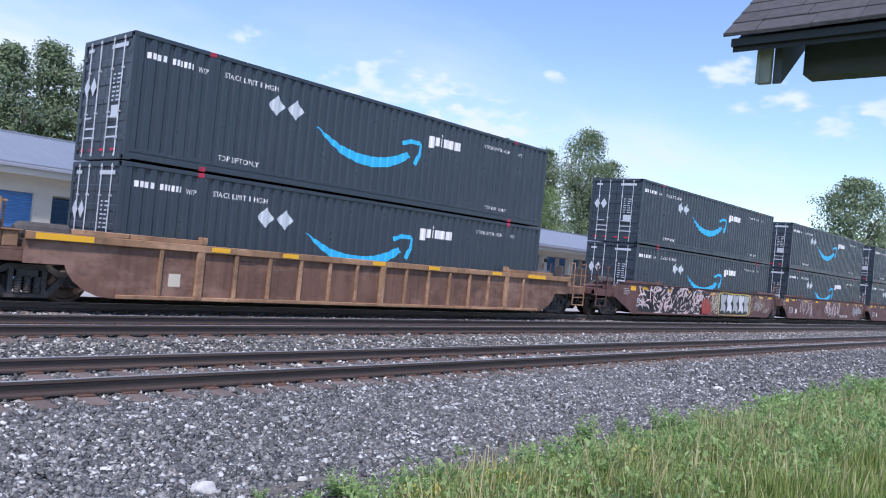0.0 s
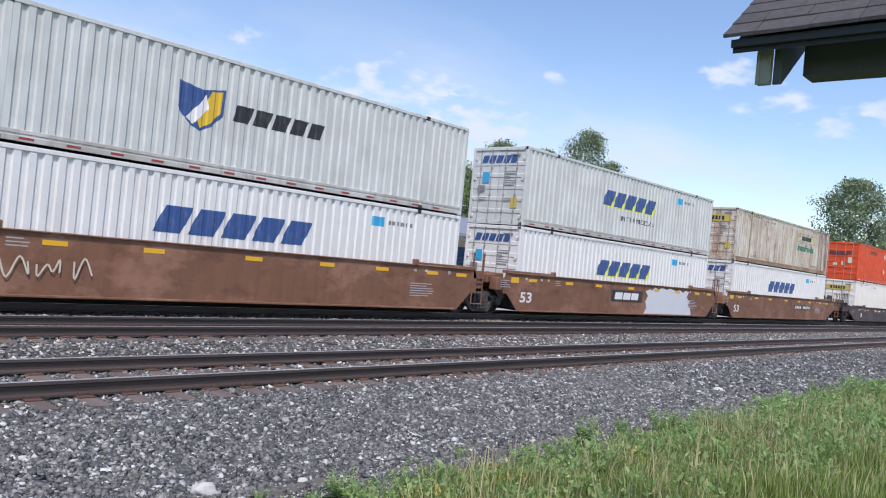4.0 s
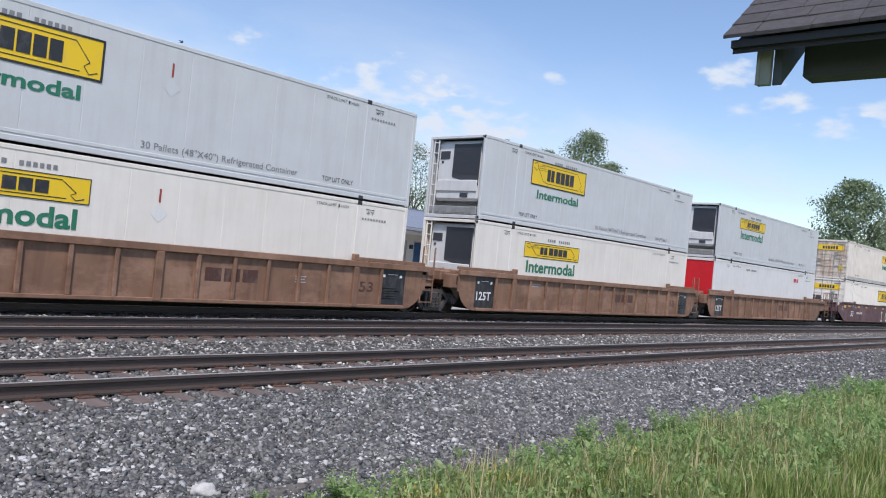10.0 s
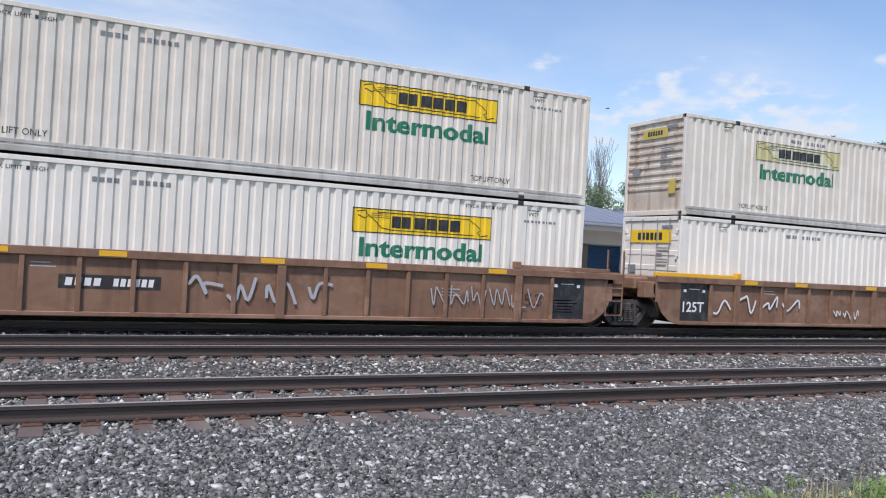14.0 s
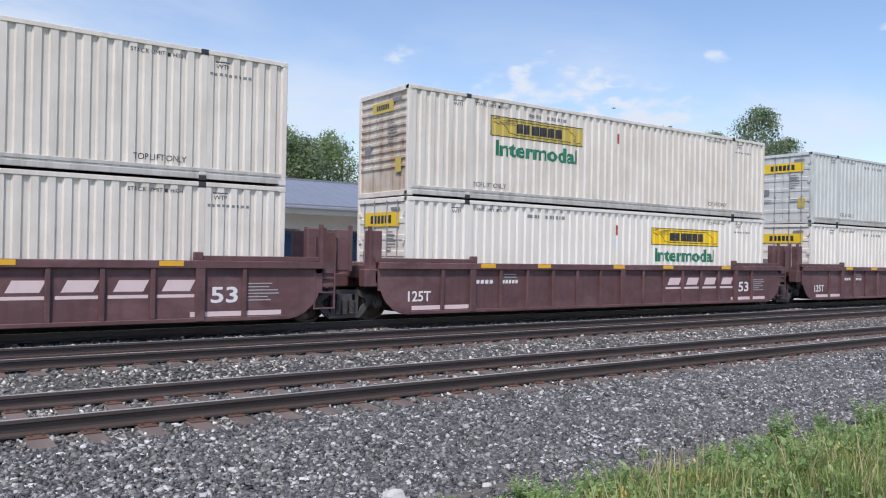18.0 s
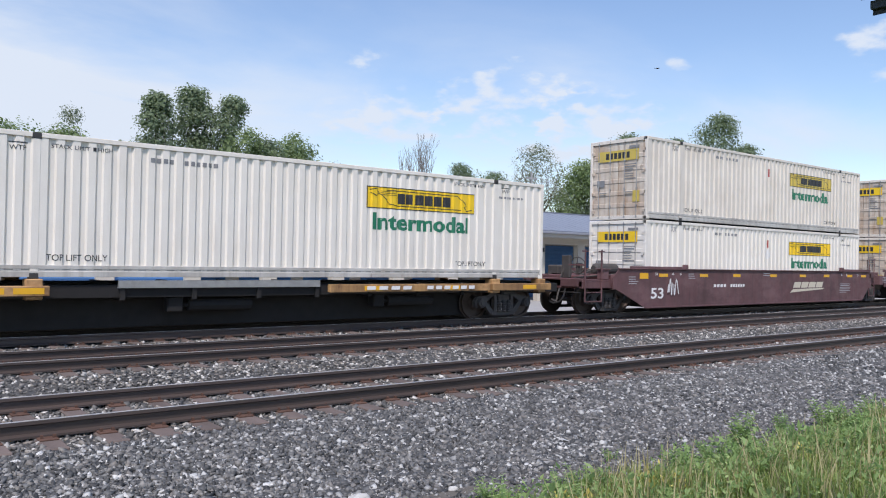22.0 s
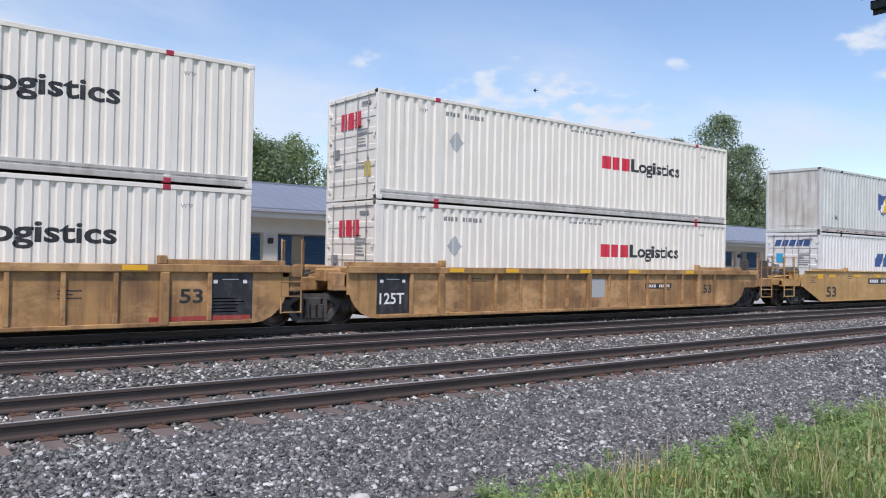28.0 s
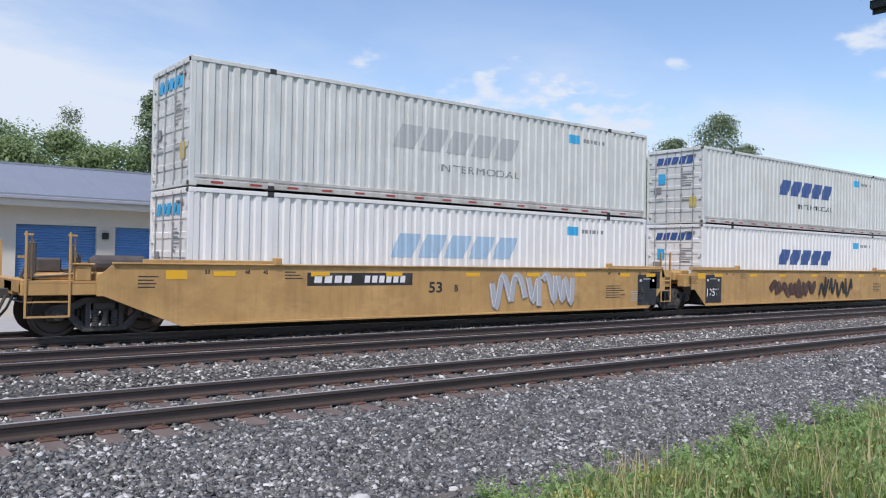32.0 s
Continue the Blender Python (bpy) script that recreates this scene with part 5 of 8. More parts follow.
FADED = paint("faded_orange_brown_railcar_paint", (0.235, 0.105, 0.055), 0.45, (0.16, 0.08, 0.05), 0.1, 0.65, chalk=0.6)
MAROON = paint("maroon_railcar_paint", (0.147, 0.068, 0.068), 0.4, (0.06, 0.038, 0.036), 0.0, 0.6, chalk=0.35)
PLUM = paint("dark_plum_railcar_paint", (0.088, 0.056, 0.058), 0.45, (0.05, 0.036, 0.036), 0.0, 0.6, chalk=0.35)
UMBER = paint("weathered_brown_railcar_paint", (0.221, 0.111, 0.072), 0.5, (0.10, 0.06, 0.045), 0.2, 0.7, chalk=0.6)
CLAY = paint("clay_brown_railcar_paint", (0.27, 0.15, 0.09), 0.55, (0.15, 0.075, 0.045), 0.15, 0.65, chalk=0.45)

PALE_ROD = plain("dusty_lock_rod", (0.52, 0.54, 0.56), 0.55, 0.1, 0.4, 5.0, 0.1)
# the train, from its head: name, place along the train, car style, paint, ends, upper box, lower box
# a box: kind, paint, end, brand, logo place
CARS = (
    ("A", 8.06, "rib", TAN, "cc", ("box", NAVY, "door", "smile", 0), ("box", NAVY, "door", "smile", 0)),
    ("B", 31.63, "smooth", BROWN, "ca", ("box", NAVY, "door", "smile", 0), ("box", NAVY, "door", "smile", 0)),
    ("C", 51.20, "smooth", BROWN, "aa", ("box", NAVY, "door", "smile", 0), ("box", NAVY, "door", "smile", 0)),
    ("D", 70.80, "smooth", BROWN, "ac", ("box", NAVY, "door", "smile", 0), ("box", NAVY, "door", "smile", 0)),
    ("E", 94.00, "smooth", FADED, "ca", ("box", GREYWHITE, "door", "shield", 0), ("box", WHITE, "door", "slant", 0)),
    ("F", 113.50, "smooth", FADED, "aa", ("box", GREYWHITE, "door", "slant2", 0), ("box", WHITE, "door", "slant", 0)),
    ("G", 133.00, "smooth", FADED, "ac", ("box", RUSTYWHITE, "door", "scrollw", 1), ("box", WHITE, "door", "slant", 0)),
    ("H", 156.75, "smooth", PLUM, "cc", ("box", ORANGE_HOT, "door", "bars", 0), ("box", WHITE, "door", "scrollw", 1)),
    ("I", 180.34, "rib", UMBER, "cc", ("plate", ORANGE, "door", "bars", 0), ("box", ORANGE, "door", "bars", 0)),
    ("J", 203.97, "rib", UMBER, "cc", ("plate", ORANGE, "door", "bars", 0), ("box", ORANGE_PALE, "door", "bars", 0)),
    ("K", 227.35, "rib", CLAY, "ca", ("reefer", REEFER, "reefer", "scrollr", 0), ("reefer", WHITE, "reefer", "scroll", 0)),
    ("L", 246.90, "rib", CLAY, "aa", ("reefer", REEFER, "reefer", "scrollr", 0), ("reefer", WHITE, "reefer", "scroll", 0)),
    ("M", 266.48, "rib", CLAY, "ac", ("reefer", REEFER, "reefer", "scroll", 0), ("reefer", WHITE, "smooth", "plainred", 0)),
    ("N", 289.89, "smooth", MAROON, "cc", ("box", IVORY, "door", "scroll", 1), ("box", WHITE, "door", "scrollb", 1)),
    ("O", 313.23, "rib", CLAY, "ca", ("box", IVORY, "door", "scroll", 1), ("box", WHITE, "door", "scroll", 1)),
    ("P", 332.71, "rib", CLAY, "aa", ("box", IVORY, "ribbed", "scrollw", 0), ("box", WHITE, "door", "scroll", 1)),
    ("Q", 352.20, "rib", CLAY, "ac", ("box", IVORY, "door", "scroll", 1), ("box", WHITE, "door", "scroll", 1)),
    ("R", 375.64, "rib", OCHRE_OLD, "cc", ("box", IVORY, "ribbed", "scroll", 0), ("box", WHITE, "ribbed", "scroll", 0)),
    ("S", 399.15, "rib", MAROON, "ca", ("box", IVORY, "ribbed", "scroll", 0), ("box", IVORY, "ribbed", "scroll", 0)),
    ("T", 418.70, "rib", MAROON, "aa", ("box", IVORY, "ribbed", "scroll", 0), ("box", WHITE, "door", "scroll", 1)),
    ("U", 438.22, "rib", MAROON, "ac", ("box", GREYWHITE, "door", "scrollb", 1), ("box", WHITE, "door", "scroll", 1)),
    ("V", 459.13, "flat", OCHRE_OLD, "", ("box", WHITE, "door", "scroll", 1), None),
    ("W", 478.26, "flat", OCHRE_OLD, "", ("box", WHITE, "door", "scroll", 1), None),
    ("X", 499.02, "flat", OCHRE_OLD, "", ("box", WHITE, "door", "scroll", 1), None),
    ("Y", 520.23, "smooth", MAROON, "ca", ("box", IVORY, "door", "scroll", 1), ("box", WHITE, "door", "scroll", 1)),
    ("Z", 539.66, "smooth", MAROON, "aa", ("box", IVORY, "door", "scroll", 1), ("box", IVORY, "door", "scroll", 1)),
    ("a", 559.14, "smooth", MAROON, "ac", ("box", IVORY, "ribbed", "scrollw", 0), ("box", WHITE, "door", "scrollw", 1)),
    ("b", 582.60, "rib", UMBER, "cc", ("box", IVORY, "door", "scroll", 1), ("box", WHITE, "ribbed", "scroll", 0)),
    ("c", 606.23, "rib", OCHRE_OLD, "ca", ("box", WHITE, "ribbed", "duo", 0), ("box", WHITE, "ribbed", "duo", 0)),
    ("d", 625.60, "rib", OCHRE_OLD, "aa", ("box", WHITE, "door", "duo", 0), ("box", WHITE, "door", "duo", 0)),
    ("e", 645.20, "rib", OCHRE_OLD, "ac", ("box", WHITE, "door", "duo", 0), ("box", WHITE, "door", "duo", 0)),
    ("f", 668.79, "smooth", OCHRE, "ca", ("box", GREYWHITE, "smooth", "shield", 0), ("box", WHITE, "door", "slant", 0)),
    ("g", 688.31, "smooth", OCHRE, "aa", ("box", GREYWHITE, "smooth", "slant2", 0), ("box", WHITE, "door", "slant", 0)),
    ("h", 707.81, "smooth", OCHRE, "ac", ("box", WHITE, "door", "duo", 0), ("box", WHITE, "door", "duo", 0)),
    ("i", 731.47, "smooth", OCHRE, "ca", ("box", GREYWHITE, "door", "ghost", 0), ("box", WHITE, "door", "ghost2", 0)),
    ("j", 751.05, "smooth", OCHRE, "ac", ("box", GREYWHITE, "door", "slant2", 0), ("box", WHITE, "door", "slant", 0)),
)
# how far the train has gone: seconds, metres
GONE = ((0, 0.0), (2.5, 56.51), (5, 113.2), (8, 181.12), (11, 249.0), (14, 317.04), (16.5, 373.6), (19, 430.11), (22, 497.72), (25, 565.77),
        (28, 633.92), (30, 679.49), (32, 725.13))
COLOUR_WORDS = {NAVY.name: "dark slate", WHITE.name: "white", CREAMW.name: "cream-white", IVORY.name: "aged ivory", GREYWHITE.name: "greyed white", RUSTYWHITE.name: "rust-stained cream",
                ORANGE_HOT.name: "bright orange", ORANGE.name: "faded orange", ORANGE_PALE.name: "pale orange", REEFER.name: "white",
                TAN.name: "rusty tan", OCHRE.name: "yellow", OCHRE_OLD.name: "weathered yellow", BROWN.name: "red-brown", FADED.name: "faded orange-brown",
                MAROON.name: "maroon", PLUM.name: "dark plum", UMBER.name: "weathered brown", CLAY.name: "clay-brown"}
MARK_WORDS = {"smile": "with a blue curved mark", "slant": "with slanted blue lettering", "slant2": "with slanted blue lettering",
              "shield": "with a shield mark", "scroll": "with yellow sign and green word", "scrollw": "with pale sign and green word",
              "scrollb": "with a black-edged yellow sign", "scrollr": "with a yellow sign", "bars": "with a small dark sign", "plainred": "with a red end", "duo": "with red and black lettering",
              "ghost": "with faded lettering", "ghost2": "with faded blue lettering"}
MOVERS = []        # (thing, place along the train, height)


def put_box(spec, u, z, deck):
    kind, colour, end, mark, side = spec
    if colour is WHITE and mark.startswith(("scroll", "duo")):
        colour = CREAMW
    words = "%s %s %s" % (COLOUR_WORDS[colour.name], "refrigerated box" if kind == "reefer" else "container", MARK_WORDS[mark] + (" on a flat car" if "flat" in deck else ", upper" if "top" in deck else ", in a well"))
    cast = RED_IRON if mark in ("smile", "duo") else IRON
    ec = None
    if mark == "plainred":
        ec = REDEND
    elif end == "smooth":
        ec = paint("scuffed_end_paint", (0.70, 0.685, 0.62), 0.4, (0.34, 0.22, 0.13), 0.12, 0.55, 0.9)
    elif end in ("door", "ribbed") and (int(u) == 459 or colour in (IVORY, RUSTYWHITE) and int(u) % 3 != 0):
        ec = RUSTEND
    c = container(kind, colour, end, words, cast, end_colour=ec, rods=(PALE_ROD if colour is NAVY else None))
    if colour is RUSTYWHITE:
        for ch in c.children:
            if ch.name.startswith(("bottom_rail", "lift_post")):
                ch.material_slots[0].material = RUSTRAIL
    MARKS_ON.append((c, spec, deck, u))
    MOVERS.append((c, u, z))
    return c


MARKS_ON, CAR_OF = [], {}
for name_, u_, style_, paint_, ends_, up_, low_ in CARS:
    words_ = COLOUR_WORDS[paint_.name]
    if style_ == "flat":
        tr_, a_, b_ = {"V": ((0.8,), -0.9, 17.6), "W": ((-0.7,), -1.4, 17.6), "X": ((-2.5, 14.75), -3.1, 17.2)}[name_]
        car_ = flat_car(u_, paint_, "low spine car with %s side beams" % words_, tr_, a_, b_)
        put_box(up_, u_, Z_FLAT, "standing on a low flat car")
    else:
        tall_ = name_ in "STU"
        car_ = well_car(u_, style_, paint_, ends_[0], ends_[1],
                        "%s double-stack well car with %s sides" % (words_, "posted" if style_ == "rib" else "smooth"), tall=tall_, zt=1.26 if name_ == "H" else 1.52,
                        rail_col=YELLOW if name_ in "PQ" else None)
        put_box(low_, u_, Z_LOW, "sunk in the well of its car")
        put_box(up_, u_, Z_UP, "stacked on top of another")
    CAR_OF[name_] = car_
    MOVERS.append((car_, u_, 0.0))

# ---------------------------------------------------------------- markings
YEL = ink("sign_yellow", (0.86, 0.56, 0.012), 0.18)
YEL_OLD = ink("aged_sign_yellow", (0.56, 0.42, 0.08), 0.35)
KHAKI = ink("faded_khaki_sign", (0.54, 0.49, 0.24), 0.4)
CREAM = ink("aged_sign_cream", (0.62, 0.60, 0.42), 0.3)
GREEN = ink("sign_green", (0.012, 0.17, 0.09), 0.2)
INKB = ink("sign_black", (0.025, 0.025, 0.028), 0.2)
GREYINK = ink("dull_grey_ink", (0.22, 0.22, 0.22), 0.4)
SKYBLUE = ink("sign_sky_blue", (0.04, 0.46, 0.78), 0.08)
NAVYINK = ink("sign_navy", (0.035, 0.085, 0.24), 0.25)
CYAN = ink("sticker_cyan", (0.03, 0.36, 0.62), 0.2)
LIME = ink("sign_lime_edge", (0.70, 0.72, 0.10), 0.3)
REDINK = ink("sign_red", (0.60, 0.02, 0.05), 0.15)
DULLRED = ink("aged_sign_red", (0.34, 0.045, 0.035), 0.3)
GHOST = ink("faded_grey_ink", (0.42, 0.43, 0.42), 0.45)
GHOSTBLUE = ink("faded_blue_ink", (0.36, 0.50, 0.62), 0.5)
GOLD = ink("sign_gold", (0.70, 0.45, 0.03), 0.2)
SILVER = ink("silver_reflector", (0.55, 0.58, 0.60), 0.1, 0.35)
PINK = ink("pale_pink_spray", (0.74, 0.58, 0.56), 0.2)
WHITESPRAY = ink("white_spray", (0.72, 0.70, 0.68), 0.3)
GREYSPRAY = ink("grey_spray", (0.42, 0.42, 0.43), 0.3)
BLACKSPRAY = ink("black_spray", (0.016, 0.015, 0.018), 0.15)
GREENSPRAY = ink("green_spray", (0.10, 0.22, 0.10), 0.3)
CORAL = ink("coral_spray", (0.62, 0.09, 0.10), 0.2)
UMBERINK = ink("brown_spray", (0.085, 0.035, 0.025), 0.35)
PATCH = ink("primer_white_patch", (0.66, 0.66, 0.66), 0.2)
CREAMSPRAY = ink("cream_spray", (0.62, 0.55, 0.42), 0.3)
BOARD = ink("number_board_black", (0.03, 0.024, 0.022), 0.2)


DARKGREEN = ink("dark_green_spray", (0.035, 0.06, 0.035), 0.2)


def two_tone():
    """Spray that turns from green below to lilac above."""
    mt, nt, bsdf = nodes_of("green_lilac_spray")
    tc = nt.nodes.new("ShaderNodeTexCoord")
    sx = nt.nodes.new("ShaderNodeSeparateXYZ")
    nt.links.new(tc.outputs["Object"], sx.inputs[0])
    c = mixrgb(nt, stepped(nt, sx.outputs[2], 0.7, 1.1), (0.19, 0.27, 0.12), (0.26, 0.20, 0.36))
    nt.links.new(mixrgb(nt, stepped(nt, noise_of(nt, 5, 6), 0.4, 0.75, 0, 0.35), c, (0.35, 0.33, 0.28)), bsdf.inputs["Base Color"])
    bsdf.inputs["Roughness"].default_value = 0.6
    return mt


TWOTONE = two_tone()


def quad(bm, x0, x1, z0, z1, slant=0.0):
    """A flat four-cornered mark; slant leans its top forward."""
    d = slant * (z1 - z0)
    bm.faces.new([bm.verts.new(p) for p in ((x0, 0, z0), (x1, 0, z0), (x1 + d, 0, z1), (x0 + d, 0, z1))])


def poly(bm, pts):
    bm.faces.new([bm.verts.new((x, 0, z)) for x, z in pts])


def blocks(bm, x0, x1, z0, z1, n, slant=0.0, fill=0.78, notch=False):
    """A brand word as plain blocks, each with a slot cut from one side."""
    p = (x1 - x0) / n
    h = z1 - z0
    for k in range(n):
        a, b = x0 + k * p, x0 + k * p + p * fill
        if notch:
            o = lambda z: slant * (z - z0)
            q = h * (0.42 if k % 2 else 0.34)
            s = h * 0.2
            c = a + (b - a) * 0.42
            if k % 2:
                pts = [(a, z0), (b, z0), (b, z0 + q), (c, z0 + q), (c, z0 + q + s), (b, z0 + q + s), (b, z1), (a, z1)]
            else:
                pts = [(a, z0), (b, z0), (b, z1), (a, z1), (a, z0 + q + s), (c, z0 + q + s), (c, z0 + q), (a, z0 + q)]
            poly(bm, [(x + o(z), z) for x, z in pts])
        else:
            quad(bm, a, b, z0, z1, slant)


def stroke(bm, pts, w, lift=0.0):
    """A ribbon along a bent line."""
    P = [Vector((x, -lift - 0.0003 * i, z)) for i, (x, z) in enumerate(pts)]
    L_, R_ = [], []
    for i, p in enumerate(P):
        d = (P[min(i + 1, len(P) - 1)] - P[max(i - 1, 0)])
        d = d.normalized() if d.length > 1e-6 else Vector((1, 0, 0))
        nrm = Vector((-d.z, 0, d.x)) * (w / 2)
        L_.append(bm.verts.new(p + nrm))
        R_.append(bm.verts.new(p - nrm))
    for a, b, c, d in zip(L_, R_, R_[1:], L_[1:]):
        bm.faces.new((a, b, c, d))


TEXTS = {}


def words(bm, body, x0, z0, height, width=None, slant=0.0, bold=0.0):
    """Lettering in the built-in face, its capitals of that height."""
    key = (body, bold)
    if key not in TEXTS:
        cu = bpy.data.curves.new("lettering", "FONT")
        cu.body, cu.size, cu.resolution_u, cu.offset = body, 1.0, 3, bold
        ob = bpy.data.objects.new("lettering", cu)
        me = bpy.data.meshes.new_from_object(ob)
        co = [tuple(v.co[:2]) for v in me.vertices]
        TEXTS[key] = (co, [tuple(p.vertices) for p in me.polygons])
        bpy.data.objects.remove(ob)
        bpy.data.curves.remove(cu)
        bpy.data.meshes.remove(me)
    co, fs = TEXTS[key]
    xs = [c[0] for c in co]
    k = height / 0.70
    kx = k if width is None else width / (max(xs) - min(xs))
    vs = [bm.verts.new((x0 + (x - min(xs)) * kx + slant * y * k, 0, z0 + y * k)) for x, y in co]
    for f in fs:
        try:
            bm.faces.new([vs[i] for i in f])
        except ValueError:
            pass


def lay(key, build, surface, layer=1):
    """Builds a flat mark once and lays it on a corrugated side, a flat side or an end."""
    key = ("mark", key, surface, layer)
    if key in MESHES:
        return MESHES[key]
    bm = bmesh.new()
    build(bm)
    lift = 0.003 * layer
    if surface == "box":
        xs = [v.co.x for v in bm.verts]
        lo, hi = min(xs), max(xs)
        for b in SIDE_X:
            if lo + 0.002 < b < hi - 0.002:
                bmesh.ops.bisect_plane(bm, geom=bm.verts[:] + bm.edges[:] + bm.faces[:], plane_co=(b, 0, 0), plane_no=(1, 0, 0), dist=1e-5)
        for v in bm.verts:
            v.co.y = -HALF + 0.012 + float(np.interp(v.co.x, SIDE_X, SIDE_Y)) - lift
    elif surface in ("reefer", "plate"):
        for v in bm.verts:
            v.co.y = -HALF + 0.012 - lift - 0.004
    elif surface == "end":
        for v in bm.verts:
            x, z = v.co.x, v.co.z
            v.co = (0.012 - lift, -x, z)
    elif surface == "car":
        for v in bm.verts:
            v.co.y = Y_SIDE - lift + v.co.y
    elif surface == "chord":
        for v in bm.verts:
            v.co.y = Y_SIDE - 0.09 - lift
    MESHES[key] = finish(bm, "marking")
    return MESHES[key]


SMALL_PRINT = ("stencil", "serial_bars", "data_label", "data_print", "number_marking", "panel_bars", "end_marking", "spray_stroke", "reflective_tape", "brand_lettering", "lettering", "sign_lettering", "spray_paint", "spray_outline", "sign_corner")


def mark(parent, name, key, build, surface, material, layer=1, label=""):
    ob = mpart(name, lay(key, build, surface, layer), material, parent, label)
    if name in SMALL_PRINT:      # small pieces that read as one
        tagged(ob, label, kind="stuff")
    return ob


def scroll_sign(c, x0, z0, z1, surface, face, frame_col, letter, word, wz, wh, ww, wx, ends=None, thick=0.03):
    w = 3.68
    tag = (round(x0, 2), z0, face.name)
    mark(c, "sign_panel", ("panel",) + tag, lambda bm: quad(bm, x0, x0 + w, z0, z1), surface, face, 1, "yellow sign panel" if face in (YEL, YEL_OLD) else "pale sign panel")
    if ends is not None:
        mark(c, "sign_corner", ("pcorner",) + tag, lambda bm: (poly(bm, [(x0, z0), (x0 + 1.0, z0), (x0 + 0.45, z1), (x0, z1)]),
                                                             poly(bm, [(x0 + w, z1), (x0 + w - 0.8, z1), (x0 + w - 0.35, z0), (x0 + w, z0)])), surface, ends, 2)

    def rim(bm):
        t = thick
        for a, b, d, e in ((x0, x0 + w, z0, z0 + t), (x0, x0 + w, z1 - t, z1), (x0, x0 + t, z0 + t, z1 - t), (x0 + w - t, x0 + w, z0 + t, z1 - t)):
            quad(bm, a, b, d, e)
    mark(c, "sign_border", ("rim",) + tag, rim, surface, frame_col, 3)
    h = z1 - z0

    def scroll(bm):
        stroke(bm, [(x0 + 0.12, z1 - 0.16 * h), (x0 + 0.3, z1 - 0.1 * h), (x0 + 0.42, z1 - 0.3 * h), (x0 + 0.3, z1 - 0.42 * h), (x0 + 0.14, z1 - 0.3 * h)], 0.022)
        stroke(bm, [(x0 + 0.42, z1 - 0.3 * h), (x0 + 0.75, z0 + 0.22 * h), (x0 + 1.0, z0 + 0.16 * h), (x0 + w - 0.5, z0 + 0.16 * h)], 0.02)
        stroke(bm, [(x0 + w - 0.12, z0 + 0.2 * h), (x0 + w - 0.3, z0 + 0.12 * h), (x0 + w - 0.42, z0 + 0.3 * h), (x0 + w - 0.3, z0 + 0.4 * h)], 0.022)
        stroke(bm, [(x0 + w - 0.3, z0 + 0.4 * h), (x0 + w - 0.62, z1 - 0.16 * h), (x0 + 0.6, z1 - 0.14 * h)], 0.02)
        for k in range(3):
            stroke(bm, [(x0 + 0.45, z1 - (0.2 + 0.08 * k) * h), (x0 + 0.85 + 0.06 * k, z1 - (0.2 + 0.08 * k) * h)], 0.012)
    mark(c, "sign_scroll", ("scroll",) + tag, scroll, surface, frame_col, 3)

    def letters(bm):
        blocks(bm, x0 + 1.0, x0 + 1.5, z0 + 0.26 * h, z0 + 0.74 * h, 2, 0, 0.84)
        blocks(bm, x0 + 1.58, x0 + 2.85, z0 + 0.26 * h, z0 + 0.74 * h, 4, 0, 0.86)
    mark(c, "sign_lettering", ("letters",) + tag, letters, surface, letter, 4, "black block lettering")
    mark(c, "word", ("word",) + tag + (wz,), lambda bm: words(bm, "Intermodal", wx, wz, wh, ww, 0.0, 0.028), surface, word, 2, "green lettering" if word is GREEN else "dark lettering")


def stencils(c, surface, dark, u):
    """The small print that every box carries."""
    mark(c, "stencil", "lift_only", lambda bm: words(bm, "TOP LIFT ONLY", 2.2, 0.36, 0.13, 1.16), surface, dark, 2)
    mark(c, "stencil", "lift_only_2", lambda bm: words(bm, "TOP LIFT ONLY", 12.7, 0.36, 0.13, 1.12), surface, dark, 2)
    mark(c, "stencil", "wtp", lambda bm: (words(bm, "WTP", 1.5, 2.52, 0.1, 0.3), quad(bm, 1.48, 1.82, 2.66, 2.68)), surface, dark, 2)
    mark(c, "stencil", "wtp_2", lambda bm: (words(bm, "WTP", 14.45, 2.52, 0.1, 0.3), quad(bm, 14.43, 14.77, 2.66, 2.68)), surface, dark, 2)

    def stack(bm):
        words(bm, "STACK LIMIT", 2.25, 2.62, 0.085, 0.72)
        quad(bm, 3.03, 3.09, 2.62, 2.7)
        words(bm, "HIGH", 3.14, 2.62, 0.085, 0.27)
        words(bm, "STACK LIMIT", 12.6, 2.62, 0.085, 0.72)
        quad(bm, 13.38, 13.44, 2.62, 2.7)
        words(bm, "HIGH", 13.49, 2.62, 0.085, 0.27)
    mark(c, "stencil", "stack", stack, surface, dark, 2)

    def serial(bm):
        blocks(bm, 4.2, 4.75, 2.5, 2.6, 4, 0, 0.7, False)
        blocks(bm, 4.95, 5.75, 2.5, 2.6, 6, 0, 0.65, False)
        blocks(bm, 14.3, 15.3, 2.36, 2.42, 9, 0, 0.6, False)
    mark(c, "serial_bars", "serial", serial, surface, GREYINK, 2)


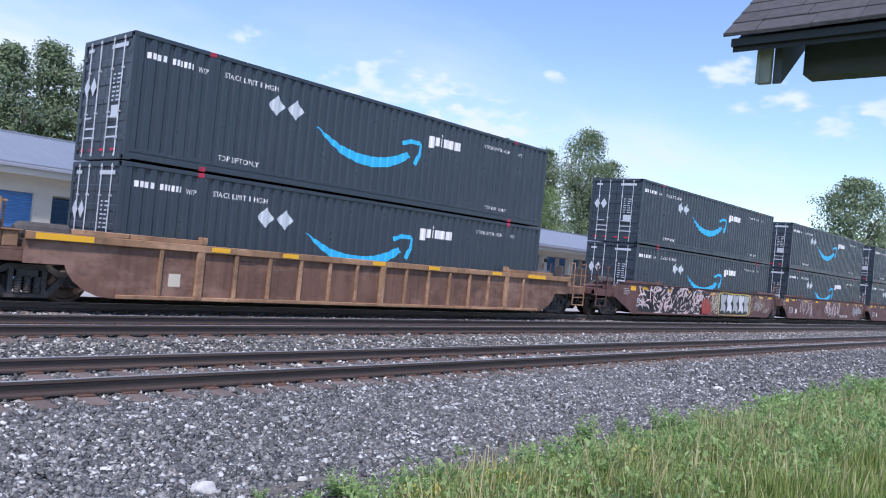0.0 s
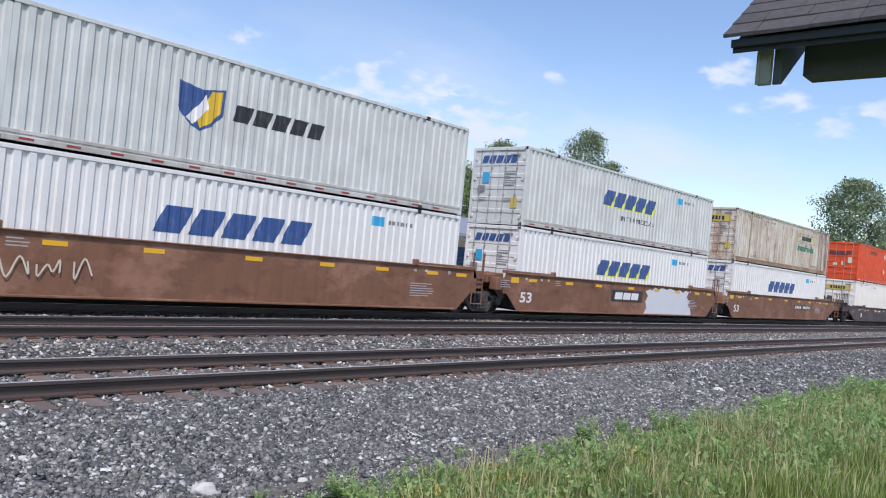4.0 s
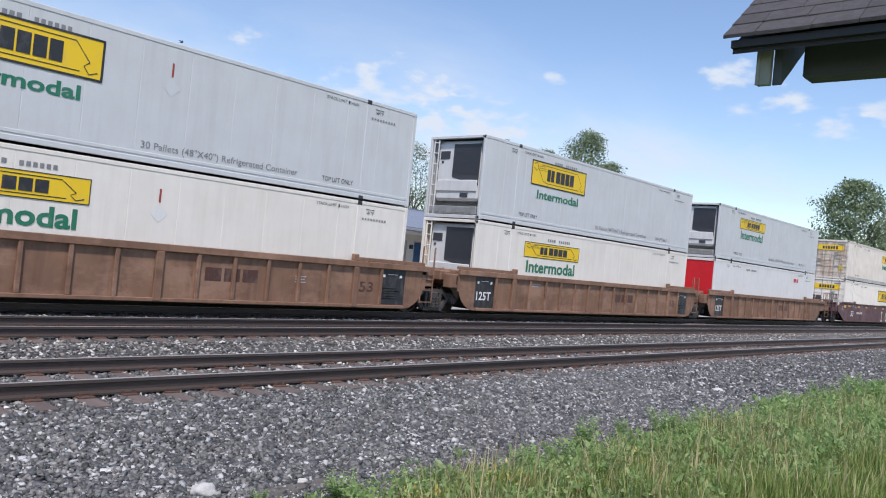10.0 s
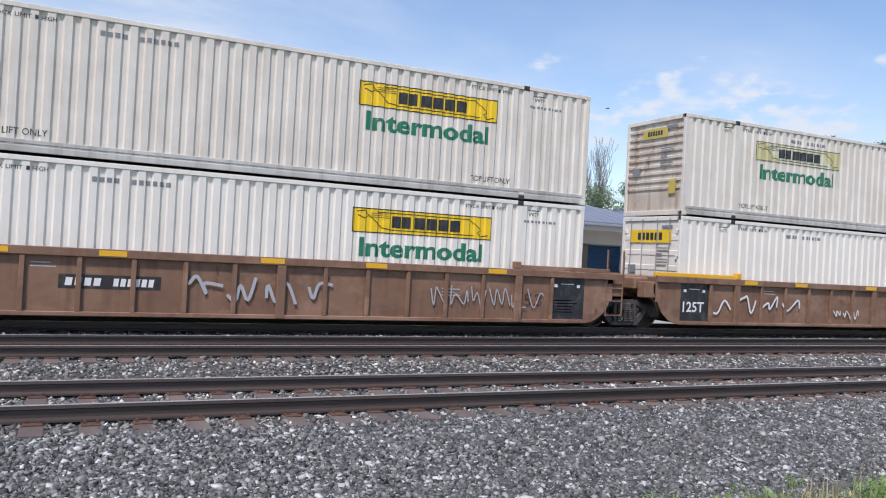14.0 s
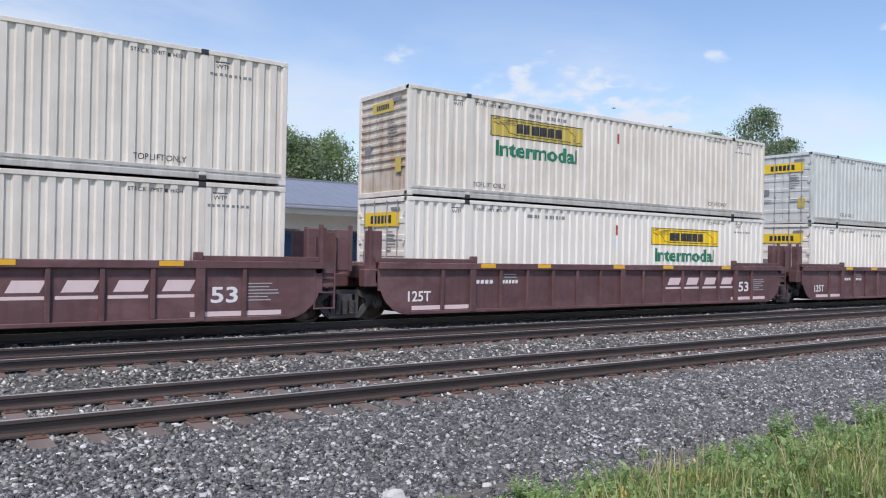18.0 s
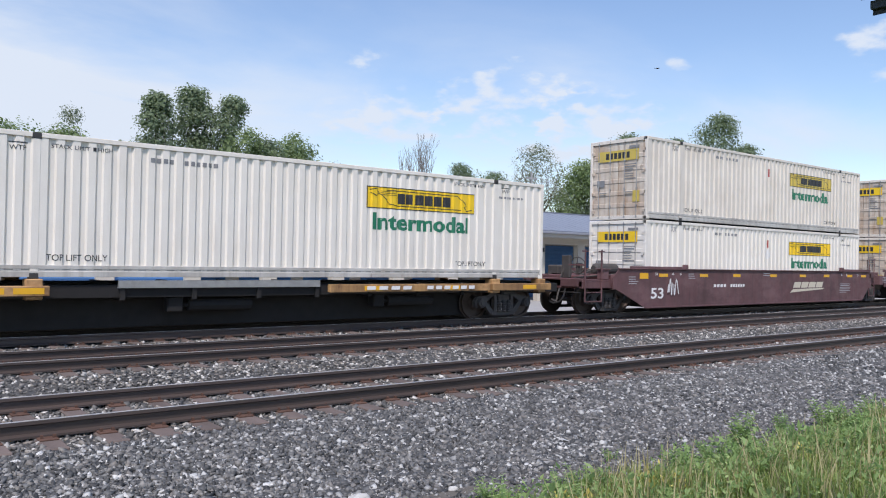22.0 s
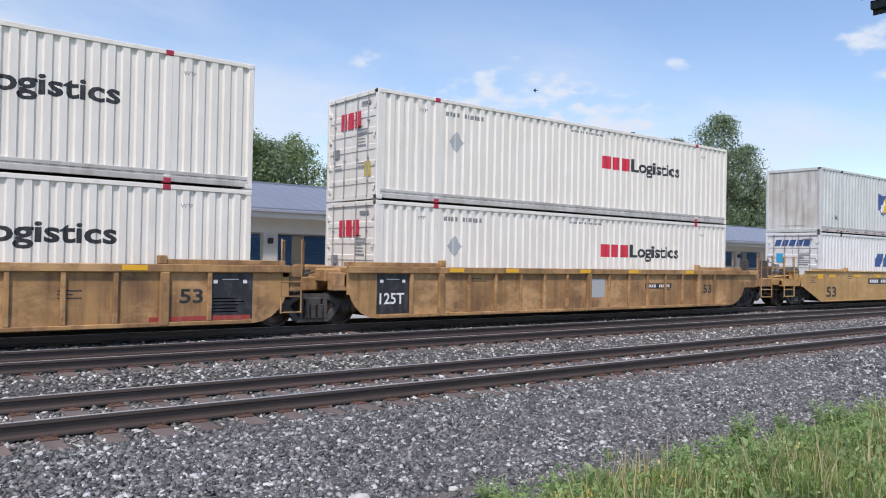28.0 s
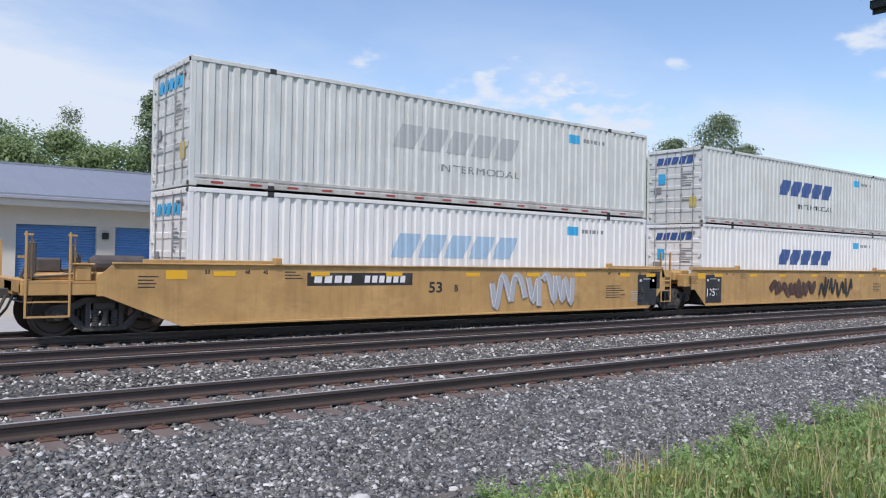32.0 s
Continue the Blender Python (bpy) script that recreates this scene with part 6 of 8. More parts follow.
def end_sign(c, face, ink_, z0=2.02, z1=2.42, n=6, slant=0.0, width=0.92, panel=True):
    """A sign across the top of the doors or front wall (x here runs toward the near side)."""
    if panel:
        mark(c, "end_sign", ("esign", face.name, z0, width), lambda bm: quad(bm, -width, width, z0, z1), "end", face, 1, "yellow sign on the end" if face in (YEL, YEL_OLD) else "")
        mark(c, "sign_lettering", ("eletters", z0, n), lambda bm: blocks(bm, -width * 0.6, width * 0.62, z0 + 0.08, z1 - 0.08, n, 0, 0.74), "end", ink_, 2)
    else:
        mark(c, "sign_lettering", ("ebare", z0, n, slant, width), lambda bm: blocks(bm, -width, width, z0, z1, n, slant, 0.8), "end", ink_, 2)


def end_labels(c, ink_, seed):
    def small(bm):
        r = random.Random(seed)
        for k in range(7):
            z = 1.95 - k * 0.085
            quad(bm, 0.28, 0.28 + r.uniform(0.25, 0.6), z, z + 0.035)
        quad(bm, -0.95, -0.6, 1.2, 1.45)
        quad(bm, 0.5, 0.95, 2.55, 2.63)
    mark(c, "data_label", ("elabels", seed), small, "end", ink_, 2)
    mark(c, "placard", "eplacard", lambda bm: quad(bm, 0.68, 0.98, 0.62, 1.02), "end", YEL_OLD if ink_ is not WHITESPRAY else SILVER, 2)


def smile_marks(c):
    s = "box"

    def swoosh(bm):
        lo = [(5.28, 1.76), (5.75, 1.40), (6.3, 1.12), (6.9, 0.98), (7.5, 0.95), (8.1, 1.05), (8.6, 1.24), (8.98, 1.48)]
        hi = [(8.86, 1.64), (8.4, 1.44), (7.9, 1.30), (7.4, 1.25), (6.8, 1.27), (6.2, 1.38), (5.7, 1.58)]
        n = len(hi)
        for a, b, e, f in ((lo[i], lo[i + 1], hi[n - 1 - i] if i < n else hi[0], hi[n - i] if i > 0 else lo[0]) for i in range(len(lo) - 1)):
            pts = []
            for p in (a, b, e, f):
                if p not in pts:
                    pts.append(p)
            poly(bm, pts)
        stroke(bm, [(8.62, 1.86), (8.95, 1.97), (9.3, 1.97), (9.4, 1.9), (9.36, 1.62), (9.2, 1.30)], 0.13)
    mark(c, "curved_mark", "swoosh", swoosh, s, SKYBLUE, 1, "sky-blue curved stroke ending in a hook")

    def name(bm):
        x = 9.72
        for k, (w, lo_, hi_) in enumerate(((0.26, 1.93, 2.3), (0.16, 2.03, 2.3), (0.09, 2.03, 2.3), (0.42, 2.03, 2.3), (0.28, 2.03, 2.3))):
            quad(bm, x, x + w, lo_, hi_)
            x += w + 0.075
        quad(bm, 10.295, 10.385, 2.34, 2.42)
    mark(c, "brand_lettering", "smile_name", name, s, STENCIL, 1, "white block lettering")

    def diamonds(bm):
        for x in (3.95, 4.57):
            poly(bm, [(x - 0.26, 2.02), (x, 1.75), (x + 0.26, 2.02), (x, 2.29)])
    mark(c, "reflector", "diamonds", diamonds, s, SILVER, 1, "silver diamond plates")

    def small(bm):
        blocks(bm, 0.35, 0.85, 2.36, 2.5, 4, 0, 0.7, False)
        blocks(bm, 0.98, 1.55, 2.36, 2.5, 6, 0, 0.65, False)
        words(bm, "WTP", 1.62, 2.34, 0.13, 0.28)
        words(bm, "STACK LIMIT", 2.35, 2.38, 0.13, 0.95)
        quad(bm, 3.38, 3.46, 2.38, 2.51)
        words(bm, "HIGH", 3.54, 2.38, 0.13, 0.4)
        words(bm, "TOP LIFT ONLY", 2.38, 0.35, 0.13, 1.2)
        words(bm, "STACK LIMIT", 12.5, 2.38, 0.11, 0.85)
        quad(bm, 13.4, 13.46, 2.38, 2.49)
        words(bm, "HIGH", 13.52, 2.38, 0.11, 0.35)
        words(bm, "TOP LIFT ONLY", 12.8, 0.33, 0.11, 1.15)
        words(bm, "WTP", 14.35, 2.38, 0.11, 0.25)
    mark(c, "stencil", "smile_small", small, s, STENCIL, 1)

    def end(bm):
        for y in (-0.95, -0.6):
            poly(bm, [(y - 0.16, 1.75), (y, 1.52), (y + 0.16, 1.75), (y, 1.98)])
        r = random.Random(8)
        for k in range(7):
            z = 1.95 - k * 0.1
            quad(bm, 0.42, 0.42 + r.uniform(0.08, 0.16), z, z + 0.035)
            quad(bm, 0.62, 0.62 + r.uniform(0.1, 0.2), z, z + 0.035)
        quad(bm, 0.45, 0.85, 0.95, 1.25)
        for z in (0.5, 0.72):
            quad(bm, -0.9, -0.3, z, z + 0.04)
            quad(bm, 0.3, 0.9, z, z + 0.04)
        quad(bm, -1.05, -0.75, 2.6, 2.68)
        quad(bm, 0.2, 1.0, 2.58, 2.68)
    mark(c, "end_marking", "smile_end", end, "end", SILVER, 1)
    mark(c, "tail_reflector", "smile_red", lambda bm: [quad(bm, y, y + 0.2, 0.2, 0.26) for y in (-1.0, -0.5, 0.05, 0.6)], "end", REDINK, 1)


def slant_marks(c, col, edge, z0, z1, small_word, surface="box"):
    if edge is not None:
        mark(c, "lettering_edge", ("slant_edge", z0, edge.name), lambda bm: blocks(bm, 5.52, 10.02, z0 - 0.05, z1 - 0.05, 5, 0.45, 0.84), surface, edge, 1)
    mark(c, "lettering", ("slant", z0, col.name), lambda bm: blocks(bm, 5.45, 9.95, z0, z1, 5, 0.45, 0.8), surface, col, 2, "slanted block lettering")
    if small_word:
        mark(c, "word", ("slant_word", col.name), lambda bm: words(bm, "INTERMODAL", 7.0, 0.9, 0.2, 3.1), surface, INKB if col is not GHOST else GREYINK, 2)
    mark(c, "sticker", ("slant_sticker", z0), lambda bm: quad(bm, 12.26, 12.72, 2.22, 2.5), surface, CYAN, 1, "cyan square sticker")
    mark(c, "serial_bars", "slant_serial", lambda bm: blocks(bm, 12.9, 14.0, 2.3, 2.42, 6, 0, 0.6, False), surface, GREYINK, 1)


def rail_stripes(c, ink_=None):
    mark(c, "reflective_tape", ("tape", ink_ is None), lambda bm: [quad(bm, x, x + 0.3, 0.075, 0.125) for x in np.arange(0.5, 15.6, 0.95)], "reefer", ink_ or DULLRED, 4, "reflective tape along the bottom rail")


for c_, spec_, deck_, u_ in MARKS_ON:
    kind_, colour_, end_, mark_, side_ = spec_
    surf_ = kind_
    old_ = colour_ in (IVORY, RUSTYWHITE) and int(u_) % 2 == 0
    x0_ = 9.70 if side_ else 2.76
    if mark_ == "smile":
        smile_marks(c_)
    elif mark_ in ("scroll", "scrollw", "scrollb", "scrollr"):
        if mark_ == "scroll":
            scroll_sign(c_, x0_, 1.84, 2.41, surf_, YEL_OLD if old_ else YEL, INKB, INKB, GREEN, 1.30, 0.42, 3.25, x0_ + 0.2, None, 0.022)
        elif mark_ == "scrollw":
            scroll_sign(c_, x0_, 1.84, 2.41, surf_, CREAM if colour_ is not WHITE else WHITESPRAY, INKB, INKB, GREEN, 1.30, 0.42, 3.25, x0_ + 0.2, KHAKI, 0.02)
        elif mark_ == "scrollb":
            scroll_sign(c_, x0_ - 0.2, 1.52, 2.45, surf_, YEL, INKB, INKB, GREEN, 1.0, 0.36, 2.8, x0_ + 0.35, None, 0.07)
        else:
            scroll_sign(c_, x0_, 1.58, 2.50, surf_, YEL, INKB, INKB, GREEN, 1.12, 0.3, 2.8, x0_ + 0.45, None, 0.05)
        stencils(c_, surf_, INKB, u_)
        if end_ in ("door", "ribbed"):
            end_sign(c_, YEL_OLD if (old_ or mark_ == "scrollw") else YEL, INKB, 2.12 if end_ == "door" else 2.3, 2.5 if end_ == "door" else 2.6, 6, 0, 0.92 if end_ == "door" else 0.55)
            end_labels(c_, GREYINK, int(u_) % 5)
        if kind_ == "reefer":
            mark(c_, "stencil", "pallets", lambda bm: words(bm, "30 Pallets (48\"X40\") Refrigerated Container", 7.45, 0.36, 0.16, 4.4), surf_, GREYINK, 2)
        if (int(u_) // 3) % 2:
            mark(c_, "patch", ("dia", 8.05), lambda bm: (poly(bm, [(7.83, 1.85), (8.05, 1.63), (8.27, 1.85), (8.05, 2.07)])), surf_, colour_, 1)
            mark(c_, "tape", "redtape", lambda bm: quad(bm, 8.02, 8.07, 2.1, 2.42), surf_, DULLRED, 2)
    elif mark_ in ("slant", "slant2"):
        slant_marks(c_, NAVYINK, LIME if int(u_) == 113 else None, 1.42, 2.06, mark_ == "slant2")
        if end_ == "door":
            end_sign(c_, NAVYINK, NAVYINK, 2.3, 2.58, 5, 0.35, 0.85, False)
            end_labels(c_, GREYINK, 2)
            mark(c_, "sticker", "esticker", lambda bm: quad(bm, -0.75, -0.42, 1.55, 1.95), "end", CYAN, 1)
        rail_stripes(c_)
        if end_ == "smooth":
            end_sign(c_, INKB, INKB, 2.42, 2.62, 5, 0.35, 0.62, False)
            end_labels(c_, GREYINK, 2)
            mark(c_, "sticker", "end_sticker", lambda bm: quad(bm, 0.35, 0.85, 1.75, 2.3), "end", CYAN, 1, "cyan sticker")
            mark(c_, "stencil", "end_ft", lambda bm: words(bm, "53ft", -0.75, 1.25, 0.24, 0.5), "end", INKB, 1)
    elif mark_ in ("ghost", "ghost2"):
        slant_marks(c_, GHOST if mark_ == "ghost" else GHOSTBLUE, None, 1.42, 2.06, mark_ == "ghost")
        end_sign(c_, CYAN, CYAN, 2.3, 2.58, 5, 0.35, 0.85, False)
        end_labels(c_, GREYINK, 3)
        rail_stripes(c_)
    elif mark_ == "shield":
        mark(c_, "shield", "shield_a", lambda bm: poly(bm, [(5.75, 2.1), (6.38, 1.98), (7.0, 2.1), (6.98, 1.45), (6.7, 1.15), (6.38, 0.98), (6.05, 1.15), (5.78, 1.45)]), surf_, NAVYINK, 1, "navy shield mark")
        mark(c_, "shield_gold", "shield_b", lambda bm: poly(bm, [(6.62, 1.98), (6.92, 2.03), (6.9, 1.5), (6.66, 1.22), (6.38, 1.05), (6.3, 1.2)]), surf_, GOLD, 2)
        mark(c_, "shield_road", "shield_c", lambda bm: (poly(bm, [(6.5, 1.9), (6.58, 1.55), (6.2, 1.12), (5.98, 1.25), (6.3, 1.6)])), surf_, STENCIL, 3)
        mark(c_, "lettering", "shield_name", lambda bm: blocks(bm, 7.25, 10.15, 1.4, 1.82, 5, 0.3, 0.82), surf_, INKB, 1, "dark slanted block lettering")
        mark(c_, "stencil", "ft53", lambda bm: words(bm, "53ft", 1.15, 0.6, 0.2, 0.5), surf_, INKB, 1)
        if end_ == "door":
            end_sign(c_, NAVYINK, NAVYINK, 2.3, 2.55, 5, 0.35, 0.7, False)
            end_labels(c_, GREYINK, 4)
        rail_stripes(c_)
    elif mark_ == "bars":
        mark(c_, "brand_lettering", "bars_name", lambda bm: (blocks(bm, 3.45, 5.1, 2.32, 2.5, 9, 0.25, 0.75), quad(bm, 3.45, 5.15, 2.22, 2.28, 0.25)), surf_, INKB, 1, "dark block lettering with an underline")
        mark(c_, "sign_lettering", "bars_end", lambda bm: (blocks(bm, -0.85, 0.75, 1.98, 2.2, 9, 0.25, 0.75), quad(bm, -0.85, 0.5, 1.88, 1.94, 0.25)), "end", INKB, 1)
        mark(c_, "data_label", "bars_lab", lambda bm: (quad(bm, -0.5, -0.2, 1.05, 1.3), quad(bm, 0.55, 0.85, 1.3, 1.75), quad(bm, 0.1, 0.22, 1.1, 1.4)), "end", CREAM, 1)
        if colour_ is ORANGE_HOT:
            for z_ in (1.05, 2.28):
                mark(c_, "reflector", ("hot_dia", z_), lambda bm: poly(bm, [(7.62, z_), (7.86, z_ - 0.26), (8.1, z_), (7.86, z_ + 0.26)]), surf_, SILVER, 1)
        elif "top" not in deck_:
            mark(c_, "reflector", "bars_dia", lambda bm: poly(bm, [(7.4, 1.5), (7.65, 1.25), (7.9, 1.5), (7.65, 1.75)]), surf_, SILVER, 1)
        else:
            mark(c_, "stain", "bars_stain", lambda bm: (quad(bm, 11.75, 12.3, 0.72, 0.8), quad(bm, 11.85, 12.2, 0.84, 1.0)), surf_, DULLRED, 1)
        mark(c_, "stencil", "bars_small", lambda bm: (words(bm, "TOP LIFT ONLY", 11.9, 0.6, 0.13, 1.1), words(bm, "WTP", 14.6, 2.4, 0.12, 0.3)), surf_, INKB, 1)
        if colour_ is ORANGE_HOT:
            rail_stripes(c_, STENCIL)
        elif "top" in deck_:
            for ch in c_.children:
                if ch.name.startswith(("lift_post", "corner_post")):
                    ch.material_slots[0].material = paint("sun_bleached_tan_post", (0.58, 0.30, 0.12), 0.3, (0.3, 0.15, 0.07))
    elif mark_ == "duo":
        mark(c_, "lettering", "duo_red", lambda bm: blocks(bm, 8.92, 10.36, 1.56, 1.98, 3, 0.0, 0.84), surf_, REDINK, 1, "red block lettering")
        mark(c_, "word", "duo_word", lambda bm: words(bm, "Logistics", 10.42, 1.58, 0.42, 2.75, 0.0, 0.026), surf_, INKB, 1, "black lettering")
        mark(c_, "stencil", "duo_small", lambda bm: (words(bm, "WTP", 1.35, 2.45, 0.1, 0.28), blocks(bm, 2.3, 2.8, 2.45, 2.57, 4, 0, 0.65, False), blocks(bm, 2.95, 3.7, 2.45, 2.57, 6, 0, 0.65, False),
                                                     blocks(bm, 7.4, 9.0, 2.6, 2.66, 12, 0, 0.6, False), words(bm, "WTP", 14.5, 2.4, 0.1, 0.28)), surf_, GREYINK, 1)
        mark(c_, "patch", "duo_dia", lambda bm: poly(bm, [(2.4, 1.75), (2.68, 1.45), (2.96, 1.75), (2.68, 2.05)]), surf_, GHOST, 1)
        end_sign(c_, REDINK, REDINK, 1.95 if end_ == "door" else 2.35, 2.4 if end_ == "door" else 2.55, 3 if end_ == "door" else 7, 0, 0.55, False)
        end_labels(c_, GREYINK, 1)
    elif mark_ == "plainred":
        stencils(c_, surf_, INKB, u_)
        mark(c_, "red_patch", "redpatch", lambda bm: (quad(bm, 12.1, 12.5, 2.2, 2.42), quad(bm, 12.62, 12.92, 2.2, 2.42)), surf_, REDINK, 1)


# --- markings of the cars
def tags(car, key, x0, x1, z0, z1, n, fill, line, seed, w=0.05, layer=1, rim=None):
    """Sprayed lettering: fat bent strokes with a rim and loose thin lines, which spell nothing."""
    r = random.Random(seed)
    p, h, zc = (x1 - x0) / n, z1 - z0, (z0 + z1) / 2
    fat = min(0.30 * h, 0.34 * p)
    forms = []
    for k in range(n):
        cx = x0 + (k + 0.5) * p
        lo, hi = z0 + 0.55 * fat, z1 - 0.55 * fat
        knots, up = [], r.random() < 0.5
        m_ = r.choice((4, 5, 6))
        for q in range(m_):
            knots.append((cx + p * (-0.42 + 0.84 * q / (m_ - 1) + r.uniform(-0.16, 0.16)), (hi if up else lo) + (-1 if up else 1) * r.uniform(0, 0.3) * h))
            up = not up if r.random() < 0.85 else up
        bent = []
        for q in range(m_ - 1):
            a, b, c, d = knots[max(q - 1, 0)], knots[q], knots[q + 1], knots[min(q + 2, m_ - 1)]
            for e in (0.0, 0.2, 0.4, 0.6, 0.8):
                bent.append(tuple(0.5 * (2 * b[i] + (c[i] - a[i]) * e + (2 * a[i] - 5 * b[i] + 4 * c[i] - d[i]) * e * e + (3 * b[i] - a[i] - 3 * c[i] + d[i]) * e ** 3) for i in (0, 1)))
        forms.append([bent + [knots[-1]]])
    if fill is not None:
        def body(bm):
            for k, shape in enumerate(forms):
                for q, pts in enumerate(shape):
                    stroke(bm, pts, fat, 0.0006 * (k * 3 + q))
        if rim is not None:
            def edge(bm):
                for k, shape in enumerate(forms):
                    for q, pts in enumerate(shape):
                        stroke(bm, [(x + 0.03, z - 0.03) for x, z in pts], fat + 1.6 * w, 0.0006 * (k * 3 + q))
            mark(car, "spray_outline", (key, "rim"), edge, "car", rim, layer, "sprayed outline")
        mark(car, "spray_paint", (key, "fill"), body, "car", fill, layer + 6, "sprayed colour shapes")

    def lines(bm):
        q = 0
        for shape in forms:
            for pts in shape:
                q += 1
                if fill is None:
                    stroke(bm, pts, w, 0.0005 * q)
                else:
                    stroke(bm, [(x - 0.38 * fat, z + 0.1 * fat) for x, z in pts], w * 0.45, 0.0005 * q)
    mark(car, "spray_stroke", (key, "lines"), lines, "car", line, layer + 12, "sprayed strokes")


GLYPHS = {  # bent lines of sprayed letters in a unit box
    "S": (((0.95, 0.82), (0.6, 1.0), (0.2, 0.92), (0.08, 0.7), (0.3, 0.55), (0.7, 0.45), (0.92, 0.25), (0.72, 0.03), (0.35, 0.0), (0.03, 0.16)),),
    "i": (((0.5, 0.0), (0.5, 0.42), (0.46, 0.8)), ((0.42, 0.98), (0.52, 1.02))),
    "n": (((0.1, 0.0), (0.12, 0.5), (0.08, 0.98)), ((0.12, 0.72), (0.4, 0.98), (0.75, 0.95), (0.9, 0.7), (0.9, 0.0))),
    "U": (((0.08, 1.0), (0.1, 0.3), (0.3, 0.03), (0.6, 0.0), (0.82, 0.15), (0.9, 0.5), (0.92, 1.0)), ((0.9, 0.5), (0.94, 0.0))),
    "J": (((0.25, 0.98), (0.95, 1.0)), ((0.66, 1.0), (0.68, 0.3), (0.45, 0.03), (0.05, 0.18))),
    "E": (((0.95, 1.0), (0.15, 0.97), (0.12, 0.5), (0.15, 0.03), (0.98, 0.0)), ((0.15, 0.5), (0.82, 0.52))),
    "T": (((0.0, 0.97), (1.0, 1.0)), ((0.5, 0.98), (0.48, 0.4), (0.55, 0.0))),
    "O": (((0.5, 1.0), (0.15, 0.85), (0.03, 0.5), (0.15, 0.12), (0.5, 0.0), (0.85, 0.12), (0.97, 0.5), (0.85, 0.85), (0.5, 1.0)),),
    "I": (((0.05, 1.0), (0.95, 1.0)), ((0.5, 1.0), (0.5, 0.0)), ((0.05, 0.0), (0.95, 0.0))),
    "G": (((0.95, 0.8), (0.6, 1.0), (0.18, 0.82), (0.05, 0.45), (0.25, 0.06), (0.65, 0.0), (0.95, 0.2), (0.93, 0.46), (0.58, 0.46)),),
    "e": (((0.1, 0.34), (0.88, 0.36), (0.72, 0.64), (0.32, 0.64), (0.08, 0.34), (0.25, 0.02), (0.88, 0.06)),),
    "u": (((0.08, 0.62), (0.12, 0.15), (0.4, 0.0), (0.75, 0.15), (0.85, 0.6)), ((0.85, 0.95), (0.86, 0.3), (0.8, -0.12), (0.5, -0.16)))}


def smooth_line(knots):
    out, n = [], len(knots)
    for q in range(n - 1):
        a, b, c, d = knots[max(q - 1, 0)], knots[q], knots[q + 1], knots[min(q + 2, n - 1)]
        for e in (0.0, 0.25, 0.5, 0.75):
            out.append(tuple(0.5 * (2 * b[i] + (c[i] - a[i]) * e + (2 * a[i] - 5 * b[i] + 4 * c[i] - d[i]) * e * e + (3 * b[i] - a[i] - 3 * c[i] + d[i]) * e ** 3) for i in (0, 1)))
    return out + [knots[-1]]


def spray_word(car, key, word, x0, x1, z0, z1, fat, fill, rim=None, rim_w=0.1, line=None, gap=0.06):
    """A sprayed word: fat bent letters over an outline, each letter a part."""
    p = (x1 - x0) / len(word)
    for k, ch in enumerate(word):
        if ch == " ":
            continue
        a, b, lo, hi = x0 + (k + gap) * p + fat / 2, x0 + (k + 1 - gap) * p - fat / 2, z0 + fat / 2, z1 - fat / 2
        lines_ = [smooth_line([(a + (b - a) * u, lo + (hi - lo) * v) for u, v in g]) for g in GLYPHS[ch]]
        if rim is not None:
            mark(car, "letter_outline", (key, k, "rim"), lambda bm: [stroke(bm, q, fat + 2 * rim_w, 0.0004 * i) for i, q in enumerate(lines_)], "car", rim, 1, "sprayed outline of a letter")
        mark(car, "letter", (key, k), lambda bm: [stroke(bm, q, fat, 0.0006 * i) for i, q in enumerate(lines_)], "car", fill, 6 if rim is not None else 2, "fat sprayed letter")
        if line is not None:
            mark(car, "letter_edge", (key, k, "edge"), lambda bm: [stroke(bm, [(x - 0.45 * fat, z + 0.12 * fat) for x, z in q], 0.03, 0.0004 * i) for i, q in enumerate(lines_)], "car", line, 11, "thin sprayed edge")


def splinters(car, key, x0, x1, z0, z1, n, material, seed, w, layer):
    """Wild angular strokes, thin at both ends."""
    r = random.Random(seed)

    def build(bm):
        for k in range(n):
            x, z = r.uniform(x0, x1), r.uniform(z0, z1)
            a = r.choice((0.2, 0.5, 0.9, 1.3, 2.3, 2.7)) + r.uniform(-0.25, 0.25)
            ln = r.uniform(0.35, 1.1)
            bend = r.uniform(-0.22, 0.22)
            pts = [(x + math.cos(a) * ln * (u - 0.5) - math.sin(a) * bend * (1 - (2 * u - 1) ** 2), z + math.sin(a) * ln * (u - 0.5) + math.cos(a) * bend * (1 - (2 * u - 1) ** 2)) for u in (0, 0.25, 0.5, 0.75, 1)]
            pts = [(min(max(u, x0), x1), min(max(v, z0), z1)) for u, v in pts]
            f = [0.15, 0.8, 1.0, 0.8, 0.15]
            y = -0.0003 * k
            up = [bm.verts.new((u - math.sin(a) * w * q, y, v + math.cos(a) * w * q)) for (u, v), q in zip(pts, f)]
            dn = [bm.verts.new((u + math.sin(a) * w * q, y, v - math.cos(a) * w * q)) for (u, v), q in zip(pts, f)]
            for i in range(4):
                bm.faces.new((up[i], dn[i], dn[i + 1], up[i + 1]))
    tagged(mark(car, "spray_paint", key, build, "car", material, layer, "wild sprayed strokes"), "wild sprayed strokes", kind="stuff")


def blot(car, key, pts, material, layer=1):
    mark(car, "spray_ground", key, lambda bm: poly(bm, smooth_line(pts + [pts[0]])[:-1]), "car", material, layer, "sprayed ground colour")


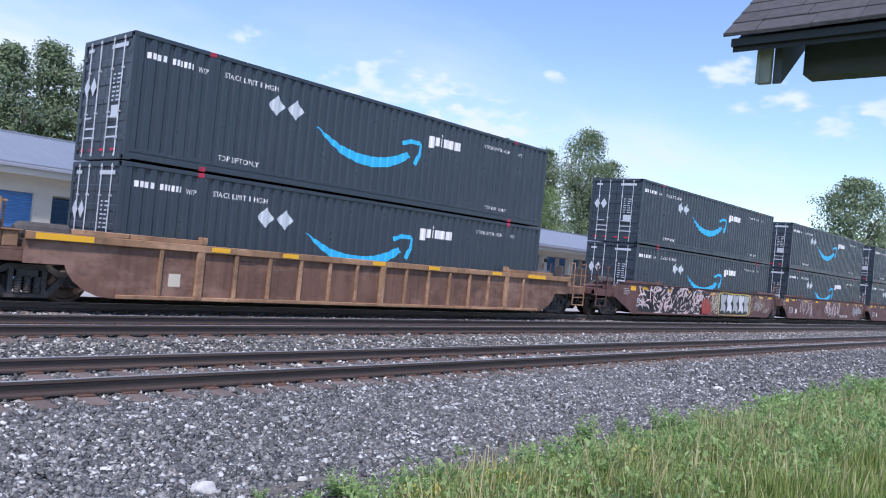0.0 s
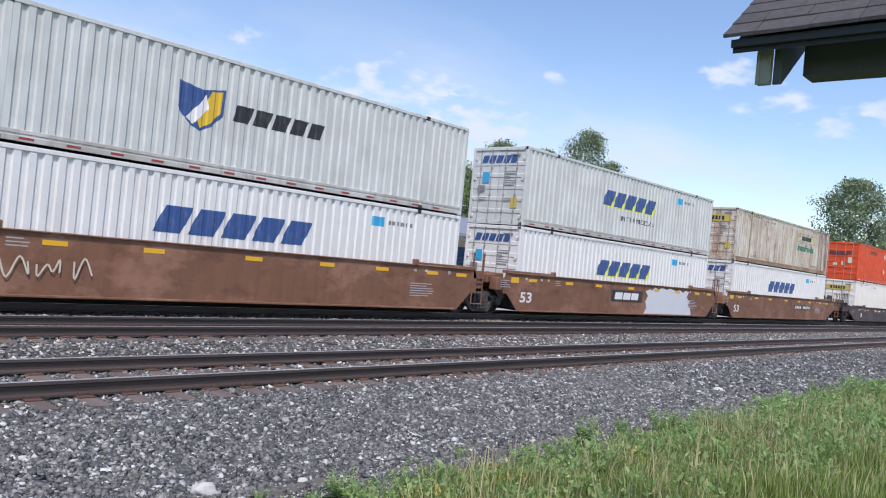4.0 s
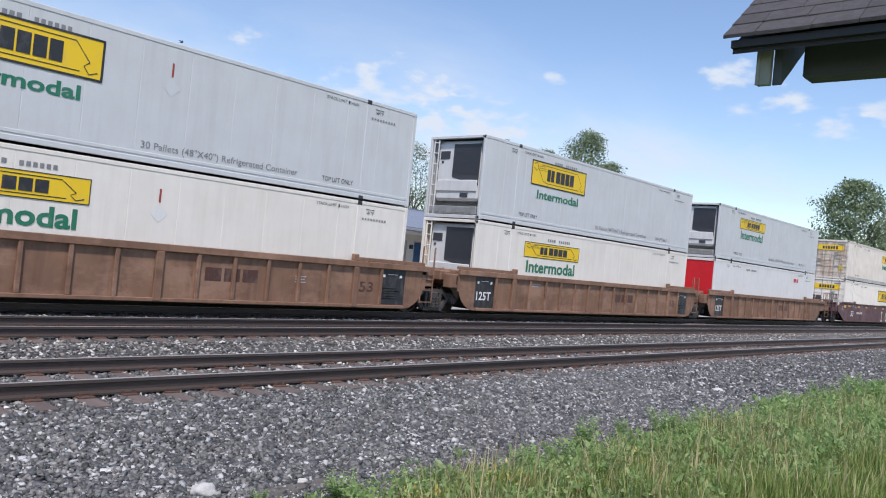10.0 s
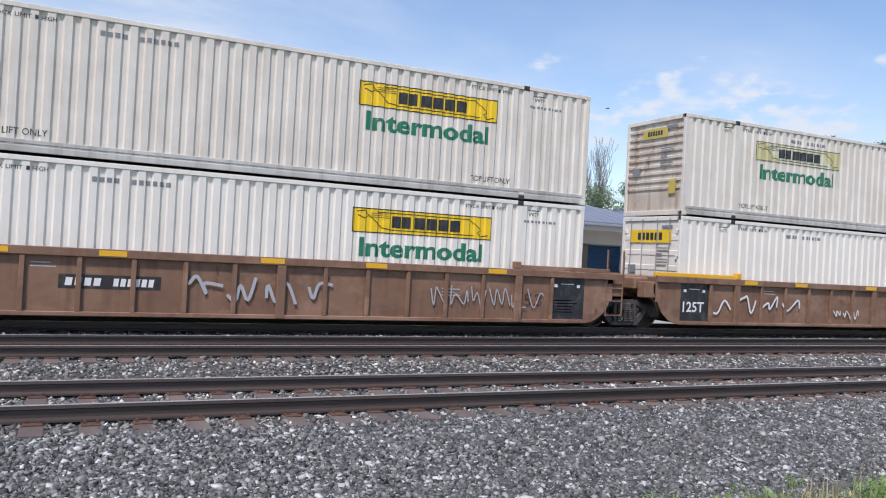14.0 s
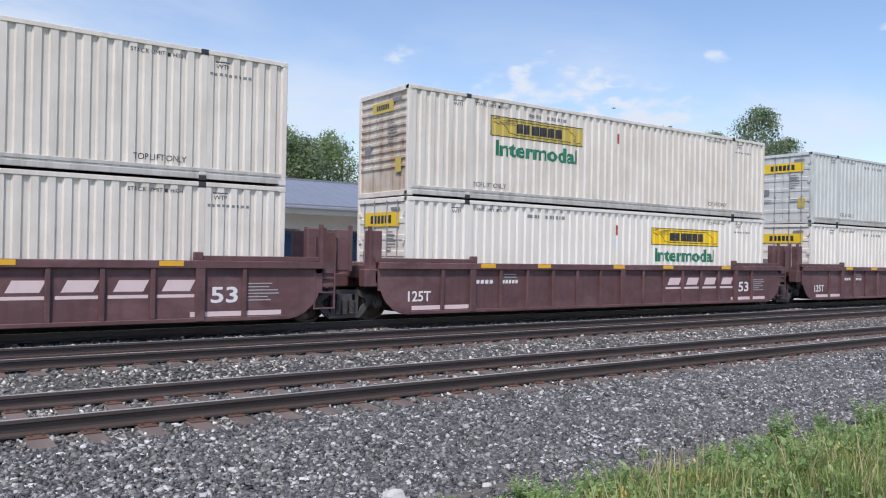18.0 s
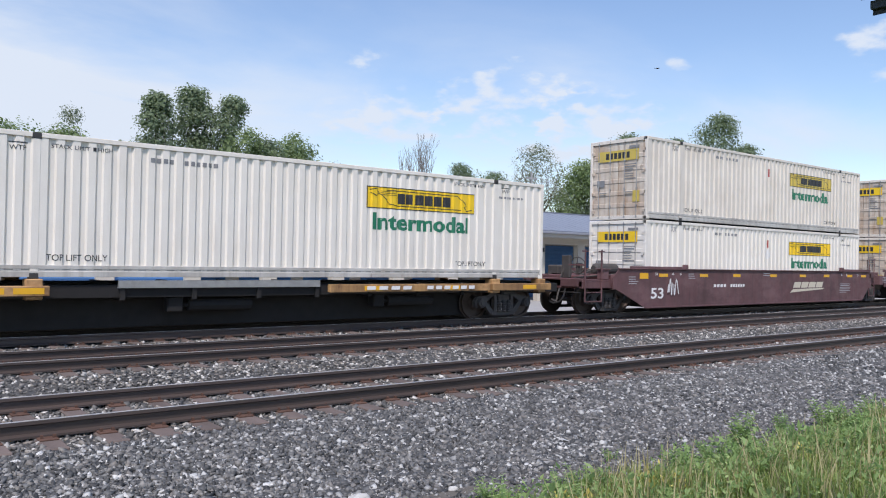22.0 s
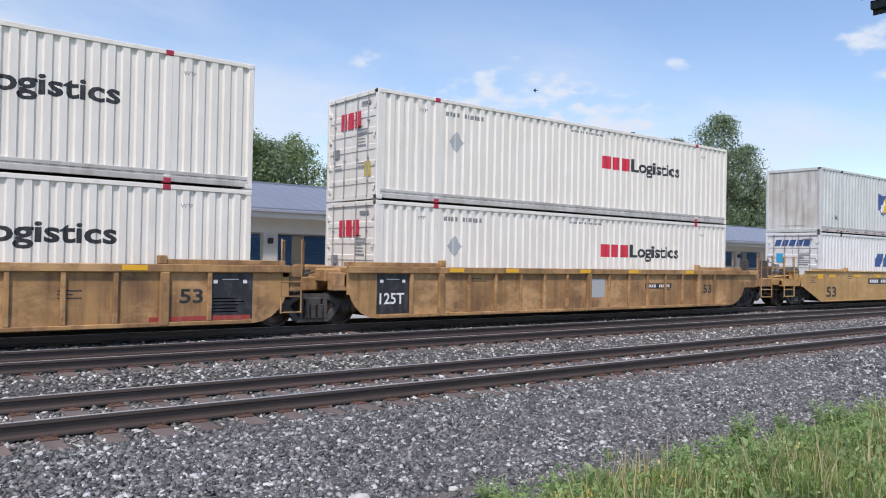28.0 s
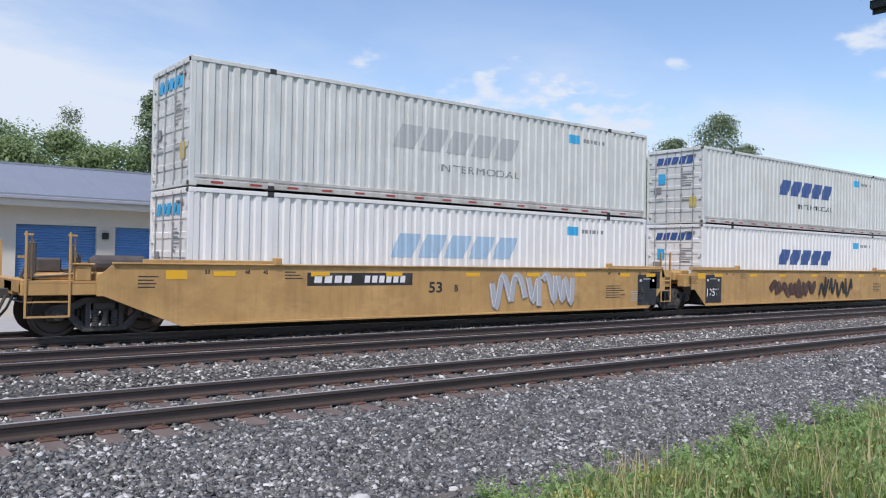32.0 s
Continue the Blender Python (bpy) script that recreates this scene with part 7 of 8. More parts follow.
def small_print(car, key, x, z, n, w, ink_):
    r = random.Random(str(key) + str(x))
    mark(car, "data_print", ("print", key, x, z, n), lambda bm: [quad(bm, x, x + w * r.uniform(0.55, 1), z - k * 0.075, z - k * 0.075 + 0.024) for k in range(n)], "car", GREYSPRAY if ink_ is STENCIL else ink_, 1)


def board(car, x0, x1, z0, z1, back=True, ink_=None, n1=4, n2=6):
    """A car number, as bars on its black board."""
    if back:
        mark(car, "number_board", ("board", x0, z0), lambda bm: quad(bm, x0, x1, z0, z1), "car", BOARD, 1, "black number board")
    m_ = (z1 - z0) * 0.22
    w = x1 - x0
    mark(car, "number_marking", ("bars", x0, z0, back), lambda bm: (blocks(bm, x0 + 0.06 * w, x0 + 0.42 * w, z0 + m_, z1 - m_, n1, 0.12, 0.72, False),
                                                               blocks(bm, x0 + 0.52 * w, x0 + 0.94 * w, z0 + m_, z1 - m_, n2, 0.12, 0.72, False)), "car", ink_ or STENCIL, 2)


def number(car, body, x, z, h, ink_, w=None):
    mark(car, "stencil_number", ("num", body, x, z, h), lambda bm: words(bm, body, x, z, h, w, 0.0, 0.02), "car", ink_, 2)


def reflectors(car, xs, z, surface="car"):
    for k, x in enumerate(xs):
        mark(car, "reflector", ("refl", round(x, 2), z, surface), lambda bm: quad(bm, x, x + 0.52, z, z + 0.11), surface, YELLOW, 2, "yellow reflector")


def black_panels(car, sides=(-0.03, L53 - 1.05), style="rib"):
    for k, x in enumerate(sides):
        mark(car, "black_panel", ("bpanel", x), lambda bm: quad(bm, x, x + 1.04, 0.29, 1.335), "car", BLACK, 1, "black painted panel")
        mark(car, "panel_bars", ("bpbars", x), lambda bm: (quad(bm, x + 0.1, x + 0.2, 1.1, 1.18), quad(bm, x + 0.8, x + 0.9, 1.1, 1.18), quad(bm, x + 0.3, x + 0.7, 1.18, 1.2)), "car", STENCIL, 2)
    if -0.03 in sides:
        number(car, "125T", 0.06, 0.55, 0.28, STENCIL, 0.78)
    if len(sides) > 1 or sides[0] > 1:
        small_print(car, "bp", L53 - 0.95, 0.75, 5, 0.75, STENCIL)


for name_, u_, style_, paint_, ends_, up_, low_ in CARS:
    k_ = CAR_OF[name_]
    light_ = paint_ in (OCHRE, OCHRE_OLD, TAN)
    s_ = INKB if light_ else STENCIL
    if style_ == "flat":
        board(k_, 9.4, 13.6, 0.88, 1.05, False, STENCIL, 4, 6)
        continue
    if style_ == "rib":
        if name_ not in "KLM":
            reflectors(k_, (2.3, 4.4, 7.6, 10.0, 13.2), 1.385 if name_ not in "STU" else 1.40, "chord")
        small_print(k_, name_, 3.2, 1.2, 2, 0.6, s_)
        if name_ not in "STU":
            small_print(k_, name_, 12.0, 0.95, 3, 0.5, s_)
        if name_ in "KLMOPQde":
            black_panels(k_, (-0.03,) if name_ in "MQe" else (L53 - 1.05,) if name_ in "KO" else (-0.03, L53 - 1.05))
    else:
        dz_ = -0.26 if name_ == "H" else 0.0
        reflectors(k_, (0.55, 3.0, 5.2, 7.9, 10.3, 12.4, 14.6, 16.0), 1.27 + dz_)
        x_ = -0.3 if name_ in "gh" else -0.52
        mark(k_, "yellow_plate", ("yplate", x_), lambda bm: quad(bm, x_, -0.03 if name_ in "gh" else -0.05, 1.2, 1.4), "car", YELLOW, 2) if name_ != "H" else None
        if name_ not in "iN":
            number(k_, "53", 0.1 if name_ not in "Hfgh" else 0.3 if name_ != "H" else 13.4, 0.40 if name_ in "fgh" else 0.52, 0.44 if name_ in "fgh" else 0.36 if name_ not in "Hi" else 0.26, s_ if name_ not in "HBCD" else GREYSPRAY, 0.9 if name_ in "fgh" else 0.72 if name_ not in "Hi" else 0.5)
        for x, b_ in ((0.35, "53"), (1.3, "48"), (1.75, "45"), (14.0, "45"), (14.5, "48"), (15.6, "53")):
            number(k_, b_, x, 1.33 + dz_, 0.085, s_)
        small_print(k_, name_, 2.3, 1.36 + dz_, 3, 0.5, s_)
        small_print(k_, name_, 13.9, 0.95, 6, 1.1, s_)
        small_print(k_, name_, -1.1, 1.25 + dz_, 4, 0.6, s_)
        if name_ in "ij":
            black_panels(k_, (L53 - 0.6,) if name_ == "i" else (-0.03,))
    if name_ in "ABCDH":
        mark(k_, "data_plate", ("dplate", name_), lambda bm: quad(bm, 1.3, 1.6, 0.5, 0.8), "car", CREAMSPRAY if name_ == "A" else STENCIL, 1)

a_ = CAR_OF
for x_, w_ in ((-1.75, 1.2), (15.3, 1.1)):
    mark(a_["A"], "yellow_plate", ("achord", x_), lambda bm: quad(bm, x_, x_ + w_, 1.37, 1.5), "chord", YELLOW, 2, "yellow painted end of the top chord")
blot(a_["B"], "B_ground", [(0.2, 0.3), (0.6, 0.9), (0.35, 1.3), (2.0, 1.42), (4.0, 1.38), (6.0, 1.44), (7.4, 1.3), (7.7, 0.8), (7.3, 0.3), (4.0, 0.26)], BLACKSPRAY)
splinters(a_["B"], "B_wild", 0.2, 7.9, 0.28, 1.46, 120, PINK, 1, 0.045, 3)
splinters(a_["B"], "B_wild_b", 0.4, 7.4, 0.3, 1.42, 46, BLACKSPRAY, 2, 0.06, 14)
blot(a_["B"], "B_red", [(6.85, 0.3), (6.75, 0.8), (7.1, 1.05), (7.6, 0.95), (7.9, 0.6), (7.75, 0.28)], DULLRED, 19)
splinters(a_["B"], "B_scrawl", 7.9, 9.0, 0.32, 1.4, 46, CREAMSPRAY, 3, 0.014, 2)
blot(a_["B"], "B_yellow", [(9.0, 0.25), (8.95, 0.9), (9.05, 1.45), (11.0, 1.42), (13.2, 1.40), (13.15, 0.8), (13.2, 0.3), (11.0, 0.24)], YEL_OLD)
blot(a_["B"], "B_black", [(9.1, 0.28), (9.05, 0.9), (9.2, 1.38), (11.0, 1.36), (13.0, 1.34), (13.05, 0.8), (13.0, 0.34), (11.0, 0.28)], BLACKSPRAY, 2)
for q_, x_ in enumerate((9.12, 9.95, 10.75, 11.55, 12.3)):
    blot(a_["B"], ("B_silver", q_), [(x_ + 0.05, 0.42), (x_ + 0.14, 0.75), (x_ + 0.02, 1.1), (x_ + 0.1, 1.36), (x_ + 0.45, 1.30), (x_ + 0.74, 1.34), (x_ + 0.70, 1.02), (x_ + 0.52, 0.9), (x_ + 0.72, 0.7), (x_ + 0.70, 0.36), (x_ + 0.4, 0.5)], PATCH if q_ % 2 else GHOST, 5)
splinters(a_["B"], "B_tail", 13.2, 16.2, 0.5, 1.3, 40, CREAMSPRAY, 5, 0.012, 2)
tags(a_["C"], "C1", 2.0, 4.6, 0.3, 1.4, 4, None, PINK, 4, 0.045)
splinters(a_["C"], "C_wild", 2.2, 4.8, 0.35, 1.4, 18, GREYSPRAY, 41, 0.02, 2)
tags(a_["C"], "C2", 7.2, 10.6, 0.3, 1.45, 5, None, PINK, 5, 0.07)
splinters(a_["C"], "C_wild_b", 7.3, 10.6, 0.35, 1.42, 26, GREYSPRAY, 42, 0.025, 2)
tags(a_["C"], "C3", 10.7, 12.6, 0.28, 0.6, 9, None, WHITESPRAY, 6, 0.035)
tags(a_["C"], "C4", 14.2, 16.3, 0.4, 1.3, 4, GREYSPRAY, BROWN, 7, 0.05)
tags(a_["D"], "D1", 7.5, 11.0, 0.28, 1.42, 6, GREENSPRAY, WHITESPRAY, 8, 0.07)
tags(a_["D"], "D2", 11.2, 14.6, 0.4, 1.35, 5, CREAMSPRAY, BROWN, 9, 0.06)
tags(a_["E"], "E1", 1.5, 4.2, 0.4, 1.2, 4, None, CREAMSPRAY, 10, 0.04)
mark(a_["F"], "primer_patch", "F_patch", lambda bm: poly(bm, [(9.45, 0.24), (9.7, 0.5), (9.55, 0.8), (9.75, 1.05), (9.5, 1.25), (9.9, 1.36), (10.1, 1.3), (10.4, 1.46), (10.7, 1.36), (11.1, 1.47), (11.5, 1.38), (11.9, 1.46), (12.5, 1.36), (12.9, 1.42), (13.3, 1.3), (13.6, 1.42), (13.9, 1.34), (13.7, 1.1), (14.1, 0.9),
                                                          (13.9, 0.7), (14.2, 0.55), (14.35, 0.24)]), "car", PATCH, 1, "white primer patch with a ragged edge")
mark(a_["F"], "name_board", "F_board", lambda bm: quad(bm, 6.5, 9.25, 0.72, 1.22), "car", BOARD, 1)
mark(a_["F"], "brand_lettering", "F_name", lambda bm: blocks(bm, 6.8, 8.9, 0.82, 1.12, 3, 0.2, 0.9), "car", STENCIL, 2, "white block lettering")
board(a_["G"], 9.7, 13.0, 0.8, 1.1)
board(a_["H"], 5.2, 7.2, 0.92, 1.12, False)
mark(a_["H"], "brand_lettering", "H_name", lambda bm: blocks(bm, 9.6, 11.4, 0.98, 1.06, 16, 0, 0.6, False), "car", STENCIL, 1)
mark(a_["I"], "paint_patch", "I_patch", lambda bm: quad(bm, 8.1, 8.75, 0.3, 1.3), "car", CREAMSPRAY, 1, "cream painted patch")
mark(a_["I"], "paint_patch", "I_patch_end", lambda bm: quad(bm, -1.0, -0.2, 0.95, 1.34), "car", CREAMSPRAY, 1, "cream painted patch")
tags(a_["I"], "I1", 8.9, 12.5, 0.45, 1.1, 6, None, GREYSPRAY, 11, 0.03)
mark(a_["J"], "brand_lettering", "J_name", lambda bm: blocks(bm, 10.2, 11.75, 0.74, 1.0, 3, 0.2, 0.9), "car", STENCIL, 1, "white block lettering")
number(a_["J"], "53", 13.1, 0.72, 0.26, STENCIL, 0.5)
for n_ in "KLM":
    mark(a_[n_], "brand_lettering", n_ + "_name", lambda bm: blocks(bm, 9.3, 10.9, 0.72, 1.05, 3, 0.0, 0.85), "car", UMBERINK, 1)
    number(a_[n_], "53", 14.3, 0.65, 0.28, UMBERINK, 0.55)
number(a_["N"], "53", 1.25, 0.6, 0.38, STENCIL, 0.7)
board(a_["N"], 2.7, 4.5, 0.72, 0.98, False)
spray_word(a_["N"], "N1", "I Geu", 9.9, 13.6, 0.24, 1.08, 0.16, CREAMSPRAY)
board(a_["O"], 3.7, 5.6, 0.72, 1.0)
tags(a_["O"], "O1", 5.9, 9.4, 0.32, 1.25, 4, None, GREYSPRAY, 13, 0.07)
tags(a_["O"], "O2", 11.6, 15.0, 0.4, 1.2, 6, None, GREYSPRAY, 14, 0.03)
number(a_["O"], "53", 14.3, 0.6, 0.3, UMBERINK, 0.55)
tags(a_["P"], "P1", 1.1, 4.8, 0.4, 1.2, 4, None, WHITESPRAY, 15, 0.06)
tags(a_["P"], "P2", 6.2, 7.4, 0.35, 0.8, 3, None, WHITESPRAY, 16, 0.04)
tags(a_["P"], "P3", 9.2, 14.8, 0.5, 1.2, 8, None, GREYSPRAY, 17, 0.05)
tags(a_["Q"], "Q1", 4.2, 9.0, 0.4, 1.2, 6, None, WHITESPRAY, 18, 0.05)
board(a_["R"], 2.8, 5.2, 0.86, 1.1)
mark(a_["R"], "brand_lettering", "R_name", lambda bm: blocks(bm, 11.4, 13.3, 0.70, 1.10, 3, 0.0, 0.82), "car", DULLRED, 1, "dull red block lettering")
number(a_["R"], "53", 13.5, 0.75, 0.33, UMBERINK, 0.5)
tags(a_["R"], "R1", 6.4, 9.2, 0.5, 1.1, 5, None, CREAMSPRAY, 19, 0.09)
for n_ in "STU":
    number(a_[n_], "125T", -0.02, 0.52, 0.26, STENCIL, 0.72)
    number(a_[n_], "53", 14.35, 0.6, 0.34, STENCIL, 0.62)
    board(a_[n_], 2.1, 3.85, 0.92, 1.1, False)
    for q_ in range(4):
        mark(a_[n_], "brand_lettering", ("stu", q_), lambda bm: (blocks(bm, 10.35 + q_ * 0.98, 10.95 + q_ * 0.98, 0.86, 1.1, 1, 0.5, 1.0), quad(bm, 10.25 + q_ * 0.98, 11.05 + q_ * 0.98, 0.72, 0.79)), "car", PINK, 1)
    for x_ in (0.1, 13.9):
        mark(a_[n_], "pink_plate", ("stu_plate", x_), lambda bm: quad(bm, x_, x_ + 2.12, 0.29, 0.4), "car", PINK, 1, "faded pink plate")
    small_print(a_[n_], "s" + n_, 15.2, 1.0, 6, 0.8, STENCIL)
for n_, sd_ in (("Y", 20), ("Z", 21), ("a", 22)):
    board(a_[n_], 3.75, 6.2, 0.84, 1.04, False)
    small_print(a_[n_], "w" + n_, 7.4, 1.4, 2, 0.9, STENCIL)
mark(a_["Y"], "brand_lettering", "Y_name", lambda bm: (blocks(bm, 9.75, 12.3, 0.82, 1.06, 4, 0.55, 0.9), poly(bm, [(9.5, 0.62), (12.3, 0.74), (12.5, 0.8), (9.75, 0.76)])), "car", CREAMSPRAY, 1, "cream block lettering with a stroke below")
tags(a_["Y"], "Y1", 0.95, 1.7, 0.4, 1.3, 2, None, WHITESPRAY, 20, 0.05)
blot(a_["Z"], "Z_ground", [(8.25, 0.24), (8.55, 0.7), (8.5, 1.2), (8.9, 1.46), (10.2, 1.44), (11.6, 1.46), (12.9, 1.42), (13.1, 0.9), (13.25, 0.3), (11.0, 0.24)], WHITESPRAY)
spray_word(a_["Z"], "Z1", "SinUS", 8.4, 13.2, 0.22, 1.48, 0.45, BLACKSPRAY, None, 0.05, WHITESPRAY, gap=-0.12)
tags(a_["Z"], "Z2", 13.6, 14.5, 0.3, 0.85, 4, None, WHITESPRAY, 22, 0.035)
tags(a_["a"], "a0", 1.9, 2.8, 0.3, 0.85, 4, None, WHITESPRAY, 23, 0.035)
tags(a_["a"], "a3", 3.1, 4.6, 0.75, 1.42, 3, None, GREYSPRAY, 24, 0.03)
blot(a_["a"], "a_ground", [(9.1, 0.3), (9.3, 0.9), (9.2, 1.4), (10.5, 1.46), (12.0, 1.42), (13.2, 1.45), (13.1, 0.9), (13.3, 0.3), (11.5, 0.24)], GREENSPRAY)
tags(a_["a"], "a1", 9.2, 13.2, 0.26, 1.42, 4, CORAL, PINK, 25, 0.09, 4, DULLRED)
tags(a_["b"], "b1", -1.2, 0.4, 0.75, 1.2, 4, None, WHITESPRAY, 27, 0.06)
mark(a_["b"], "data_plate", "b_plate", lambda bm: quad(bm, 0.12, 0.38, 0.45, 0.68), "car", STENCIL, 1)
board(a_["b"], 2.8, 4.9, 0.86, 1.04, False, GREYSPRAY)
number(a_["d"], "53", 14.45, 0.68, 0.3, INKB, 0.52)
number(a_["e"], "53", 14.45, 0.68, 0.3, INKB, 0.52)
mark(a_["d"], "brand_lettering", "d_name", lambda bm: blocks(bm, 9.15, 11.05, 0.6, 1.05, 3, 0.0, 0.85), "car", DULLRED, 1, "dull red block lettering")
board(a_["e"], 11.0, 12.5, 0.86, 1.04)
mark(a_["e"], "paint_patch", "e_patch", lambda bm: quad(bm, 8.1, 8.9, 0.6, 1.2), "car", GHOST, 1)
for x_ in (-0.1, 13.8):
    mark(a_["d"], "red_plate", ("d_red", x_), lambda bm: quad(bm, x_, x_ + 2.3, 0.285, 0.38), "car", DULLRED, 3)
for n_ in "fghij":
    mark(a_[n_], "black_end", ("blkend", n_), lambda bm: poly(bm, [(-0.9, 0.82), (-0.62, 0.82), (-0.02, 0.3), (0.02, 0.3), (0.02, 1.44), (-0.9, 1.44)]) if n_ in "gh" else quad(bm, L53 + 0.05, L53 + 0.62, 0.86, 1.44), "car", BLACK, 1)
number(a_["g"], "125 T", -0.86, 1.2, 0.17, STENCIL, 0.5)
number(a_["h"], "125 T", -0.86, 1.2, 0.17, STENCIL, 0.5)
board(a_["f"], 4.4, 7.0, 0.95, 1.22)
number(a_["f"], "A", 7.7, 0.98, 0.2, INKB)
mark(a_["g"], "brand_lettering", "g_name", lambda bm: blocks(bm, 8.8, 10.5, 0.68, 1.15, 3, 0.0, 0.85), "car", DULLRED, 1, "dull red block lettering")
tags(a_["g"], "g1", 10.5, 15.1, 0.24, 1.42, 6, None, UMBERINK, 28, 0.05)
tags(a_["g"], "g0", 1.2, 1.9, 0.7, 1.3, 3, None, GREENSPRAY, 29, 0.03)
number(a_["g"], "C", 7.2, 0.98, 0.2, INKB)
spray_word(a_["h"], "h1", "JESTO", 2.55, 5.85, 0.26, 1.46, 0.30, TWOTONE, DARKGREEN, 0.08, None, gap=-0.1)
board(a_["h"], 9.9, 13.0, 0.84, 1.16)
number(a_["h"], "B", 9.2, 0.9, 0.2, INKB)
board(a_["i"], 2.9, 6.05, 1.04, 1.36)
number(a_["i"], "53", 6.6, 0.84, 0.28, INKB, 0.46)
number(a_["i"], "B", 7.5, 0.86, 0.18, INKB)
tags(a_["i"], "i1", 8.9, 12.3, 0.24, 1.44, 5, GREYSPRAY, WHITESPRAY, 32, 0.06)
tags(a_["j"], "j1", 4.5, 8.2, 0.3, 1.35, 4, UMBERINK, UMBERINK, 33, 0.05)
tags(a_["j"], "j2", 8.6, 11.6, 0.26, 1.44, 4, None, BLACKSPRAY, 34, 0.16)

# ---------------------------------------------------------------- verge: grass, weeds, rock
GRASS = leaf_mat("grass_blades", (0.13, 0.205, 0.04), (0.48, 0.56, 0.175), 0.5)
DRY = leaf_mat("dry_grass", (0.36, 0.31, 0.14), (0.62, 0.54, 0.30), 0.3)
YELLOW_FLOWER = leaf_mat("yellow_petals", (0.55, 0.42, 0.08), (0.7, 0.62, 0.2), 0.3)
WEED = leaf_mat("weed_leaves", (0.20, 0.33, 0.10), (0.44, 0.56, 0.22), 0.45)


def blades(name, n, x0, x1, y0, y1, h0, h1, w, material, seed, label, power=1.0):
    g = np.random.default_rng(seed)
    x = x0 + (x1 - x0) * g.random(n) ** power
    y = g.uniform(y0, y1, n)
    clump = 0.6 + 0.4 * np.sin(x * 2.3 + 1.2) * np.sin(y * 3.1) + 0.25 * np.sin(x * 7.1 + y * 5)
    fade = np.clip((y1 + 0.12 * np.sin(x * 1.3) + 0.1 * np.sin(x * 3.7) - y) / 1.0, 0.0, 1)
    x, y, clump, fade = (q[fade > 0.02] for q in (x, y, clump, fade))
    n = len(x)
    keep = g.random(n) < np.clip(clump * 0.8 + 0.45, 0.1, 1) * (0.25 + 0.75 * fade)
    x, y, clump, fade = x[keep], y[keep], clump[keep], fade[keep]
    n = len(x)
    h = g.uniform(h0, h1, n) * (0.4 + 0.6 * clump) * (0.35 + 0.65 * fade)
    a = g.uniform(0, 2 * np.pi, n)
    lean = g.uniform(0.05, 0.55, n) * h
    z = np.array([ground_z(v) for v in y]) - 0.02
    ux, uy = np.cos(a), np.sin(a)
    px, py = -uy * w * 0.5, ux * w * 0.5
    base = np.stack([x, y, z], -1)
    side = np.stack([px, py, np.zeros(n)], -1) * g.uniform(0.6, 1.4, n)[:, None]
    mid = base + np.stack([ux * lean * 0.35, uy * lean * 0.35, h * 0.6], -1)
    tip = base + np.stack([ux * lean, uy * lean, h], -1)
    V = np.stack([base - side, base + side, mid + side * 0.8, mid - side * 0.8, tip + side * 0.12, tip - side * 0.12], 1).reshape(-1, 3)
    i = np.arange(n)[:, None] * 6
    F = np.concatenate([i + np.array([[0, 1, 2, 3]]), i + np.array([[3, 2, 4, 5]])], 1).reshape(-1, 4)
    return tagged(mpart(name, grid_mesh(name, V, F), material), label, "grass", kind="stuff")


blades("grass", 56000, 3.2, 14.5, 1.6, 5.1, 0.10, 0.38, 0.012, GRASS, 41, "bright green uncut grass beside the ballast")
blades("grass", 22000, 14.5, 42, 1.5, 5.3, 0.10, 0.32, 0.022, GRASS, 42, "bright green uncut grass beside the ballast", 1.5)
blades("grass", 11000, -7, 3.2, 0.4, 5.15, 0.08, 0.3, 0.016, GRASS, 44, "green uncut grass beside the ballast")
blades("dry_grass", 3200, 3.6, 18, 2.0, 5.1, 0.3, 0.62, 0.011, DRY, 43, "straw-coloured dry grass stems")


def undergrowth(name, clumps, x0, x1, y0, y1, material, seed, label, size=0.045, power=1.0, edge=0.0, lift=0.3):
    """Low leafy growth: domes of small leaves, thinning toward the stones."""
    g = np.random.default_rng(seed)
    cx = x0 + (x1 - x0) * g.random(clumps) ** power
    cy = y1 - (y1 - y0) * g.random(clumps) ** 1.2 + edge * np.sin(cx * 1.9)
    r = g.uniform(0.07, 0.2, clumps) * (1 + 0.03 * cx)
    per = 46
    d = g.normal(size=(clumps, per, 3))
    d /= np.linalg.norm(d, axis=2, keepdims=True)
    d[..., 2] = np.abs(d[..., 2]) * 1.2
    p = np.stack([cx, cy, np.array([ground_z(v) for v in cy]) + g.uniform(-0.01, lift, clumps)], -1)[:, None] + d * (r[:, None] * g.uniform(0.35, 1.0, (clumps, per)))[..., None]
    p = p.reshape(-1, 3)
    n = len(p)
    u = d.reshape(-1, 3) * 0.6 + g.normal(0, 0.5, (n, 3))
    u /= np.linalg.norm(u, axis=1, keepdims=True)
    w = np.cross(u, g.normal(size=(n, 3)))
    w /= np.linalg.norm(w, axis=1, keepdims=True)
    s = size * g.lognormal(0, 0.35, n)[:, None] * np.repeat(1 + 0.03 * cx, per)[:, None]
    V = np.stack([p - u * s * 0.2, p + u * s * 0.4 + w * s * 0.26, p + u * s, p + u * s * 0.4 - w * s * 0.26], 1).reshape(-1, 3)
    return tagged(mpart(name, grid_mesh(name, V, np.arange(n * 4).reshape(-1, 4)), material), label, "weeds", kind="stuff")


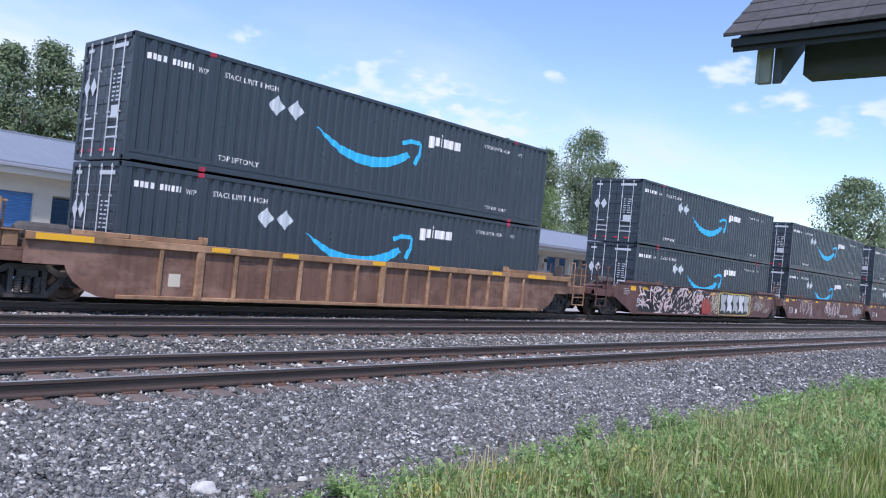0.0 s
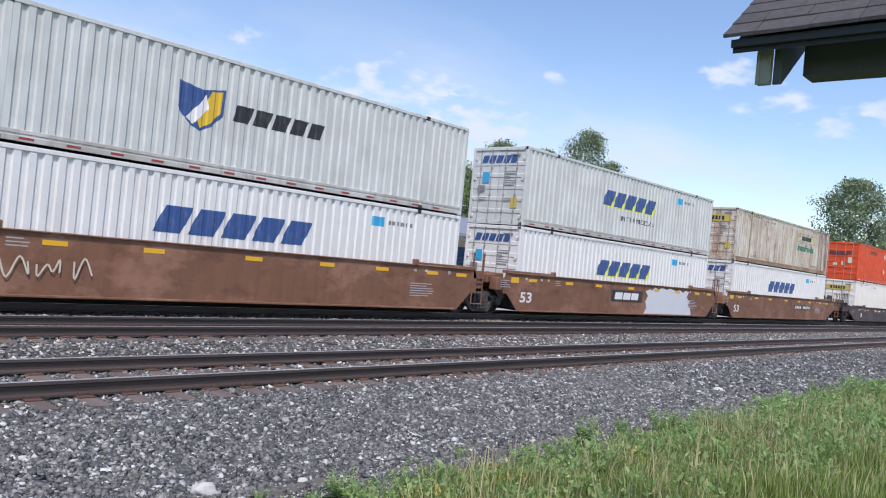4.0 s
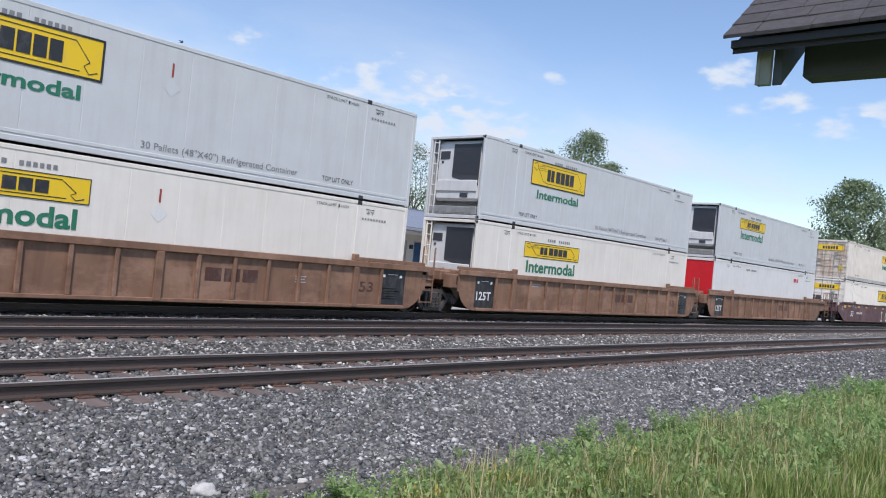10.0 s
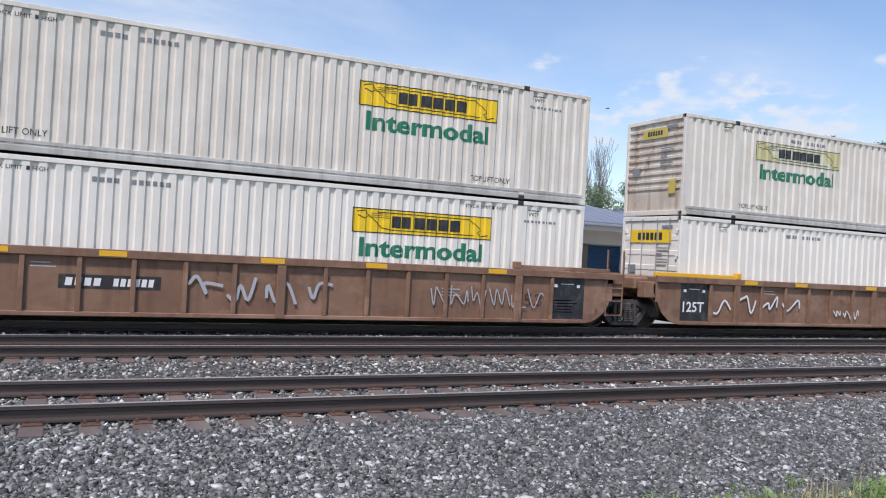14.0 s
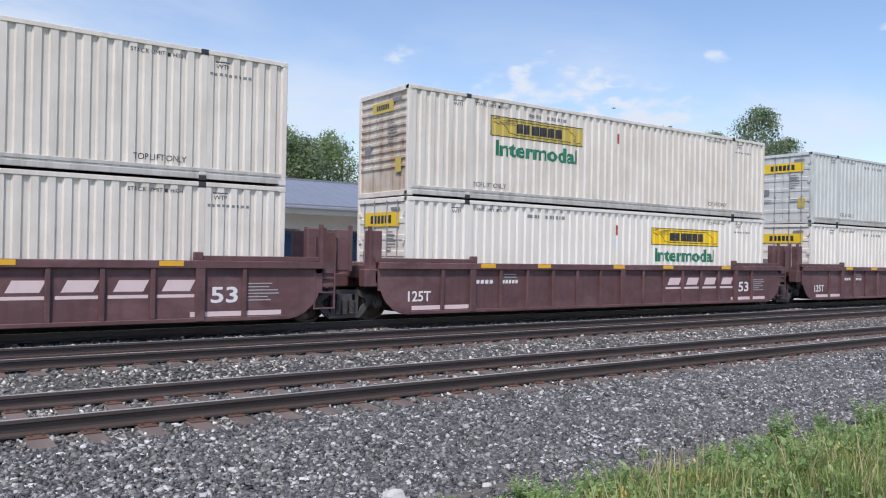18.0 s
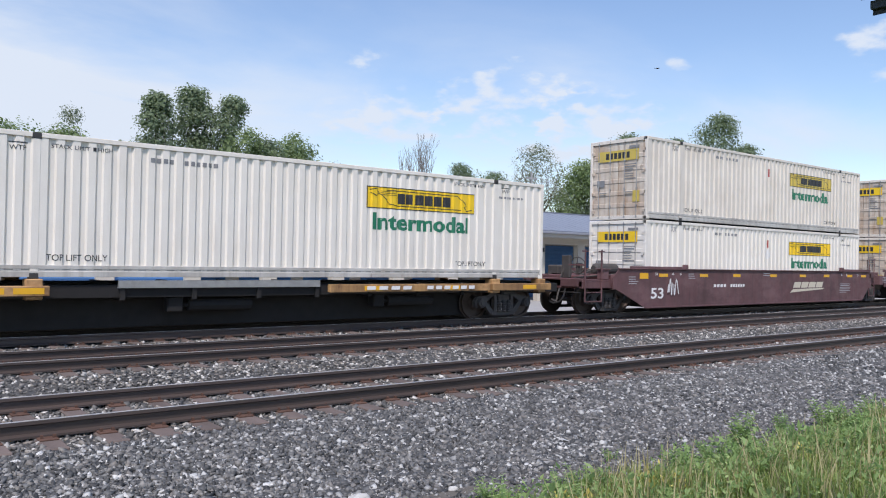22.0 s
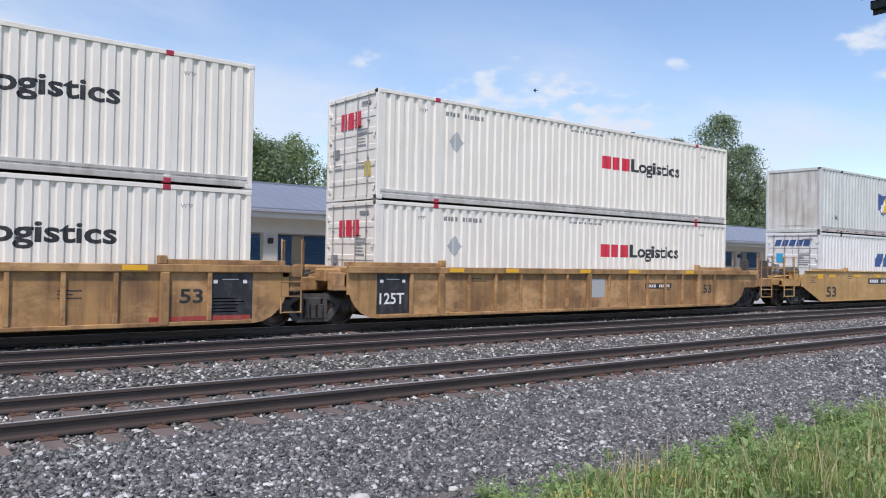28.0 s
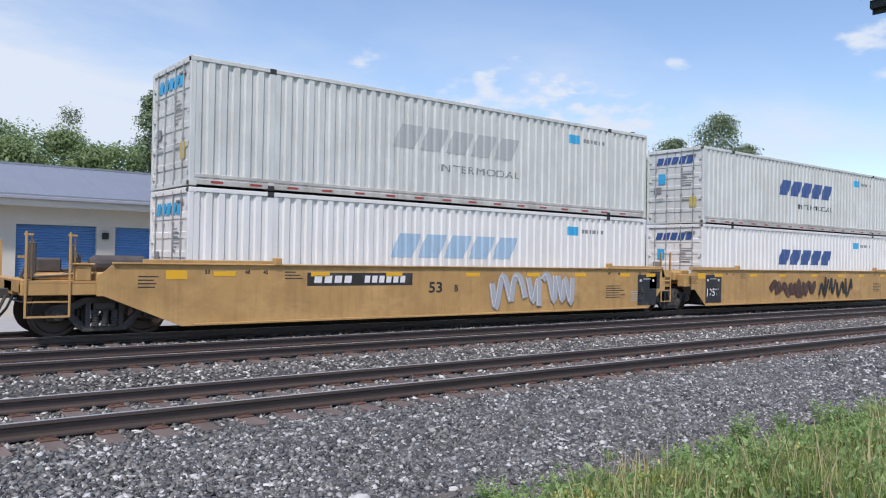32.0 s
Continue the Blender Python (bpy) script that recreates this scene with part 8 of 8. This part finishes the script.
undergrowth("undergrowth", 420, 3.4, 15, 2.6, 4.72, WEED, 61, "low leafy weeds among the grass", 0.034, 1.0, 0.12, 0.16)
undergrowth("undergrowth", 240, 14, 40, 2.4, 5.1, WEED, 62, "low leafy weeds among the grass", 0.045, 1.4, 0.1, 0.15)
undergrowth("broadleaf_weeds", 110, 4.6, 14, 2.8, 4.6, WEED, 64, "broad-leaved green weeds among the grass", 0.04, 1.0, 0.1, 0.2)
blades("tall_grass", 1500, 4.2, 13, 3.0, 4.9, 0.35, 0.75, 0.009, DRY, 45, "tall pale seed stems standing over the grass")
undergrowth("yellow_flowers", 12, 4.2, 8, 4.0, 4.55, YELLOW_FLOWER, 63, "small yellow flowers in the grass", 0.03, lift=0.12)


def weed(x, y, h, spread, n, seed, label="leafy green weed growing at the edge of the ballast"):
    """Several upright stems, each with long leaves all round."""
    r = random.Random(seed)
    t = thing("weed", label, "weed", "weeds along the ballast", "", pose(x, y, ground_z(y)))
    bm, lf = bmesh.new(), bmesh.new()
    for k in range(n):
        a = r.uniform(0, 2 * math.pi)
        q = spread * math.sqrt(r.random())
        top = Vector((q * math.cos(a) * 1.3, q * math.sin(a) * 1.3, h * r.uniform(0.6, 1.0)))
        foot = Vector((q * math.cos(a) * 0.4, q * math.sin(a) * 0.4, -0.02))
        rod(bm, foot, top, 0.006, 5, 0.003)
        m_ = 16
        for j in range(m_):
            f = 0.2 + 0.8 * j / (m_ - 1)
            p = foot.lerp(top, f)
            b = j * 2.4 + k
            ln = h * 0.30 * (1.15 - 0.75 * f) * r.uniform(0.7, 1.2) + 0.02
            d = Vector((math.cos(b), math.sin(b), r.uniform(0.15, 0.8))).normalized()
            s = d.cross(Vector((0, 0, 1))).normalized() * ln * 0.17
            mid = p + d * ln * 0.5
            tip = p + d * ln - Vector((0, 0, ln * 0.25))
            lf.faces.new([lf.verts.new(v) for v in (p, mid + s, tip, mid - s)])
    tagged(part("stem", bm, WEED, t), kind="stuff")
    me = bpy.data.meshes.new("leaves")
    lf.to_mesh(me)
    lf.free()
    tagged(mpart("foliage", me, WEED, t), kind="stuff")


for k, (x, y, h_, s_, n_) in enumerate(((4.66, 5.12, 0.22, 0.22, 18), (8.5, 5.12, 0.40, 0.16, 12), (9.75, 5.3, 0.26, 0.12, 7), (6.8, 5.6, 0.14, 0.10, 5), (5.3, 4.85, 0.2, 0.2, 10),
                                        (5.7, 4.95, 0.2, 0.2, 10), (10.6, 5.12, 0.34, 0.3, 16), (11.6, 4.8, 0.3, 0.3, 12), (6.79, 4.7, 0.26, 0.25, 10), (7.6, 4.8, 0.28, 0.25, 12),
                                        (8.9, 4.4, 0.36, 0.3, 12), (9.7, 4.1, 0.42, 0.3, 12), (11.2, 4.3, 0.42, 0.3, 12), (7.2, 4.1, 0.4, 0.28, 12), (15.2, 4.8, 0.38, 0.35, 12), (17.5, 4.9, 0.4, 0.4, 12),
                                        (20.5, 5.0, 0.45, 0.4, 12), (4.05, 5.5, 0.1, 0.06, 4))):
    weed(x, y, h_, s_, n_, 500 + k)


def boulder(bm, r, seed):
    bmesh.ops.create_icosphere(bm, subdivisions=3, radius=1.0)
    for v in bm.verts:
        n = noise.noise(v.co * 1.3 + Vector((seed, 0, 0))) * 0.35 + noise.noise(v.co * 3.4) * 0.12
        v.co = Vector((v.co.x * r[0], v.co.y * r[1], v.co.z * r[2])) * (1 + n)


PALE = plain("pale_limestone", (0.52, 0.50, 0.46), 0.9, 0, 0.25, 9.0, 0.6)
for k, (x, y, r_) in enumerate(((3.74, 5.85, (0.115, 0.09, 0.075)), (16.2, 6.65, (0.16, 0.1, 0.05)), (4.7, 5.75, (0.05, 0.04, 0.03)))):
    bm = bmesh.new()
    boulder(bm, r_, k)
    tagged(mpart("rock", finish(bm, "rock", True), PALE, loc=(x, y, ground_z(y) + r_[2] * 0.45)), "pale limestone rock lying on the ballast", "rock")

# ---------------------------------------------------------------- shelter roof corner beside the camera
SHINGLE = plain("grey_asphalt_shingle", (0.068, 0.063, 0.064), 0.92, 0, 0.5, 22.0, 0.8)
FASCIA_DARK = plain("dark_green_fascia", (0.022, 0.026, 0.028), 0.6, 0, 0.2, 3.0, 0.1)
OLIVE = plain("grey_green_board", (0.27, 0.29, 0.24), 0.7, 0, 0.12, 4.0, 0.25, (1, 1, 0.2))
# the board's grey-green, darkened and blued: the roof's shade is in this colour
OLIVE_SHADED = plain("shaded_grey_green_beam", (0.075, 0.088, 0.095), 0.7, 0, 0.12, 4.0, 0.2)


def shelter():
    t = thing("shelter", "small open shelter with grey shingle roof and green-grey boards", "shelter")
    ex, ey, ez, k = 3.83, 1.69, 3.015, 0.84            # eave corner, and rise per metre toward +x
    run, far, back = 0.75, 3.22, 3.4
    top = ez + run * k
    bm = bmesh.new()
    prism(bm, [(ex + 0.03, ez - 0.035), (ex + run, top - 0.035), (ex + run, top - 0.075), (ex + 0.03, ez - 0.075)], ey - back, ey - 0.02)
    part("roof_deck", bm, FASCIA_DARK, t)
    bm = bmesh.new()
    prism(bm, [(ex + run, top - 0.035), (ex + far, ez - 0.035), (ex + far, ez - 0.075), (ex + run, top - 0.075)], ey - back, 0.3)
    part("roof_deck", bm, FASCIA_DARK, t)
    bm = bmesh.new()
    box(bm, ex + 0.002, ex + 0.03, ey - back, ey - 0.02, ez - 0.05, ez - 0.012)
    part("fascia", bm, FASCIA_DARK, t, "dark eave board")
    r = random.Random(6)
    course = 0.128
    tab = {}
    for i in range(8):
        d = i * course
        x, z = ex + d * 0.766, ez + d * 0.643
        y = ey + 0.012
        while y > ey - (back if i < 3 else 2.2):
            w = r.choice((0.16, 0.21, 0.26, 0.31))
            key = ("tab", w)
            me = cached(key, lambda bm: prism(bm, [(-0.004, 0.0), (0.19 * 0.766, 0.19 * 0.643), (0.19 * 0.766 - 0.006, 0.19 * 0.643 + 0.009), (-0.009, 0.017)], -w + 0.004, 0.0))
            mpart("shingle", me, SHINGLE, t, loc=(x - 0.02, y, z - 0.012 + r.uniform(0, 0.003) + 0.004))
            y -= w
    bm = bmesh.new()
    prism(bm, [(ex + run, ez + run * k - 0.01), (ex + far, ez - 0.01), (ex + far, ez - 0.03), (ex + run, ez + run * k - 0.03)], ey - back, 0.32)
    part("roof_slope", bm, SHINGLE, t)
    # end board with the cut corner under the rake
    bm = bmesh.new()
    box(bm, 3.95, 3.985, 1.507, 1.575, 2.795, 3.005, 0.004)
    box(bm, 3.944, 3.95, 1.56, 1.577, 2.795, 3.0)
    part("end_board", bm, OLIVE, t, "pale grey-green end board")
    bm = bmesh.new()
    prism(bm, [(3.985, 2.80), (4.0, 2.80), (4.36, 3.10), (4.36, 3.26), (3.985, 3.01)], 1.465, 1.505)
    part("gusset", bm, OLIVE_SHADED, t)
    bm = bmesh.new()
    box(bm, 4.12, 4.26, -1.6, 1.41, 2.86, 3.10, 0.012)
    part("beam", bm, OLIVE_SHADED, t, "grey-green eave beam, underside shade in its colour")
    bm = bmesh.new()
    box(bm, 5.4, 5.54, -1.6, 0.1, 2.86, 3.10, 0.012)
    part("beam", bm, OLIVE_SHADED, t)
    for x, y in ((4.12, -1.4), (5.4, -1.4), (5.4, -0.7), (4.12, -0.7)):
        bm = bmesh.new()
        box(bm, x, x + 0.14, y, y + 0.14, ground_z(y) - 0.1, 2.86, 0.008)
        part("post", bm, OLIVE, t)
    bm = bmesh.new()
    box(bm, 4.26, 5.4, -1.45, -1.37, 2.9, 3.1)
    part("tie_beam", bm, OLIVE_SHADED, t)


shelter()

# ---------------------------------------------------------------- poles behind the storage buildings, and the bird
for x, y, h_ in ((39.3, 40.0, 8.3), (103, 60.0, 9.0)):
    t = thing("utility_pole", "thin pale grey pole behind the storage building", "pole", "", "", pose(x, y, -0.3))
    bm = bmesh.new()
    rod(bm, (0, 0, 0), (0, 0, h_), 0.11, 8, 0.08)
    part("shaft", bm, CONCRETE, t)
    bm = bmesh.new()
    box(bm, -0.5, 0.5, -0.05, 0.05, h_ - 0.5, h_ - 0.38)
    part("crossarm", bm, CONCRETE, t)

FEATHER = plain("dark_feathers", (0.03, 0.028, 0.028), 0.8, 0, 0.3, 20.0, 0.1)
bird = thing("bird", "small dark bird gliding on spread wings", "bird")
bm = bmesh.new()
lathe_y(bm, [(-0.16, 0.006), (-0.12, 0.03), (-0.02, 0.05), (0.08, 0.045), (0.14, 0.03), (0.19, 0.012)], 10)
part("body", bm, FEATHER, bird)
bm = bmesh.new()
prism(bm, [(-0.05, 0.0), (0.05, 0.0), (0.075, 0.02), (-0.075, 0.02)], -0.27, -0.13)
part("tail", bm, FEATHER, bird)
WINGS = []
for s in (-1, 1):
    bm = bmesh.new()
    pts = [(0, 0.09), (s * 0.16, 0.13), (s * 0.34, 0.02), (s * 0.4, -0.08), (s * 0.2, -0.03), (0, -0.06)]
    a = [bm.verts.new((x, y, 0.0)) for x, y in pts]
    b = [bm.verts.new((x, y, 0.012)) for x, y in pts]
    bm.faces.new(a)
    bm.faces.new(b[::-1])
    for i in range(6):
        bm.faces.new((a[i], b[i], b[(i + 1) % 6], a[(i + 1) % 6]))
    WINGS.append((part("wing", bm, FEATHER, bird, loc=(0, 0, 0.03)), s))
bird.scale = (0.6, 0.6, 0.6)
FLIGHT = ((0, 12, 60, 22), (8, 20, 44, 14), (14, 27, 36, 10.5), (18, 33, 30, 10.0), (20, 34.1, 28.1, 10.4), (21, 34.6, 27.2, 11.1), (22, 35.0, 26.2, 12.2), (23, 35.6, 25.2, 12.8), (24, 36.3, 24.3, 12.4),
          (25, 36.3, 24.7, 11.6), (25.5, 35.7, 25.7, 11.3), (27.5, 31.9, 30.3, 11.1), (28, 30.9, 31.3, 11.2), (29, 29.0, 33.1, 11.1), (30, 27.5, 34.5, 10.5), (31, 26.0, 36.0, 10.0), (32, 24.4, 37.6, 9.7))


# ---------------------------------------------------------------- what moves
def gone(t):
    for (a, sa), (b, sb) in zip(GONE, GONE[1:]):
        if t <= b:
            return sa + (sb - sa) * (t - a) / (b - a)
    return GONE[-1][1]


def motions():
    for ob, u, z in MOVERS:
        walk(ob, [(t, pose(u - s, Y_TRAIN, z)) for t, s in GONE])
    for w, u, off in WHEELS:
        rows, k0 = [], None
        for k in range(0, 961):
            t = k / 30.0
            x = u - gone(t)
            if -8 < x < 34 or k in (0, 960):
                rows.append((t, pose(off, 0, R_WHEEL, 0, math.degrees(-gone(t) / R_WHEEL) % 360.0, 0)))
        walk(w, rows)
    rows = []
    for k, (t, x, y, z) in enumerate(FLIGHT):
        a, b = FLIGHT[max(k - 1, 0)], FLIGHT[min(k + 1, len(FLIGHT) - 1)]
        yaw = math.degrees(math.atan2(b[2] - a[2], b[1] - a[1])) - 90
        rows.append((t, pose(x, y, z, 0, 14, yaw)))
    walk(bird, rows)
    for wing, s in WINGS:
        walk(wing, [(k * 0.25, pose(0, 0, 0.03, 0, s * (-12 - 22 * math.sin(k * 1.9)), 0)) for k in range(129)])


motions()
